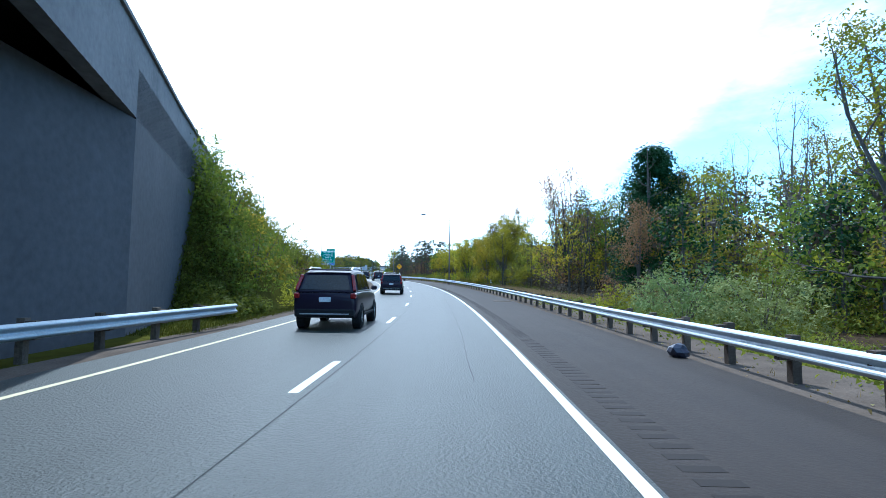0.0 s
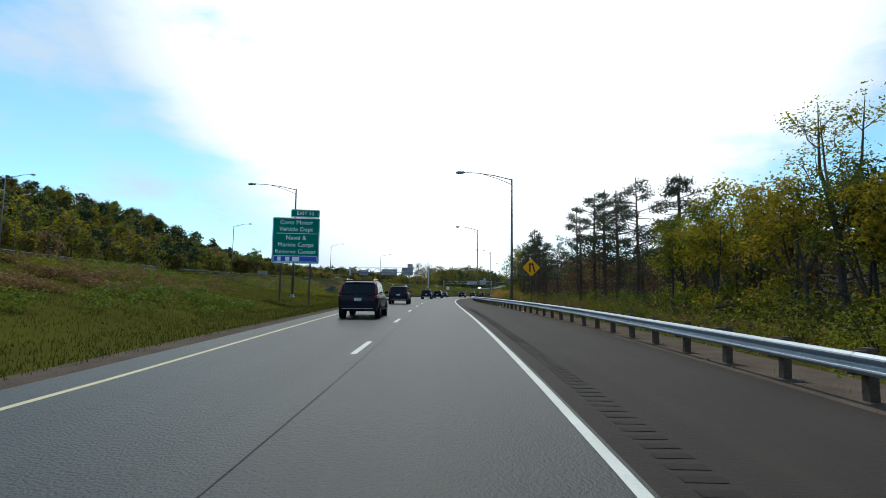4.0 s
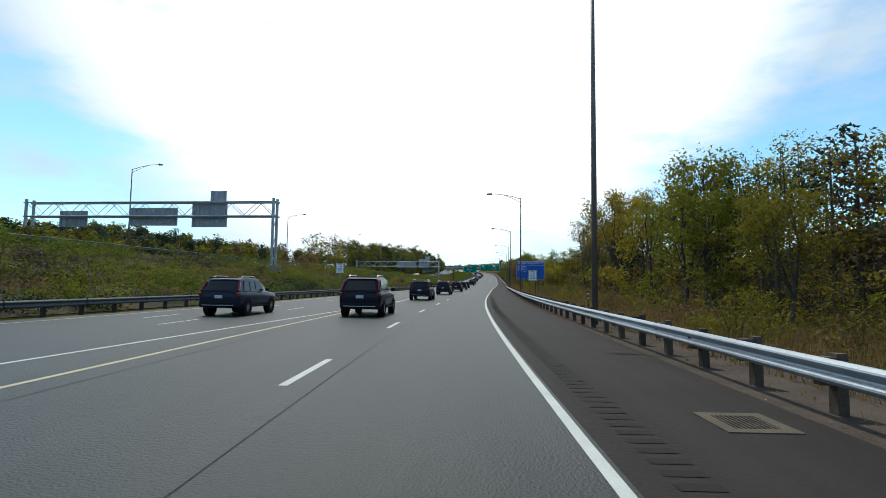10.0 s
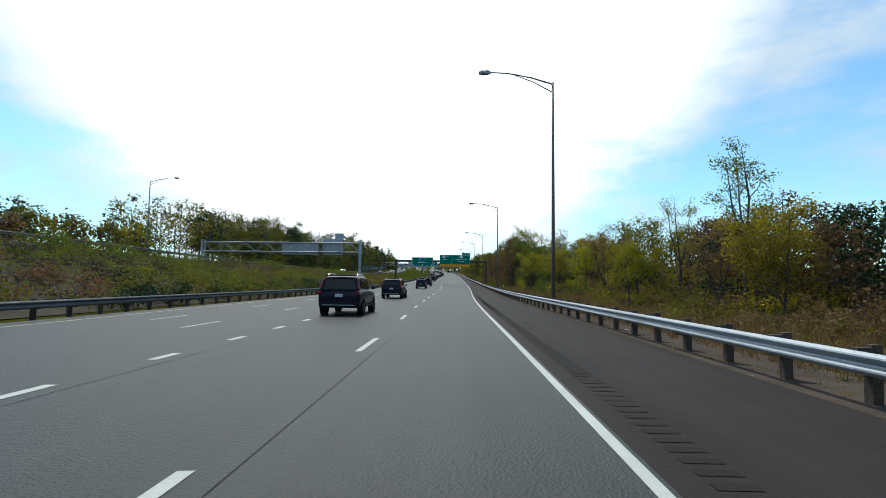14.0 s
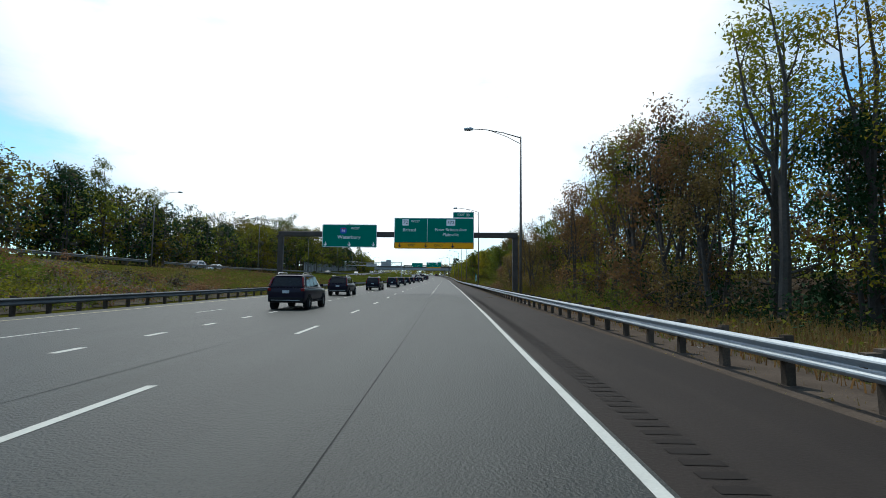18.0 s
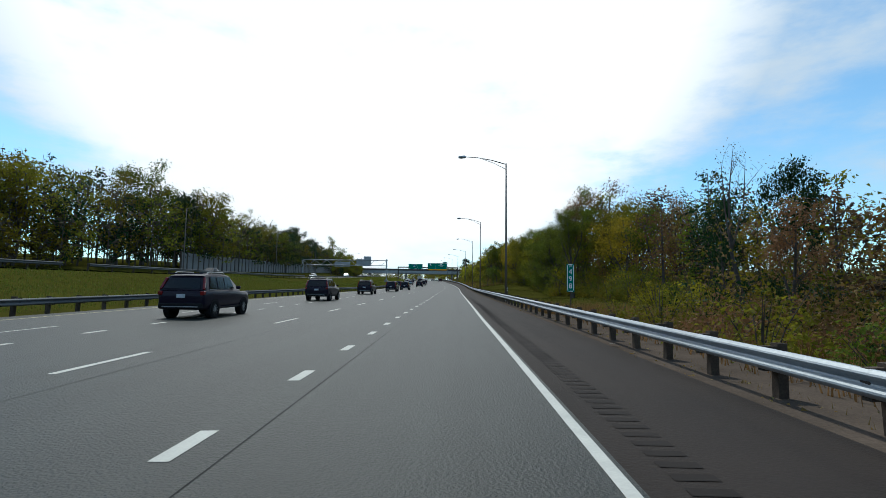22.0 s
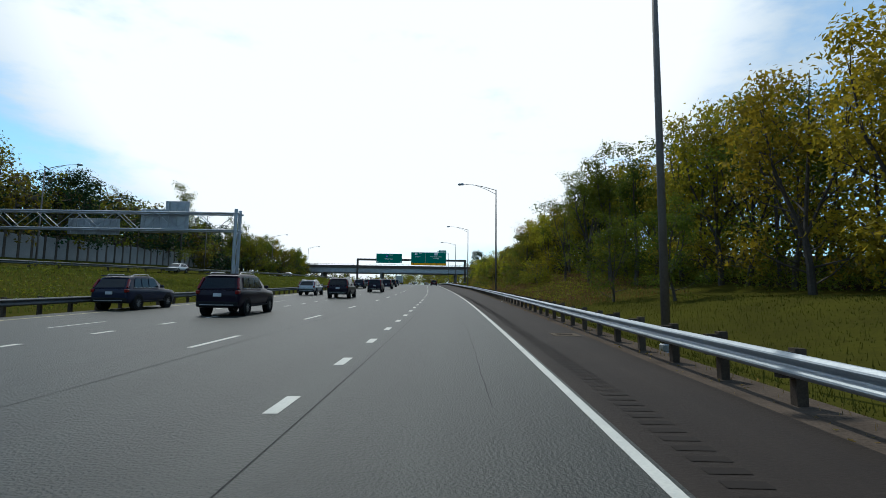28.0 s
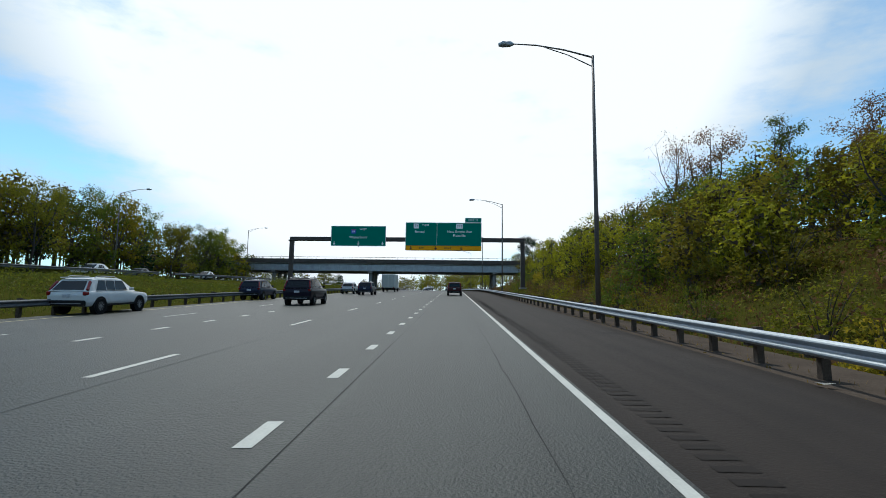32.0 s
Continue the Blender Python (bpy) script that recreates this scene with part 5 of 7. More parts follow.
def room(s, d):
    """The height up to which a tree may grow at a place."""
    g = float(ground_h(s, d))
    if d > 0:
        far, top = (d + 1.6) / (float(right_rail(s)) + 12.6), float(crest_right(s))
    else:
        far, top = (d + 1.6) / (float(upper_d(s)) - 18.4), float(crest_left(s))
    return max(1.6 + (top - 1.6) * min(max(far, 0.4), 2.1 if 0 < s < 120 else 1.75 if s > 785 else 1.45) - g, 1.8 if d > -85 else 5.5)


def plant(proto, s, d, scale=1.0, wide=1.0):
    """Stands a copy (the prototype itself the first time) on the ground."""
    h = float(ground_h(s, d)) - 0.08
    m = spot(s, d, h, prng.uniform(0, 360)) @ Matrix.Diagonal((scale * wide, scale * wide, scale, 1))
    if proto.name in first:
        o = copy_thing(proto, m)
        o.matrix_basis = m
        return o
    first.add(proto.name)
    proto.matrix_basis = m
    return proto


def fit_plant(proto, s, d, scale, wide=1.0):
    """Plants a tree at the height that the woods have there; shrubs as they come."""
    if proto.name in TALL:
        grown = min(max(room(s, d) / TALL[proto.name] * prng.uniform(0.8, 1.04), 0.35), 2.2)
        wide, scale = wide * min(max((scale / grown) ** 0.35, 0.85), 1.35), grown
    return plant(proto, s, d, scale, wide)


def belt(s0, s1, d0, d1, n, protos, lo=0.8, hi=1.15, wide=1.0):
    """n plants spread unevenly over a belt; d0 and d1 count from the right rail."""
    for i in range(n):
        s = s0 + (s1 - s0) * (i + prng.uniform(0.05, 0.95)) / n
        d = float(right_rail(s)) + prng.uniform(d0, d1)
        fit_plant(prng.choice(protos), s, d, prng.uniform(lo, hi), wide)


def left_belt(s0, s1, f, d0, d1, n, protos, lo=0.8, hi=1.15):
    for i in range(n):
        s = s0 + (s1 - s0) * (i + prng.uniform(0.05, 0.95)) / n
        fit_plant(prng.choice(protos), s, float(f(s)) - prng.uniform(d0, d1), prng.uniform(lo, hi))


WOOD = {}


def grow(s, d, leaf, height):
    WOOD.setdefault(leaf.name, (leaf, []))[1].append((s, d, height))


def wood_belt(s0, s1, f, d0, d1, n, leaves, lo, hi):
    """Background trees, past counting, between two offsets from f."""
    for i in range(n):
        s = s0 + (s1 - s0) * (i + prng.uniform(0, 1)) / n
        d = float(f(s)) + prng.uniform(d0, d1)
        grow(s, d, prng.choice(leaves), min(room(s, d) * prng.uniform(0.72, 1.0), prng.uniform(lo, hi) * 1.3))


def back(s0, s1, d0, d1, n, leaves, lo=9.0, hi=13.0):
    wood_belt(s0, s1, right_rail, d0, min(d1, 32), int(n * 0.75), leaves, lo, hi)


def far_side(s0, s1, d0, d1, n, leaves, lo=9.0, hi=13.0):
    wood_belt(s0, s1, upper_d, -d1, -d0, n, leaves, lo, hi)


def raise_woods():
    """The joined background woods: crowns of several lobes by leaf colour, brown leaves for their inner shade, and
    their trunks.
    """
    tv, tf, twigs = [], [], {0: [], 1: [], 2: []}
    for k, (leaf, spots) in enumerate(WOOD.values()):
        rs = np.random.RandomState(100 + k)
        tiers = {0: [], 1: [], 2: []}
        for s, d, h in spots:
            x, y, z = (float(v) for v in place(s, d, float(ground_h(s, d))))
            w = h * rs.uniform(0.27, 0.38)
            side = abs(d + 1.5)
            tier = 0 if side < 27 else 1 if side < 46 else 2
            lobes = (8, 8, 6)[tier]
            per = (9, 7, 6)[tier]
            for i in range(lobes):
                up = 0.2 + 0.66 * (i + rs.uniform(0.2, 0.8)) / lobes
                a, r = i * 2.4 + rs.uniform(-0.5, 0.5), w * 0.62 * math.sqrt(max(1 - ((up - 0.48) / 0.55) ** 2, 0.08)) * rs.uniform(0.6, 1.1)
                if i == lobes - 1:
                    r = w * 0.1
                c = np.array([x + r * math.cos(a), y + r * math.sin(a), z + up * h])
                big = w * rs.uniform(0.4, 0.58) * (0.8 if i == lobes - 1 else 1)
                u = unit(rs.normal(0, 1, (per, 3)) + np.array([0, 0, 0.35]))
                tiers[tier].append(c + u * big * rs.uniform(0.75, 1.0, (per, 1)) * np.array([1, 1, 0.8]))
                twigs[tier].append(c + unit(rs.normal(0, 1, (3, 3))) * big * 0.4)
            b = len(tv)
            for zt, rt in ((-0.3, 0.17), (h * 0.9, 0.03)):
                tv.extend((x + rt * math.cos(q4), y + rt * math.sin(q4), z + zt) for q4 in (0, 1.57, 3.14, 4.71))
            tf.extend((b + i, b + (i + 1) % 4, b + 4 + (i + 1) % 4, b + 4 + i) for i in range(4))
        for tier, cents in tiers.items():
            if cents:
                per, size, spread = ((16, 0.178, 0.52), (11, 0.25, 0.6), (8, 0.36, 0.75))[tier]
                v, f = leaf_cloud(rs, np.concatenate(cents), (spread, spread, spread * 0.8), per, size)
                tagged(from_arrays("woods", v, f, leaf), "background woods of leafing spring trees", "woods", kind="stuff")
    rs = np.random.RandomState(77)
    # leaves within the lobes that darken the crown interiors by colour
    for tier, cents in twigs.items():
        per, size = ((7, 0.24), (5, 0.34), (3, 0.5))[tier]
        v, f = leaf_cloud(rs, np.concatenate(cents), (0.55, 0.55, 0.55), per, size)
        tagged(from_arrays("woods_twigs", v, f, L_SHADE_FILL), "brown fill leaves standing for the shade inside the background woods", "woods", kind="stuff")
    tagged(from_arrays("woods_trunks", tv, tf, M_BARK), "bare trunks inside the background woods", "woods", kind="stuff")


# the right-hand woods, stretch by stretch
plant(D1, 75.8, 36.7, 2.15, 1.12), plant(B2, 36, 13, 0.9), plant(SP, 27, 11.5, 1.15), plant(SP, 23, 13, 1.1), plant(SP, 32, 12, 0.9), plant(SY, 33, 10, 0.9)
plant(O2, 18.5, 15, 1.0), plant(B1, 16, 14, 1.05), plant(O2, 22, 18, 1.1), plant(G2, 14, 17, 1.1)
back(-20, 44, 11, 40, 34, (L_GREEN, L_OLIVE, L_DARK), 9, 13)
for proto, s_, d_, top in ((B1, 91, 29.5, 22), (B2, 95, 31, 23), (B1, 88, 30.5, 19.5), (O2, 98, 30, 19), (B2, 118, 30, 18.5), (O2, 121, 31, 18)):
    plant(proto, s_, d_, (top - float(ground_h(s_, d_))) / TALL[proto.name], 0.8)
belt(50, 116, 34, 42, 22, (O1, B1, Y2, B1, O2), 0.9, 1.1)
belt(78, 128, 7, 11, 15, (O1, Y1, G1, Y1, O1), 0.8, 1.1)
wood_belt(40, 125, right_rail, 40, 54, 80, (L_OLIVE, L_BROWN, L_DARK, L_GREEN), 14, 19)
wood_belt(84, 128, right_rail, 26, 44, 34, (L_OLIVE, L_DARK, L_GREEN, L_BROWN), 17, 21)
back(84, 130, 11.5, 40, 30, (L_OLIVE, L_GREEN, L_YELLOW, L_YELLOW), 9, 13)
belt(90, 128, 5, 7, 8, (SG, SO, SB), 0.7, 1.1)
belt(124, 146, 9, 14, 9, (Y2, G2, Y1), 0.75, 1.0)
belt(172, 196, 8, 15, 8, (P1, P2, P1, P1), 0.85, 1.05)
belt(147, 168, 9, 16, 10, (P1, P2, P2), 0.9, 1.05)
belt(134, 146, 11, 16, 5, (B1, G2, B1), 0.6, 0.8)
plant(Y1, 139, 18, 0.95), plant(Y2, 129, 16, 0.82, 1.25)
back(128, 205, 13, 45, 30, (L_OLIVE, L_BROWN, L_GREEN, L_BROWN), 4.5, 7.5)
belt(135, 205, 4.5, 8, 16, (SG, SO, SY, SB), 0.6, 1.0)
plant(G1, 237.5, 11.0, 0.5, 1.1), plant(Y1, 241.5, 12.0, 0.44), plant(G1, 245, 11.5, 0.4, 1.1), plant(O2, 246, 14.5, 1.15), plant(Y2, 250, 15, 1.1), plant(O2, 240, 15.5, 1.15), plant(P1, 235, 15, 0.9)
plant(P1, 212, 15.5, 1.12), plant(P1, 215, 17, 1.05), plant(P1, 219, 16, 1.1), plant(P2, 226, 17, 0.9), plant(P1, 224, 19, 1.0)
back(205, 262, 12, 40, 34, (L_OLIVE, L_DARK, L_BROWN, L_GREEN), 7, 10)
belt(226, 264, 8, 13, 8, (Y2, B1, O2, G2), 0.85, 1.05)
belt(212, 270, 5, 9, 14, (SG, SO, SY), 0.7, 1.2)
plant(Y2, 266, 13, 1.1), plant(O2, 257, 13.5, 1.15), plant(B1, 261, 11, 1.1), plant(P2, 270, 14, 0.95), plant(P2, 275, 15, 0.9)
belt(270, 322, 9, 14, 12, (O2, Y2, B1, O1, Y1), 0.75, 1.0)
back(262, 345, 13, 45, 44, (L_OLIVE, L_DARK, L_GREEN, L_BROWN), 7, 10)
belt(262, 345, 4.5, 9, 18, (SO, SO, SB, SB), 0.6, 1.0)
belt(325, 352, 12, 18, 5, (O2, G2, B1), 0.85, 1.1)
belt(322, 340, 10, 14, 4, (B1, B2), 0.8, 1.0)
plant(Y1, 366, 17, 0.98), plant(O2, 386, 15.5, 0.85), plant(Y2, 393, 15, 0.66), plant(O2, 353, 17, 1.08), plant(G2, 350, 18, 1.15), plant(B1, 356, 18.5, 1.0)
back(345, 432, 15, 45, 64, (L_YELLOW, L_OLIVE, L_BROWN, L_OLIVE), 6, 9)
belt(376, 432, 7, 12, 11, (Y1, O1, B1, B2), 0.6, 0.9)
belt(345, 440, 6, 12, 20, (SO, SB, SG, SB), 0.6, 1.0)
belt(425, 470, 8, 14, 8, (Y1, B1, O2, G1, B2), 0.7, 0.9)
back(425, 480, 13, 45, 30, (L_OLIVE, L_BROWN, L_DARK, L_YELLOW), 7, 11)
wood_belt(428, 482, right_rail, 15, 30, 30, (L_OLIVE, L_BROWN, L_DARK), 3.2, 4.4)
belt(476, 566, 4.5, 8, 20, (B2, SB, B1, B2), 0.6, 0.9)
belt(478, 566, 7.5, 12, 16, (O2, B2, B1, Y2, G2, O2), 0.85, 1.1)
back(478, 570, 13, 40, 40, (L_OLIVE, L_DARK, L_BROWN, L_GREEN), 9, 13)
back(448, 515, 13, 28, 20, (L_GREEN, L_OLIVE, L_BROWN, L_YELLOW), 9, 13)
back(262, 320, 11, 24, 18, (L_DARK, L_BROWN, L_OLIVE), 7, 10)
belt(482, 510, 8, 11, 6, (D2, O2, B1, O2), 0.9, 1.1)
plant(O2, 474.5, 12, 1.15), plant(O2, 477.5, 13.5, 1.1), plant(Y2, 473, 14.5, 1.1), plant(B1, 480, 12.5, 1.0), plant(D2, 473.5, 14.5, 0.9, 0.75), plant(O2, 483, 13, 0.95)
back(6, 40, 13, 28, 34, (L_GREEN, L_OLIVE, L_GREEN), 6, 10)
back(345, 402, 14, 26, 26, (L_OLIVE, L_BROWN, L_DARK), 6, 9)
back(690, 745, 19, 28, 26, (L_YELLOW, L_OLIVE, L_GREEN), 13, 16)
back(508, 562, 9, 19, 34, (L_DARK, L_OLIVE, L_BROWN, L_OLIVE), 9, 12)
belt(480, 575, 3, 5, 22, (SO, SB, SO, SG), 0.6, 1.0)
belt(572, 602, 11, 15, 10, (SG, SO, SY), 0.9, 1.5)
plant(D2, 569.7, 13.5, 0.72, 0.6), plant(D2, 578, 15, 0.72, 0.55), plant(B1, 574.5, 14, 0.85)
back(560, 602, 14, 40, 30, (L_OLIVE, L_BROWN, L_GREEN, L_DARK), 9, 12)
plant(B1, 608, 25, 1.1), plant(O2, 618, 25, 0.9), plant(D2, 604, 28, 0.9), plant(B1, 612, 27, 1.0)
belt(598, 645, 14, 18, 12, (SG, SO, SY), 0.9, 1.5)
belt(600, 660, 17, 22, 12, (O1, Y1, B2, G1), 0.95, 1.25)
back(600, 705, 21, 48, 60, (L_OLIVE, L_YELLOW, L_DARK, L_BROWN), 12, 16)
plant(G3, 625, 17.0, 0.92), plant(G1, 664, 19.5, 1.0), plant(Y1, 634, 21, 1.2), plant(G1, 653, 18, 0.9), plant(G3, 641, 17.5, 0.78), plant(G3, 648, 20, 0.85), plant(D2, 653, 21, 1.1), plant(O2, 634, 21, 0.95)
belt(650, 702, 15, 20, 11, (G1, O1, Y1), 1.0, 1.25)
belt(690, 762, 15, 20, 18, (O1, Y1, G1, Y1), 1.0, 1.25)
back(700, 772, 19, 45, 44, (L_YELLOW, L_OLIVE, L_YELLOW, L_GREEN), 13, 17)
plant(G3, 741, 15, 0.88), plant(D2, 748, 19, 1.25), plant(G2, 737, 16, 1.2), plant(G2, 733, 17, 1.15), plant(Y1, 757, 17, 1.15), plant(G1, 761, 18, 1.2), plant(Y1, 766, 16, 1.1), plant(O1, 770, 18, 1.15), plant(Y1, 776, 17, 1.1), plant(B1, 750, 14.5, 1.0), plant(G1, 722, 11, 0.62), plant(G1, 715, 12.5, 0.6)
belt(752, 900, 8, 13, 34, (SY, SG, SO, SB), 1.0, 1.7)
belt(752, 900, 3.5, 8, 30, (SO, SG, SB, SY), 0.7, 1.1)
back(762, 792, 11, 24, 34, (L_OLIVE, L_YELLOW, L_GREEN, L_OLIVE), 11, 14)
back(792, 856, 8, 24, 64, (L_YELLOW, L_OLIVE, L_GREEN, L_YELLOW), 5.5, 8.5)
belt(780, 812, 12, 19, 9, (O1, B1, B2, Y1), 0.75, 1.0)
back(806, 905, 9, 40, 60, (L_YELLOW, L_YELLOW, L_GREEN, L_OLIVE), 4.5, 7)
for proto, s_, d_, top in ((B1, 830, 23.5, 19.5), (B2, 826, 25, 18.5), (G2, 821, 30, 18.5), (B1, 816, 27, 17), (B2, 806, 26, 14.5), (D2, 925, 21, 17), (B1, 832, 26, 18)):
    plant(proto, s_, d_, (top - float(ground_h(s_, d_))) / TALL[proto.name])
back(770, 800, 10, 20, 22, (L_DARK, L_OLIVE, L_GREEN), 11, 15)
belt(770, 795, 9, 13, 8, (O1, Y1, G1, O2), 0.9, 1.1)
wood_belt(940, 1260, lambda s: 0.0, 9, 50, 190, (L_GREEN, L_OLIVE, L_YELLOW, L_OLIVE), 10, 15)

# the far side: woods behind the opposite carriageway
far_side(60, 330, 20, 75, 260, (L_OLIVE, L_GREEN, L_YELLOW, L_DARK), 7, 11)
far_side(120, 430, 30, 88, 420, (L_GREEN, L_OLIVE, L_DARK, L_OLIVE, L_DARK), 5.5, 9)
far_side(150, 330, 17, 32, 90, (L_OLIVE, L_DARK, L_GREEN, L_BROWN), 3.5, 6)
far_side(466, 735, 17, 27, 120, (L_GREEN, L_OLIVE, L_DARK, L_GREEN), 14, 18)
far_side(175, 250, 35, 75, 50, (L_GREEN, L_OLIVE, L_DARK), 13, 18)
far_side(200, 420, 17, 24, 34, (L_OLIVE, L_GREEN, L_YELLOW, L_BROWN), 3.5, 6)
far_side(330, 445, 25, 60, 60, (L_PINE, L_DARK, L_OLIVE, L_PINE), 9, 13)
far_side(425, 500, 18, 45, 40, (L_GREEN, L_YELLOW, L_OLIVE), 11, 16)
left_belt(500, 780, upper_d, 20, 25, 24, (G2, O1, D2, G1, O2), 1.3, 1.6)
far_side(490, 790, 20, 50, 230, (L_GREEN, L_OLIVE, L_DARK, L_OLIVE), 15, 20)
far_side(485, 640, 17, 28, 60, (L_DARK, L_OLIVE, L_DARK), 4, 8)
far_side(640, 822, 20, 30, 60, (L_DARK, L_DARK, L_OLIVE), 6, 10)
far_side(745, 850, 19.5, 26, 40, (L_GREEN, L_DARK, L_OLIVE), 11, 14)
far_side(785, 822, 21, 45, 34, (L_GREEN, L_OLIVE, L_DARK), 12, 16)
far_side(822, 905, 15, 45, 60, (L_GREEN, L_OLIVE, L_YELLOW), 9, 13)
far_side(800, 905, 14.8, 20, 44, (L_DARK, L_OLIVE, L_GREEN), 3, 5)
left_belt(822, 900, upper_d, 14.6, 18, 14, (G1, Y1, O1, G1), 0.75, 1.0)
plant(G2, 790, -56, 1.45)
for proto, s_, d_, top in ((G2, 249, -64, 14), (G1, 246, -62.5, 12), (D2, 252, -66, 13.5)):
    plant(proto, s_, d_, (top - float(ground_h(s_, d_))) / TALL[proto.name], 1.3)
far_side(925, 1300, 4, 60, 70, (L_GREEN, L_OLIVE, L_DARK), 7, 11)
wood_belt(1250, 1500, lambda s: 0.0, -260, 200, 130, (L_DARK, L_OLIVE, L_GREEN), 9, 14)
left_belt(60, 120, lambda s: main_r(s) + 3.0, 0, 4, 5, (B1, G1), 0.45, 0.6)
raise_woods()
# shrubs on the near bank by the bridge
left_belt(23, 78, lambda s: yellow_d(s) - tab(s, [22, 28, 38], [4.0, 4.6, 8.0]), 0, 6, 34, (SG, SG, SG, SO), 0.8, 1.3)
left_belt(24, 100, lambda s: main_r(s) + 8.5, 0, 7, 30, (SG, SY, SO, SB), 0.8, 1.3)


# ---- ground cover, past counting
def cover(name, label, leaf, n, seed, pick, height, width, per, size):
    """Low plants over an area, joined."""
    rs = np.random.RandomState(seed)
    s, d = pick(rs, n)
    h = ground_h(s, d)
    x, y, z = place(s, d, h)
    k = np.repeat(np.arange(n), per)
    hh = height * (0.3 + 1.15 * rs.uniform(0, 1, n) ** 2)
    c = np.stack([x[k] + rs.normal(0, width, n * per), y[k] + rs.normal(0, width, n * per), z[k] + hh[k] * rs.uniform(0.05, 1.0, n * per)], 1)
    v, f = leaf_cloud(rs, c, (0.03, 0.03, 0.03), 1, size, 0.9)
    ob = from_arrays(name, v, f, leaf)
    return tagged(ob, label, "undergrowth", kind="stuff")


def thicket(name, label, leaf, n, seed, pick, height, width, size, lobes=4, per=30):
    """Rounded bushes of several lobes, joined, standing in drifts."""
    rs = np.random.RandomState(seed)
    s, d = pick(rs, n * 3)
    drift = np.sin(s * 0.17 + seed) + np.sin(s * 0.061 + d * 0.43 + seed * 2.1) + rs.normal(0, 0.5, n * 3)
    keep = np.argsort(-drift)[:n]
    s, d = s[keep], d[keep]
    x, y, z = place(s, d, ground_h(s, d))
    k = np.repeat(np.arange(n), lobes)
    w = (width * rs.uniform(0.5, 1.35, n))[k]
    hh = (height * rs.uniform(0.45, 1.3, n))[k]
    c = np.stack([x[k] + rs.normal(0, 0.55, n * lobes) * w, y[k] + rs.normal(0, 0.55, n * lobes) * w, z[k] + hh * rs.uniform(0.25, 0.75, n * lobes)], 1)
    v, f = leaf_cloud(rs, c, (width * 0.42, width * 0.42, height * 0.26), per, size, 0.45)
    return tagged(from_arrays(name, v, f, leaf), label, "undergrowth", kind="stuff")


def blades(name, label, leaf, n, seed, pick, height, width):
    """Upright grass blades, two to a tuft, joined."""
    rs = np.random.RandomState(seed)
    s, d = pick(rs, n)
    h = ground_h(s, d) - 0.03
    x, y, z = place(s, d, h)
    base = np.stack([x, y, z], 1)
    hh = (height * rs.uniform(0.45, 1.25, n))[:, None]
    a = rs.uniform(0, math.tau, n)
    side = np.stack([np.cos(a), np.sin(a), 0 * a], 1) * width
    tip = base + np.stack([rs.normal(0, 0.22, n), rs.normal(0, 0.22, n), np.ones(n)], 1) * hh
    v = np.stack([base - side, base + side, tip], 1).reshape(-1, 3)
    f = np.arange(n * 3).reshape(-1, 3).tolist()
    ob = from_arrays(name, v, f, leaf)
    return tagged(ob, label, "grass", kind="stuff")


def span(s0, s1, f, d0, d1, power=1.0):
    def pick(rs, n):
        s = rs.uniform(s0, s1, n)
        return s, np.asarray(f(s)) + d0 + (d1 - d0) * rs.uniform(0, 1, n) ** power
    return pick


def bank_pick(s0, s1):
    def pick(rs, n):
        s = rs.uniform(s0, s1, n)
        q = rs.uniform(0.03, 0.97, n)
        a, b = left_rail(s) - 1.0, upper_d(s) + 1.0
        return s, a + (b - a) * q
    return pick


thicket("roadside_thicket", "green and olive weeds in front of the reeds", L_OLIVE, 90, 81, span(186, 224, right_rail, 2.6, 6.0), 0.9, 0.7, 0.09, 4, 34)
thicket("roadside_thicket", "leafy green bushes beside the reeds", L_GREEN, 60, 82, span(220, 236, right_rail, 4.0, 9.0), 1.9, 0.9, 0.10, 5, 40)
thicket("roadside_thicket", "rusty brambles below the trees", L_BROWN, 240, 83, span(236, 470, right_rail, 4.5, 12.0), 1.1, 0.8, 0.10)
thicket("bank_thicket", "green shrubs on the grassy bank", L_GREEN, 110, 84, span(84, 140, main_r, 3.5, 14.0), 0.9, 0.9, 0.10)
thicket("bank_thicket", "brown weeds on the grassy bank", L_BROWN, 90, 85, span(84, 165, main_r, 2.6, 10.0), 0.6, 0.8, 0.09)
thicket("bank_thicket", "olive shrubs along the top of the grassy bank", L_OLIVE, 80, 86, span(90, 180, main_r, 2.4, 6.0), 0.6, 0.8, 0.09)
thicket("bank_thicket", "rounded green bushes in drifts on the stony bank", L_GREEN, 620, 71, bank_pick(150, 490), 1.5, 1.0, 0.12)
thicket("bank_thicket", "rounded olive bushes in drifts on the stony bank", L_OLIVE, 420, 72, bank_pick(150, 490), 1.4, 1.0, 0.12)
# brush in the fill tone, shade put into the hollows between bushes
thicket("bank_thicket", "dark brush standing for shade in the hollows of the bank", L_SHADE_FILL, 360, 73, bank_pick(150, 500), 1.2, 1.0, 0.12)
thicket("bank_thicket", "dark green bushes at the foot of the bank", L_DARK, 200, 74, lambda rs, n: (lambda s: (s, left_rail(s) - 1.2 - rs.uniform(0, 5, n)))(rs.uniform(160, 480, n)), 1.3, 1.0, 0.11)
thicket("bank_thicket", "reddish brush in drifts on the bank", L_BROWN, 260, 75, bank_pick(205, 500), 1.1, 1.0, 0.11)
blades("roadside_grass", "green and brown grass behind the guardrail", L_GRASS, 46000, 1, span(-10, 860, right_rail, 1.8, 9.0, 1.2), 0.26, 0.016)
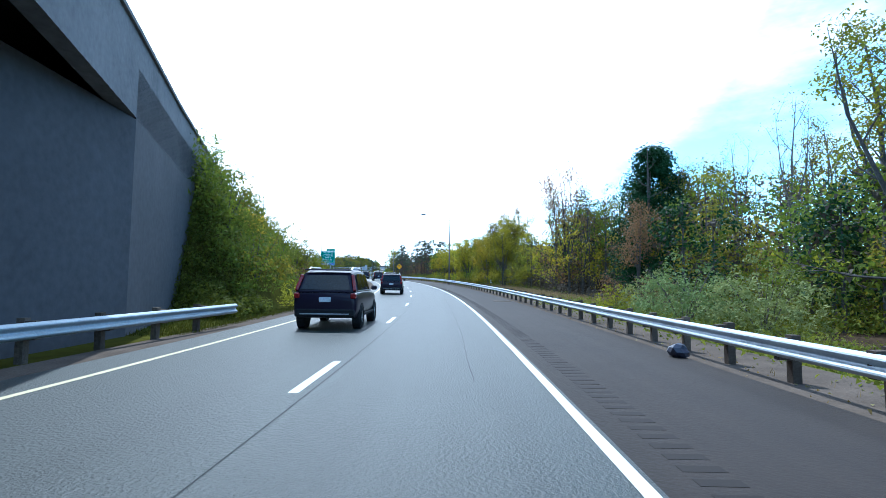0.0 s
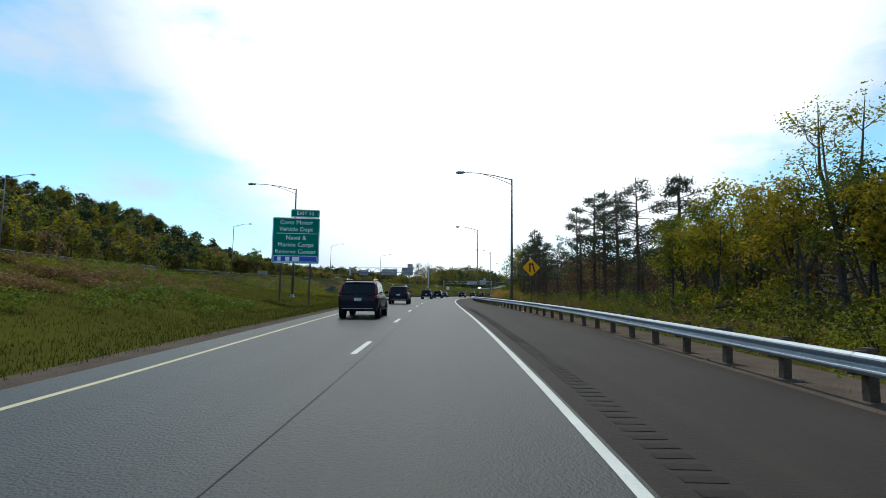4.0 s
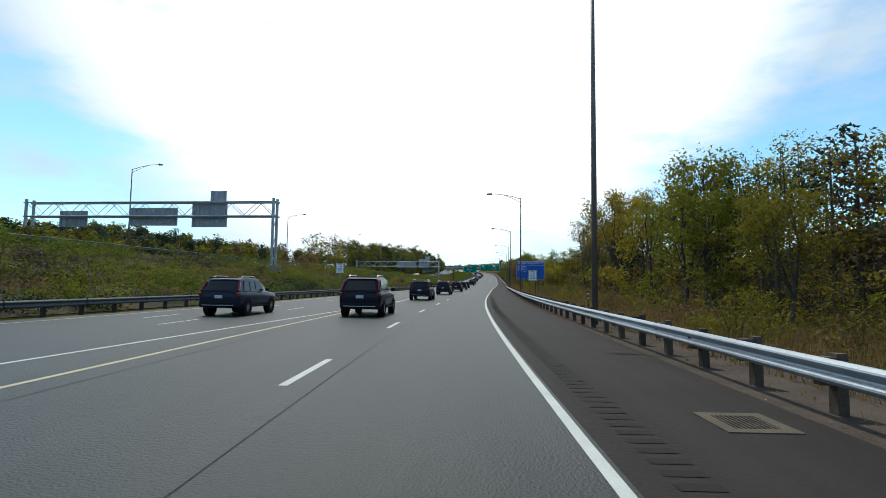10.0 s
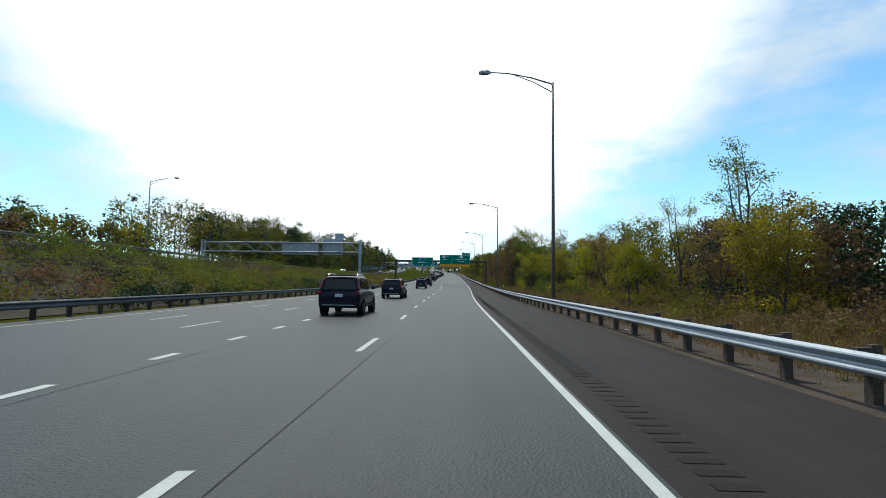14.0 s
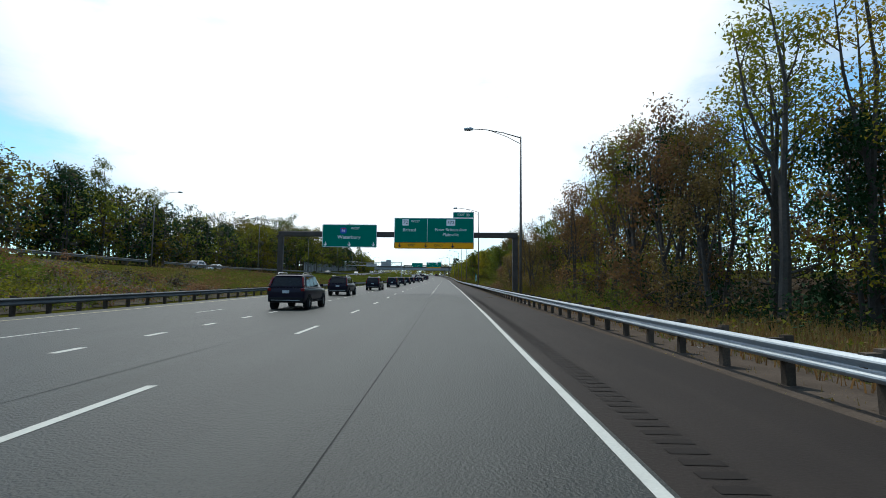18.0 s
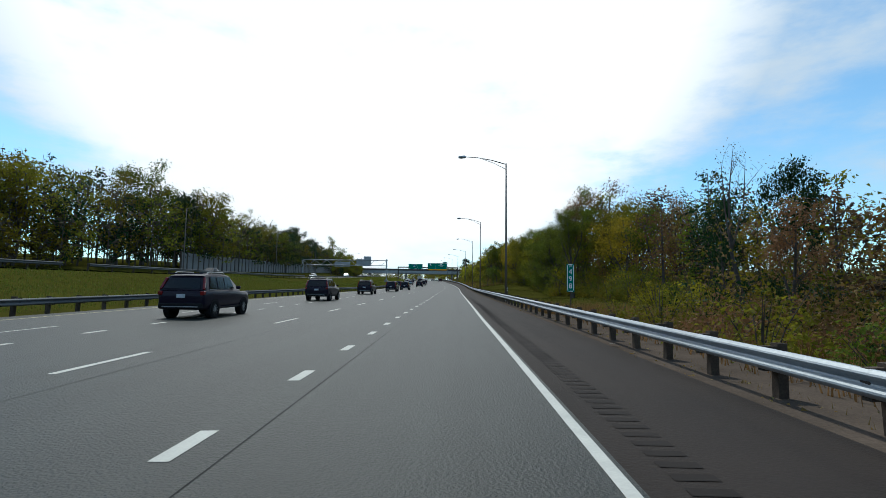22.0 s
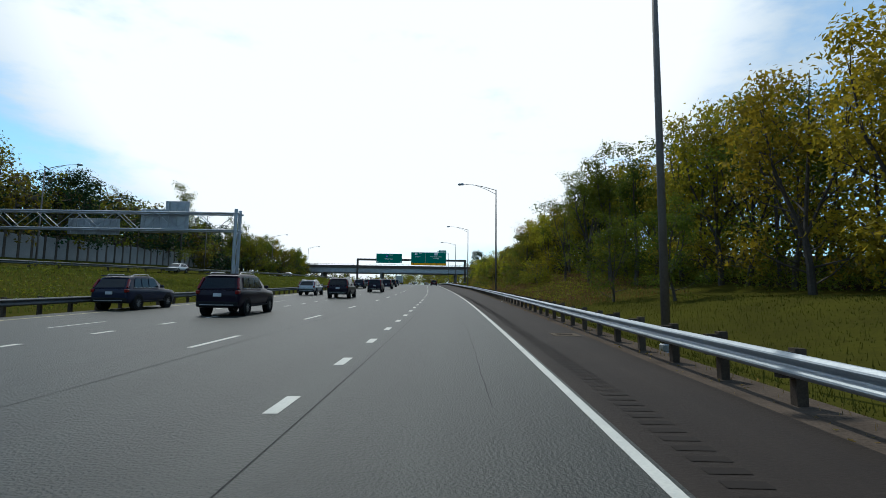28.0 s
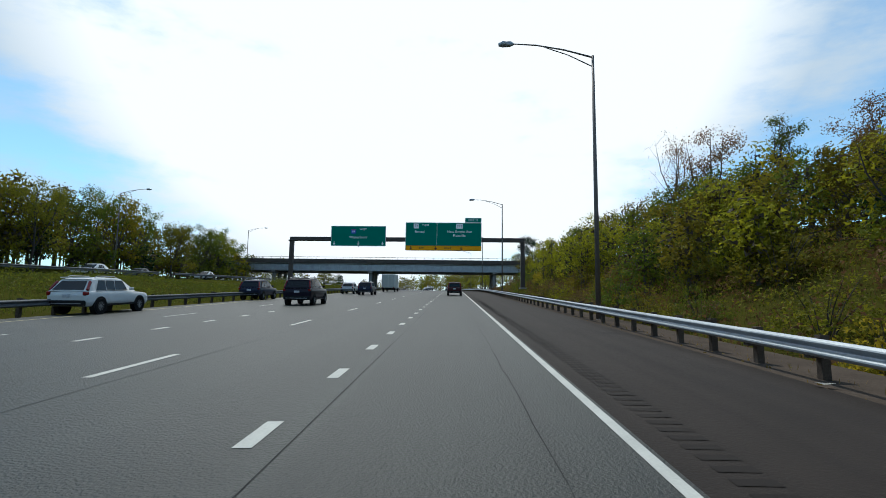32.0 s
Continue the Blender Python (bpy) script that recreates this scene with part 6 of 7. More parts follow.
blades("dry_grass", "tall dry straw-coloured grass", L_STRAW, 50000, 2, span(34, 86, right_rail, 6.0, 34.0), 0.8, 0.03)
blades("reeds", "stand of rusty tan reeds behind the guardrail", L_REED, 5200, 3, span(203, 222, right_rail, 4.6, 9.5), 2.3, 0.028)
blades("dry_grass", "dry brown grass along the verge", L_STRAW, 46000, 4, span(240, 480, right_rail, 1.2, 10.0), 0.75, 0.018)
blades("dry_grass", "dead grass tufts under the guardrail", L_STRAW, 12000, 14, span(-10, 860, right_rail, 0.3, 0.9), 0.16, 0.014)
blades("lawn", "mown green grass between rail and woods", L_GRASS, 90000, 5, span(572, 775, right_rail, 0.8, 16.0), 0.11, 0.018)
blades("median_grass", "grass of the wedge between the ramps", L_GRASS, 110000, 6, lambda rs, n: (lambda s: (s, yellow_d(s) - 1.6 - rs.uniform(0, 1, n) ** 1.5 * np.maximum(yellow_d(s) - main_r(s) - 4.2, 0.3)))(rs.uniform(14, 203, n)), 0.15, 0.018)
blades("bank_grass", "long grass on the bank", L_BANK, 80000, 7, bank_pick(470, 880), 0.30, 0.030)
cover("bank_cover", "mixed low shrubs covering the bank", L_GREEN, 800, 8, bank_pick(215, 480), 0.9, 0.55, 36, 0.11)
cover("bank_cover", "brown brambles on the bank", L_BROWN, 1500, 9, bank_pick(215, 560), 0.8, 0.5, 28, 0.11)
cover("bank_cover", "yellowish brush on the bank", L_YELLOW, 250, 10, bank_pick(240, 520), 0.8, 0.5, 28, 0.11)
cover("undergrowth", "brown and olive brambles below the trees", L_OLIVE, 1300, 11, span(78, 572, right_rail, 4.0, 16.0), 0.9, 0.6, 28, 0.11)
cover("undergrowth", "low green weeds behind the guardrail", L_GREEN, 1300, 12, span(-5, 575, right_rail, 1.2, 8.0), 0.45, 0.4, 30, 0.075)
cover("undergrowth", "reddish brambles below the trees", L_BROWN, 2500, 13, span(120, 572, right_rail, 3.5, 15.0), 1.1, 0.6, 28, 0.11)
cover("bank_cover", "green vines on the slope by the bridge", L_GREEN, 1500, 15, lambda rs, n: (lambda s: (lambda o: (s, yellow_d(s) - o - rs.uniform(0, 1, n) * np.maximum(yellow_d(s) - main_r(s) - o - 1.5, 0.3)))(tab(s, [16, 26, 38], [3.0, 3.6, 7.2])))(rs.uniform(22, 95, n)), 1.0, 0.6, 40, 0.10)
cover("undergrowth", "olive brambles on the cutting slope", L_OLIVE, 1200, 16, span(728, 905, right_rail, 2.5, 20.0), 0.9, 0.6, 28, 0.11)
cover("undergrowth", "reddish brambles on the cutting slope", L_BROWN, 900, 17, span(728, 905, right_rail, 3.0, 16.0), 1.0, 0.6, 28, 0.11)
cover("undergrowth", "leafy bushes at the foot of the woods", L_GREEN, 900, 18, span(600, 770, right_rail, 16.5, 25.0), 3.2, 0.8, 56, 0.12)
cover("undergrowth", "yellowish bushes at the foot of the woods", L_YELLOW, 600, 19, span(600, 770, right_rail, 16.5, 25.0), 2.8, 0.8, 56, 0.12)
cover("undergrowth", "leafy bushes below the woods", L_GREEN, 1300, 20, span(80, 200, right_rail, 6.0, 20.0), 1.5, 0.7, 34, 0.125)
cover("undergrowth", "olive bushes below the woods", L_OLIVE, 600, 21, span(205, 470, right_rail, 8.0, 22.0), 1.5, 0.7, 34, 0.125)
cover("undergrowth", "bare brown brush below the woods", L_BROWN, 600, 27, span(205, 470, right_rail, 8.0, 22.0), 1.6, 0.7, 34, 0.125)
cover("undergrowth", "dark bushes below the woods", L_DARK, 800, 22, span(470, 575, right_rail, 6.0, 18.0), 1.8, 0.7, 34, 0.125)
cover("bank_cover", "vines hanging by the wing wall", L_GREEN, 240, 23, lambda rs, n: (rs.uniform(22, 36, n), rs.uniform(-15.0, -11.0, n)), 1.5, 0.5, 40, 0.10)
rs = np.random.RandomState(91)
vine_s, vine_d = rs.uniform(19.6, 24.2, 420), rs.uniform(-13.4, -9.9, 420)
vine_h = ground_h(24.0 + 0 * vine_s, vine_d) * np.clip((vine_s - 20) / 4, 0, 1)
vine_v, vine_f = leaf_cloud(rs, np.stack(place(vine_s, vine_d, vine_h + rs.uniform(0.05, 0.55, 420)), 1), (0.3, 0.3, 0.22), 26, 0.085)
tagged(from_arrays("bank_cover", vine_v, vine_f, L_GREEN), "green vines at the foot of the wing wall", "undergrowth", kind="stuff")
cover("bank_cover", "dark green shrubs on the stony bank", L_GREEN, 350, 61, bank_pick(212, 490), 1.2, 0.6, 44, 0.12)
cover("bank_cover", "olive shrubs on the stony bank", L_OLIVE, 250, 62, bank_pick(212, 490), 1.1, 0.6, 44, 0.12)
cover("bank_cover", "green vines along the bank", L_GREEN, 1100, 24, bank_pick(690, 900), 0.7, 0.55, 36, 0.11)

cover("bank_cover", "dense shrubs on the far bank", L_GREEN, 700, 25, bank_pick(70, 215), 1.3, 0.7, 26, 0.15)
cover("bank_cover", "brown and olive brush on the far bank", L_OLIVE, 900, 26, bank_pick(90, 240), 1.1, 0.7, 22, 0.15)
blades("brown_weeds", "tall brown weeds behind the guardrail", L_WEED, 60000, 31, span(236, 590, right_rail, 1.1, 8.5, 1.2), 0.8, 0.02)
blades("brown_weeds", "rough brown grass on the cutting slope", L_WEED, 26000, 32, span(722, 880, right_rail, 1.2, 14.0), 0.3, 0.02)
cover("bank_cover", "rounded green bushes on the bank", L_GREEN, 250, 33, bank_pick(215, 480), 2.0, 0.8, 140, 0.10)
cover("bank_cover", "rounded olive bushes on the bank", L_OLIVE, 190, 34, bank_pick(90, 500), 1.9, 0.8, 140, 0.10)
cover("bank_cover", "reddish brown bushes on the bank", L_BROWN, 150, 35, bank_pick(215, 520), 1.3, 0.7, 130, 0.09)
cover("dead_leaves", "dead leaves and debris under the guardrail", L_STRAW, 9000, 36, span(-10, 800, right_rail, -0.3, 1.0), 0.03, 0.08, 1, 0.045)
cover("dead_leaves", "dark leaf litter under the guardrail", L_WEED, 12000, 37, span(-10, 800, right_rail, -0.25, 1.2), 0.05, 0.1, 1, 0.06)
cover("undergrowth", "green bushes below the trees by the bridge", L_GREEN, 520, 41, span(4, 40, right_rail, 11.0, 26.0), 3.2, 0.8, 60, 0.105)
cover("undergrowth", "olive bushes below the trees by the bridge", L_OLIVE, 380, 42, span(4, 40, right_rail, 12.0, 26.0), 2.8, 0.8, 60, 0.105)
cover("undergrowth", "bright green weeds behind the guardrail", L_GREEN, 900, 43, span(-4, 42, right_rail, 1.0, 10.0), 0.55, 0.35, 34, 0.075)
# brown fill closes the gaps below the trees, its colour standing for shade
cover("undergrowth", "fill brush toned as shade under the woods", L_SHADE_FILL, 420, 44, span(600, 905, right_rail, 21.0, 30.0), 3.6, 1.0, 50, 0.2)
cover("undergrowth", "fill brush toned as shade deep in the woods", L_SHADE_FILL, 1100, 45, span(4, 600, right_rail, 18.0, 30.0), 4.6, 1.1, 40, 0.24)
# low fill that darkens the gaps on the bank by colour
cover("bank_cover", "low brush standing for shade in the hollows of the bank", L_SHADE_FILL, 620, 46, bank_pick(90, 490), 0.75, 0.7, 70, 0.12)
cover("undergrowth", "leafy green bushes behind the guardrail", L_GREEN, 170, 47, span(226, 262, right_rail, 4.5, 11.0), 2.6, 0.75, 90, 0.095)
cover("undergrowth", "olive bushes behind the guardrail", L_OLIVE, 120, 48, span(226, 300, right_rail, 5.0, 12.0), 2.2, 0.75, 90, 0.095)
cover("undergrowth", "tall reddish thicket below the trees", L_BROWN, 150, 49, span(500, 572, right_rail, 5.5, 13.0), 3.6, 0.9, 100, 0.095)
cover("undergrowth", "tall olive thicket below the trees", L_OLIVE, 130, 50, span(500, 572, right_rail, 5.5, 13.0), 3.6, 0.9, 100, 0.095)


# ---- vehicles
def paint(name, base, rough=0.3, metal=0.0):
    m = mat(name, base, tuple(c * 0.85 for c in base), 2.0, 30.0, rough, metal, spec=0.12)
    m.node_tree.nodes["Principled BSDF"].inputs["Coat Weight"].default_value = 0.15
    return m


C_BLACK, C_BLUE, C_WHITE = paint("black_car_paint", (0.013, 0.009, 0.020)), paint("dark_blue_car_paint", (0.018, 0.022, 0.045)), paint("white_car_paint", (0.72, 0.72, 0.70), 0.3, 0.0)
C_SILVER, C_GREY, C_MAROON = paint("silver_car_paint", (0.42, 0.43, 0.44), 0.3, 0.6), paint("grey_car_paint", (0.10, 0.105, 0.11)), paint("maroon_car_paint", (0.06, 0.012, 0.014))
M_GLASS = mat("dark_car_glass", (0.010, 0.012, 0.014), None, 1, 8, 0.08, spec=0.3)
M_RUBBER = mat("tyre_rubber", (0.013, 0.013, 0.013), None, 5, 40, 0.9, spec=0.15)
M_RIM = mat("alloy_rim", (0.46, 0.47, 0.48), (0.34, 0.35, 0.36), 5, 40, 0.35, 0.8)
M_TAIL = mat("red_tail_lamp", (0.22, 0.008, 0.010), (0.14, 0.005, 0.006), 5, 20, 0.2)
M_HEAD = mat("clear_headlamp", (0.6, 0.62, 0.65), None, 5, 20, 0.15)
M_TRIM = mat("black_plastic_trim", (0.014, 0.014, 0.015), None, 5, 40, 0.75, spec=0.2)
M_PLATE = mat("pale_number_plate", (0.6, 0.62, 0.66), None, 5, 40, 0.5)


def loft(bm, rows):
    """Rows of points with equal counts, mirrored to both sides and skinned."""
    rings = []
    for y, pts in rows:
        rings.append([bm.verts.new((x, y, z)) for x, z in pts] + [bm.verts.new((-x, y, z)) for x, z in reversed(pts)])
    for a, b in zip(rings, rings[1:]):
        for k in range(len(a)):
            bm.faces.new((a[k], b[k], b[(k + 1) % len(a)], a[(k + 1) % len(a)]))
    bm.faces.new(rings[0][::-1]), bm.faces.new(rings[-1])
    bmesh.ops.recalc_face_normals(bm, faces=bm.faces)
    return bm


def wheel(parent, x, y, r):
    side = 1 if x > 0 else -1
    w = 0.24
    bm = bmesh.new()
    prof = [(-w / 2, r * 0.62), (-w / 2, r * 0.93), (-w / 2 + 0.04, r), (w / 2 - 0.04, r), (w / 2, r * 0.93), (w / 2, r * 0.62)]
    rings = [[bm.verts.new((px, pr * math.cos(k * math.tau / 20), pr * math.sin(k * math.tau / 20))) for px, pr in prof] for k in range(20)]
    for k in range(20):
        a, b = rings[k], rings[(k + 1) % 20]
        for i in range(5):
            bm.faces.new((a[i], a[i + 1], b[i + 1], b[i]))
    ty = part("wheel", bm, M_RUBBER, parent, "black tyre")
    ty.matrix_basis = pose(x, y, r)
    bm = bmesh.new()
    tube(bm, [(side * 0.02, 0, 0), (side * 0.06, 0, 0)], r * 0.64, 20)
    for k in range(10):
        m = Matrix.Rotation(k * math.tau / 10, 4, "X")
        box(bm, side * 0.085, 0, r * 0.33, 0.03, r * 0.075, r * 0.62, m)
    tube(bm, [(side * 0.07, 0, 0), (side * 0.11, 0, 0)], r * 0.14, 10)
    part("rim", bm, M_RIM, ty)


def soften(bm):
    """Rounds the panel edges."""
    bmesh.ops.recalc_face_normals(bm, faces=bm.faces[:])
    edges = [q for q in bm.edges if len(q.link_faces) == 2 and q.calc_face_angle() > 0.25]
    bmesh.ops.bevel(bm, geom=edges, offset=0.05, segments=2, profile=0.6, affect="EDGES", clamp_overlap=True)


def car(name, label, colour, length=4.9, width=1.96, height=1.75, tail=0.30, kind="suv", rails=True):
    """A car with its tail at y = 0 and its nose ahead. tail: how far the rear glass leans."""
    e = empty(name, Matrix(), label, "car", "vehicles on the road")
    L, W, H = length, width / 2, height
    belt_z, sill = H * (0.625 if kind == "suv" else 0.605), 0.36
    hood = belt_z * 0.95
    # lower body
    body = [(0.0, 0.88, 0.46, belt_z * 0.80), (0.06, 0.96, 0.40, belt_z * 0.97), (0.30, 0.985, sill, belt_z), (L * 0.3, 1.0, sill, belt_z), (L * 0.62, 1.0, sill, belt_z * 0.99),
            (L * 0.74, 0.99, sill, hood * 0.99), (L * 0.88, 0.97, sill, hood * 0.96), (L * 0.965, 0.92, 0.32, hood * 0.90), (L, 0.84, 0.40, hood * 0.76)]
    bm = bmesh.new()
    loft(bm, [(y, [(0.02, z0), (W * f * 0.90, z0), (W * f, z0 + (z1 - z0) * 0.3), (W * f, z0 + (z1 - z0) * 0.72), (W * f * 0.95, z1), (0.02, z1 + 0.03)]) for y, f, z0, z1 in body])
    soften(bm)
    part("body", bm, colour, e, smooth=True)
    # cabin
    if kind == "suv":
        cab = [(0.06, 0.90, belt_z, belt_z + 0.02), (tail, 0.77, belt_z, H * 0.94), (tail + 0.45, 0.775, belt_z, H * 0.985), (L * 0.38, 0.775, belt_z, H), (L * 0.50, 0.77, belt_z, H * 0.985), (L * 0.56, 0.775, belt_z, H * 0.955), (L * 0.755, 0.88, belt_z * 0.97, belt_z + 0.02)]
    else:
        cab = [(L * 0.10, 0.90, belt_z * 0.97, belt_z + 0.02), (L * 0.26, 0.76, belt_z, H * 0.97), (L * 0.36, 0.76, belt_z, H), (L * 0.48, 0.76, belt_z, H * 0.98), (L * 0.68, 0.88, belt_z * 0.97, belt_z + 0.02)]
    bm = bmesh.new()
    loft(bm, [(y, [(0.02, z0 - 0.02), (W * 0.93, z0 - 0.02), (W * 0.92, z0), (W * f, z1 - 0.05), (W * f * 0.9, z1), (0.02, z1 + 0.012)]) for y, f, z0, z1 in cab])
    soften(bm)
    part("roof", bm, colour, e, smooth=True)
    # rear glass, windscreen, side glass
    def pane(pts, nm, off):
        bm = bmesh.new()
        v = [bm.verts.new(p) for p in pts]
        f = bm.faces.new(v)
        f.normal_update()
        r = bmesh.ops.extrude_face_region(bm, geom=[f])
        bmesh.ops.translate(bm, vec=off, verts=[q for q in r["geom"] if isinstance(q, bmesh.types.BMVert)])
        bmesh.ops.recalc_face_normals(bm, faces=bm.faces)
        part(nm, bm, M_GLASS, e)
    a, b = cab[0], cab[1]
    lerp = lambda q: (a[0] + (b[0] - a[0]) * q, a[1] + (b[1] - a[1]) * q, a[3] + (b[3] - a[3]) * q)
    y0, f0, z0 = lerp(0.08)
    y1, f1, z1 = lerp(0.86)
    pane([(-W * 0.76, y0 - 0.012, z0), (W * 0.76, y0 - 0.012, z0), (W * 0.62, y1 - 0.012, z1), (-W * 0.62, y1 - 0.012, z1)], "rear_window", (0, -0.012, 0))
    a, b = cab[-1], cab[-2]
    y0, f0, z0 = lerp(0.08)
    y1, f1, z1 = lerp(0.9)
    pane([(-W * 0.84, y0 + 0.012, z0), (W * 0.84, y0 + 0.012, z0), (W * 0.72, y1 + 0.012, z1), (-W * 0.72, y1 + 0.012, z1)], "windscreen", (0, 0.012, 0))
    ya, yb = cab[1][0] + 0.18, cab[-2][0] - 0.04
    third = (yb - ya) / 3
    for sx in (-1, 1):
        for k in range(3):
            p0, p1 = ya + k * third + 0.05, ya + (k + 1) * third - 0.03
            lo, hi = belt_z + 0.05, H - 0.14
            ext = 0.28 if k == 2 else 0.0
            bk = -0.10 if k == 0 else 0.0
            pane([(sx * W * 0.925, p0 + bk, lo), (sx * W * 0.925, p1 + ext, lo), (sx * W * 0.815, p1, hi), (sx * W * 0.815, p0 + (0.12 if k == 0 else 0.0), hi)], "side_window", (sx * 0.008, 0, 0.002))
    # trim
    bm = bmesh.new()
    box(bm, 0, 0.02, 0.53, W * 1.84, 0.14, 0.24, bevel=0.04)
    bp = part("rear_bumper", bm, M_TRIM, e)
    bm = bmesh.new()
    box(bm, 0, -0.045, 0.50, W * 1.5, 0.02, 0.035, bevel=0.005)
    part("bumper_strip", bm, M_RIM, bp, "bright bumper strip")
    bm = bmesh.new()
    box(bm, 0, -0.005, belt_z * 0.80, 0.36, 0.02, 0.15, bevel=0.005)
    part("number_plate", bm, M_PLATE, e, "pale number plate with a blank bar")
    for sx in (-1, 1):
        bm = bmesh.new()
        box(bm, sx * W * 0.87, 0.09, belt_z * 0.90, 0.17, 0.24, 0.17, bevel=0.03)
        if kind == "suv":
            lean = Matrix.Translation((sx * W * 0.845, 0.05 + tail * 0.42, belt_z + (H - belt_z) * 0.38)) @ Matrix.Rotation(-math.atan2(tail * 0.9, H - belt_z), 4, "X") @ Matrix.Rotation(-sx * 0.2, 4, "Y")
            box(bm, 0, 0, 0, 0.10, 0.12, (H - belt_z) * 0.8, lean, bevel=0.02)
        part("tail_lamp", bm, M_TAIL, e, "red tail lamp")
        bm = bmesh.new()
        box(bm, sx * W * 0.72, L - 0.16, hood * 0.70, 0.30, 0.2, 0.14, bevel=0.03)
        part("headlamp", bm, M_HEAD, e)
        bm = bmesh.new()
        box(bm, sx * (W + 0.10), L * 0.62, belt_z + 0.10, 0.20, 0.12, 0.15, bevel=0.03)
        part("wing_mirror", bm, colour, e)
        if rails:
            bm = bmesh.new()
            tube(bm, [(sx * W * 0.68, tail + 0.3, H - 0.01), (sx * W * 0.68, tail + 0.45, H + 0.06), (sx * W * 0.68, L * 0.46, H + 0.06), (sx * W * 0.68, L * 0.5, H - 0.03)], 0.022, 6)
            part("roof_rail", bm, M_RIM, e, "bright metal roof rail")
            bm = bmesh.new()
            tube(bm, [(sx * (W * 0.925 + 0.012), ya - 0.08, belt_z + 0.035), (sx * (W * 0.925 + 0.012), yb + 0.25, belt_z + 0.03)], 0.014, 5)
            part("window_trim", bm, M_RIM, e, "bright strip below the side windows")
            bm = bmesh.new()
            box(bm, sx * (W - 0.01), L * 0.5, 0.42, 0.06, L * 0.5, 0.09, bevel=0.02)
            part("sill_trim", bm, M_TRIM, e)
        for y in (0.92, L - 0.92):
            wheel(e, sx * (W - 0.09), y, 0.37 if kind == "suv" else 0.33)
            bm = bmesh.new()
            tube(bm, [(sx * (W - 0.24), y, 0.39), (sx * (W + 0.005), y, 0.39)], 0.43 if kind == "suv" else 0.39, 20)
            part("wheel_arch", bm, M_TRIM, e)
    bm = bmesh.new()
    box(bm, 0, L / 2, 0.40, W * 1.6, L - 0.7, 0.10, bevel=0.02)
    part("underbody", bm, M_TRIM, e)
    if kind == "suv":
        bm = bmesh.new()
        box(bm, 0, tail + 0.02, H - 0.02, W * 1.45, 0.26, 0.05, bevel=0.02)
        part("roof_spoiler", bm, colour, e)
    return e


def on_main(s, d):
    return spot(s, d, float(main_h(s)) * (d < main_r(s)) + 0.012, pitch=slope_at(s))


suv = car("suv", "black SUV with silver roof rails driving in the lane", C_BLACK, 4.75, 2.0, 1.88, 0.42)
suv.matrix_basis = on_main(132, -5.8)
for s, d in ((15.5, -5.3), (45.5, -5.5), (75, -5.7), (104, -5.8), (158, -6.0), (207, -6.3), (232.5, -6.4), (282, -6.1), (305.9, -6.2), (330.3, -6.4), (354, -6.5), (378.5, -7.0), (403, -7.9), (455, -9.8), (479.5, -10.3), (502, -12.6), (523.5, -12.4), (545, -12.0), (568, -12.5), (589.5, -12.8), (615, -13.3), (640, -12.9), (662.5, -12.7), (705.5, -12.0), (729.5, -11.7), (753.5, -11.2), (777.5, -11.6), (807, -12.6)):
    copy_thing(suv, on_main(s, d))
blue_suv = car("suv", "dark blue SUV on the carriageway", C_BLUE, 4.6, 1.92, 1.76, 0.48)
blue_suv.matrix_basis = on_main(281, -12.3)
for s, d in ((672, -16.4), (708.5, -18.8), (757, -17.4), (780, -17.0), (816, -19.6), (839, -13.6)):
    copy_thing(blue_suv, on_main(s, d))
white_suv = car("suv", "white SUV on the carriageway", C_WHITE, 4.75, 1.92, 1.70, 0.55)
white_suv.matrix_basis = on_main(795, -19.3)
copy_thing(white_suv, on_main(769, -19.2))
silver = car("suv", "silver compact SUV on the carriageway", C_SILVER, 4.5, 1.85, 1.62, 0.55)
silver.matrix_basis = on_main(845, -17.2)
copy_thing(silver, on_main(737, -16.5))
van = car("minivan", "dark maroon minivan driving on the asphalt", C_MAROON, 4.9, 2.0, 1.86, 0.16, rails=False)
van.matrix_basis = on_main(842, -1.7)
grey = car("sedan", "grey saloon car on the carriageway", C_GREY, 4.7, 1.82, 1.44, 0.5, "sedan", False)
grey.matrix_basis = on_main(1085, -9.4)
white = car("sedan", "white saloon car on the carriageway", C_WHITE, 4.6, 1.8, 1.44, 0.5, "sedan", False)
white.matrix_basis = on_main(246, -19.0)
for i, (s, o, c) in enumerate(((60, 8, white), (118, 4, silver), (165, 6, white), (205, 9, grey), (268, 5, blue_suv), (300, 9, white), (392, 5, white), (470, 8, grey), (540, 4, silver), (556, 8, white), (640, 5, grey), (720, 8, white), (770, 5, silver), (833, 4, white), (848, 8, grey), (862, 5, white))):
    copy_thing(c, spot(s, float(upper_d(s)) - o - 0.6, float(upper_h(s)) + 0.045, 180, -slope_at(s)))
for s, d, c in ((960, -2, grey), (985, -9, white), (1010, -5.5, silver), (1040, -13, grey), (930, -9.2, white)):
    copy_thing(c, on_main(s, d))


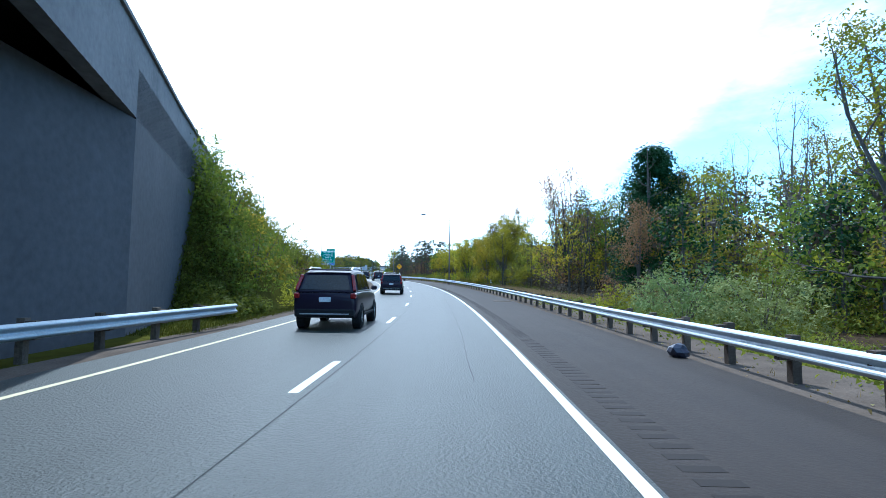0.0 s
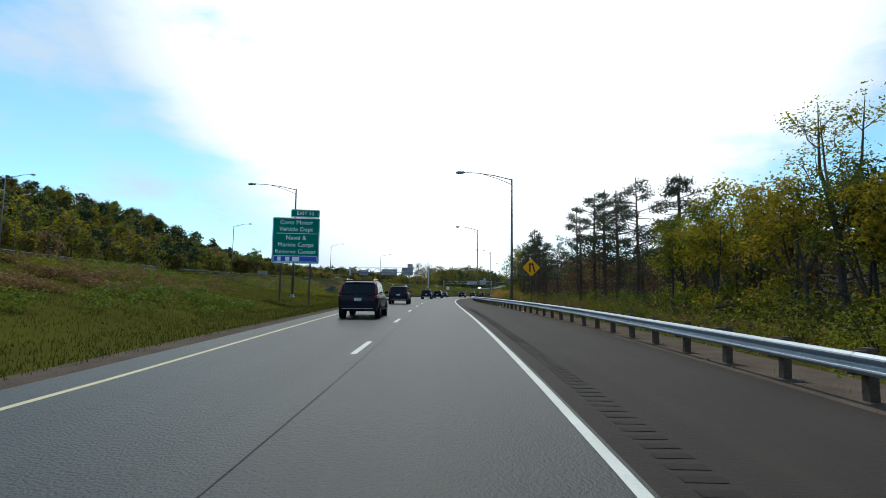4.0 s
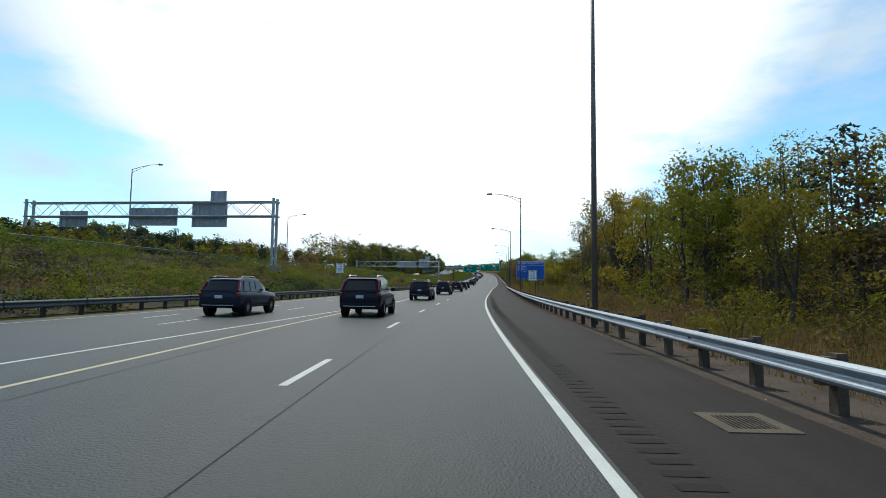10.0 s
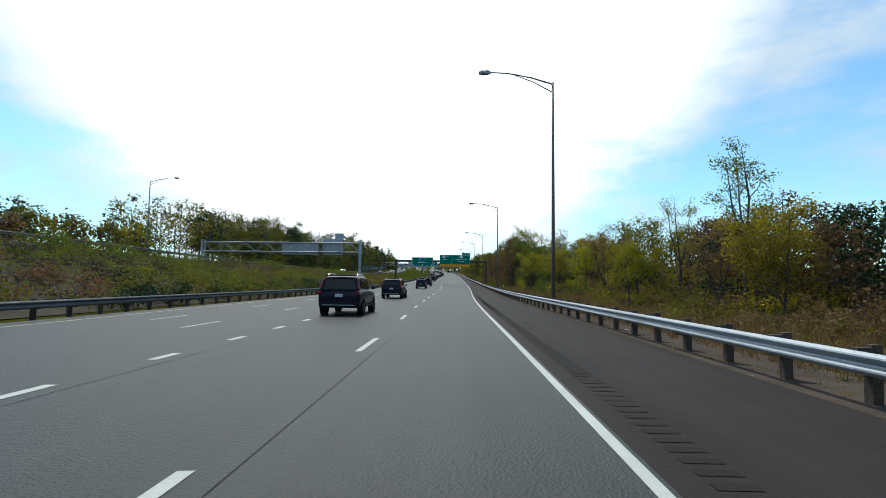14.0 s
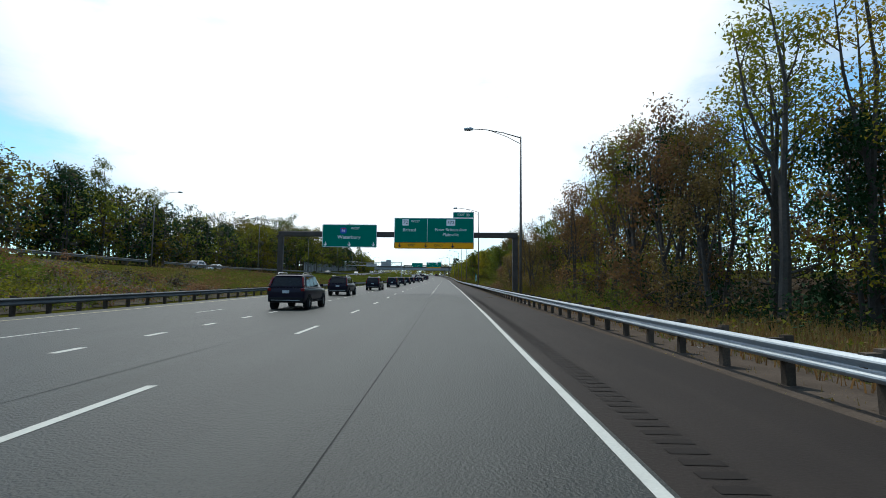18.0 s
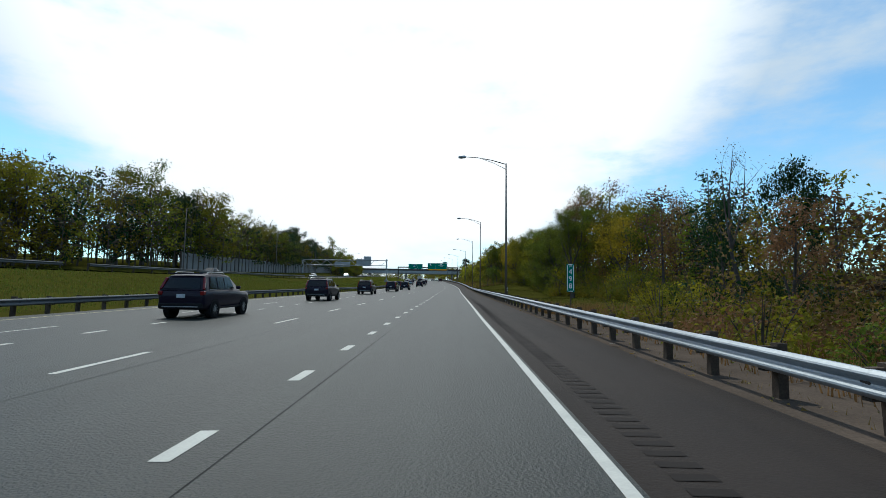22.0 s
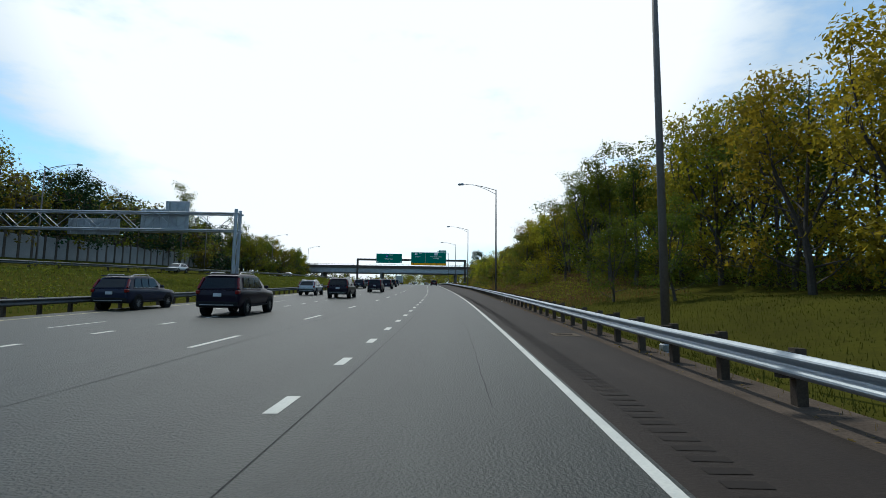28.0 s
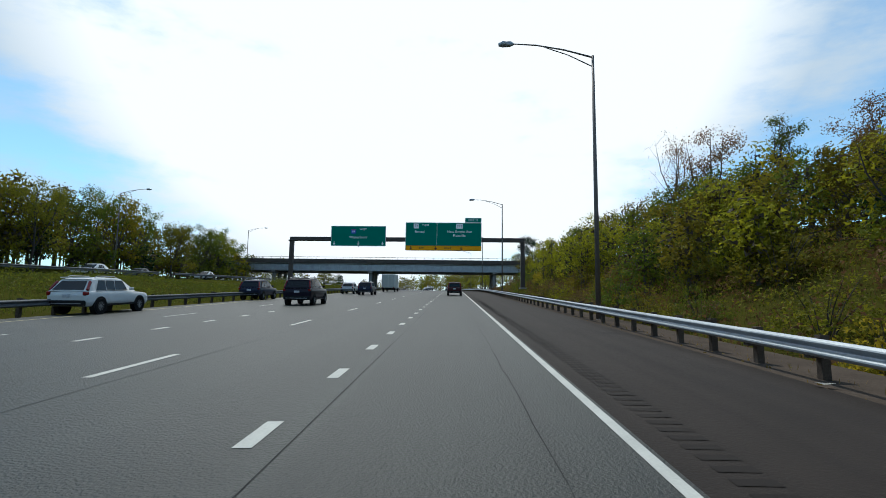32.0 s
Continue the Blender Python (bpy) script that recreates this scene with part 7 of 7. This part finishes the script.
def box_truck():
    e = empty("box_truck", on_main(866, -14.0), "white box truck on the carriageway", "truck", "vehicles on the road")
    bm = bmesh.new()
    box(bm, 0, 3.0, 2.05, 2.4, 6.0, 2.5, bevel=0.04)
    cargo = part("cargo_box", bm, C_WHITE, e)
    for x in (-0.58, 0.58):
        bm = bmesh.new()
        box(bm, x, -0.02, 2.05, 1.1, 0.04, 2.35, bevel=0.01)
        part("rear_door", bm, C_SILVER, cargo)
    bm = bmesh.new()
    box(bm, 0, 7.1, 1.45, 2.1, 1.9, 1.9, bevel=0.2)
    part("cab", bm, C_WHITE, e)
    bm = bmesh.new()
    box(bm, 0, 3.6, 0.62, 1.0, 7.2, 0.25, bevel=0.02)
    part("chassis", bm, M_TRIM, e)
    bm = bmesh.new()
    box(bm, 0, 0.05, 0.55, 2.3, 0.12, 0.2, bevel=0.02)
    part("rear_bumper", bm, M_TRIM, e)
    for x in (-1.05, 1.05):
        wheel(e, x, 1.4, 0.45), wheel(e, x, 6.9, 0.45)
        bm = bmesh.new()
        box(bm, x * 0.95, -0.03, 0.8, 0.15, 0.05, 0.25, bevel=0.01)
        part("tail_lamp", bm, M_TAIL, e, "red tail lamp")
    return e


truck = box_truck()


# ---- rock and pale panels beyond the carriageway
M_ROCK = mat("dark_rock", (0.075, 0.074, 0.072), (0.030, 0.030, 0.030), 0.9, 9.0, 0.9, bump=0.8, amount=1.0, spec=0.1)


def boulder(s, d, wide, tall, deep, turn):
    bm = bmesh.new()
    box(bm, 0, 0, tall * 0.42, wide, deep, tall * 1.1)
    bmesh.ops.subdivide_edges(bm, edges=bm.edges, cuts=5, use_grid_fill=True)
    for v in bm.verts:
        up = max(v.co.z / tall, 0)
        round_ = Vector((v.co.x / wide, v.co.y / deep, (v.co.z - tall * 0.4) / tall))
        v.co = Vector((v.co.x * (1 - 0.3 * up), v.co.y * (1 - 0.25 * up) + 0.5 * up, v.co.z)) * (1.18 - 0.45 * round_.length)
        v.co += Vector(noise.noise_vector(v.co * 0.9)) * 0.35 + Vector(noise.noise_vector(v.co * 2.7)) * 0.14
    me = bpy.data.meshes.new("boulder")
    bm.to_mesh(me)
    bm.free()
    me.materials.append(M_ROCK)
    ob = new("boulder", me)
    ob.matrix_basis = spot(s, d, float(ground_h(s, d)) - 0.15, turn)
    return tagged(ob, "large dark grey rock half buried in the shrubby bank", "rock")


boulder(220.5, float(left_rail(220.5)) - 5.0, 2.9, 2.2, 2.4, 40)

pale = empty("panel_wall", spot(247.0, float(upper_d(247)) - 16.0, float(upper_h(247)) + 0.2, 60), "pale concrete panel wall among the trees", "wall")
for k in range(2):
    bm = bmesh.new()
    box(bm, -2.4 + k * 1.6, 0, 1.0, 1.44, 0.14, 2.8, bevel=0.02)
    part("panel", bm, M_CONCRETE, pale)
for k in range(3):
    bm = bmesh.new()
    box(bm, -3.2 + k * 1.6, -0.03, 1.05, 0.16, 0.22, 2.9, bevel=0.02)
    part("post", bm, M_CONCRETE, pale)


# ---- drains, rumble strips, markers, litter
M_FRAME = mat("sandy_concrete", (0.15, 0.12, 0.085), (0.07, 0.058, 0.045), 1.5, 14.0, 0.95, spec=0.05, amount=1.0)


def drain(s, d):
    e = empty("drain", spot(s, d, 0.005, 0, slope_at(s)) @ Matrix.Diagonal((0.72, 0.85, 1, 1)), "concrete-framed storm drain in the shoulder", "drain", "storm drains")
    bm = bmesh.new()
    for x in (-0.65, 0.65):
        box(bm, x, 0, 0.0, 0.3, 1.2, 0.016)
    for y in (-0.5, 0.5):
        box(bm, 0, y, 0.0, 1.0, 0.2, 0.016)
    part("frame", bm, M_FRAME, e)
    bm = bmesh.new()
    for i in range(9):
        box(bm, -0.44 + i * 0.11, 0, 0.002, 0.05, 0.8, 0.012)
    part("grate", bm, M_POST, e)
    return e


dr = drain(36.5, 3.0)
for s, d in ((265, 2.1), (352, 3.2), (451.5, 3.0), (502, 2.2), (606, 2.1), (699.5, 1.9)):
    copy_thing(dr, spot(s, d, 0.005, 0, slope_at(s)) @ Matrix.Diagonal((0.72, 0.85, 1, 1)))

bm = bmesh.new()
box(bm, 0, 0, 0.0, 0.38, 0.15, 0.008, bevel=0.003)
groove = part("rumble_bar", bm, M_RUMBLE, shoulder)
groove.matrix_basis = spot(2, 0.64, 0.0, 0, slope_at(2))
for s in np.arange(2.3, 65, 0.3):
    piece("rumble_bar", groove.data, shoulder, spot(s, 0.64, 0.0, 0, slope_at(s)))
v0 = np.array([[x, y] for x, y in ((-0.19, -0.075), (0.19, -0.075), (0.19, 0.075), (-0.19, 0.075))])
vs, fs = [], []
for s in np.arange(65.0, 860, 0.3):
    k = len(vs)
    for x, y in v0:
        vs.append(place(s + y, 0.64 + x, 0.006))
    fs.append((k, k + 1, k + 2, k + 3))
tagged(from_arrays("rumble_strip", vs, fs, M_RUMBLE), "milled rumble strip in the shoulder", "rumble strip", kind="stuff")


def delineator(s, d, h):
    e = empty("delineator", spot(s, d, h), "thin marker post with two round reflectors", "marker post", "marker posts")
    bm = bmesh.new()
    box(bm, 0, 0, 0.8, 0.07, 0.03, 1.9, bevel=0.006)
    part("post", bm, M_POST, e)
    for z in (1.6, 1.38):
        bm = bmesh.new()
        tube(bm, [(0, -0.03, z), (0, -0.018, z)], 0.045, 14)
        part("reflector", bm, M_LETTER, e, "round white reflector")
    return e


dl = delineator(284, 4.8, -0.4)
for s in (56, 170, 431, 597):
    copy_thing(dl, spot(s, float(right_rail(s)) + 1.0, -0.4))
for s, d in ((208, -16.8), (203.5, -11.7)):
    copy_thing(dl, spot(s, d, -0.1))

# litter by the rail
bm = bmesh.new()
bmesh.ops.create_icosphere(bm, subdivisions=2, radius=0.22)
for v in bm.verts:
    v.co *= 1 + 0.35 * noise.noise(v.co * 6)
    v.co.z = max(v.co.z * 0.8, -0.12) + 0.12
M_BAG = mat("dark_plastic", (0.03, 0.03, 0.05), None, 5, 20, 0.4)
bag = part("rubbish_bag", bm, M_BAG, None)
bag.matrix_basis = spot(11, 3.45, 0.0)
tagged(bag, "crumpled dark plastic bag by a guardrail post", "litter")
M_PAPER = mat("pale_litter", (0.65, 0.64, 0.6), None, 5, 20, 0.7)
lr = random.Random(9)
for i in range(26):
    s = lr.uniform(5, 800)
    bm = bmesh.new()
    v = [bm.verts.new((lr.uniform(-0.12, 0.12) + x * 0.12, lr.uniform(-0.1, 0.1) + y * 0.1, lr.uniform(0.01, 0.08))) for x, y in ((-1, -1), (1, -1), (1, 1), (-1, 1))]
    bm.faces.new(v)
    bmesh.ops.solidify(bm, geom=bm.faces[:], thickness=0.012)
    o = part("litter", bm, M_PAPER, None)
    o.matrix_basis = spot(s, float(right_rail(s)) + lr.uniform(-0.3, 0.9), 0.0, lr.uniform(0, 360))
    tagged(o, "scrap of pale litter on the gravel verge", "litter", "scraps of litter")


# ---- cracks in the asphalt
def crack(s0, s1, d, amp, seed):
    """A thin wandering crack sealed with dirt."""
    r = np.random.RandomState(seed)
    s = np.arange(s0, s1, 0.45)
    q = np.cumsum(r.normal(0, amp, len(s)))
    q = d + q - np.linspace(0, q[-1], len(s)) + r.normal(0, amp * 0.5, len(s))
    w = 0.003 + 0.005 * r.uniform(0, 1, len(s))
    a, b = np.stack(place(s, q - w, 0.0045), 1), np.stack(place(s, q + w, 0.0045), 1)
    k = len(s)
    faces = [(i, k + i, k + i + 1, i + 1) for i in range(k - 1)]
    return from_arrays("crack", np.concatenate([a, b]), faces, M_SEAM, road)


for i, (s0, s1, d) in enumerate(((8, 46, -1.1), (150, 172, -1.0), (300, 330, -1.05), (574, 614, -1.0), (690, 716, -1.2), (775, 800, -0.9))):
    crack(s0, s1, d, 0.007, 300 + i)
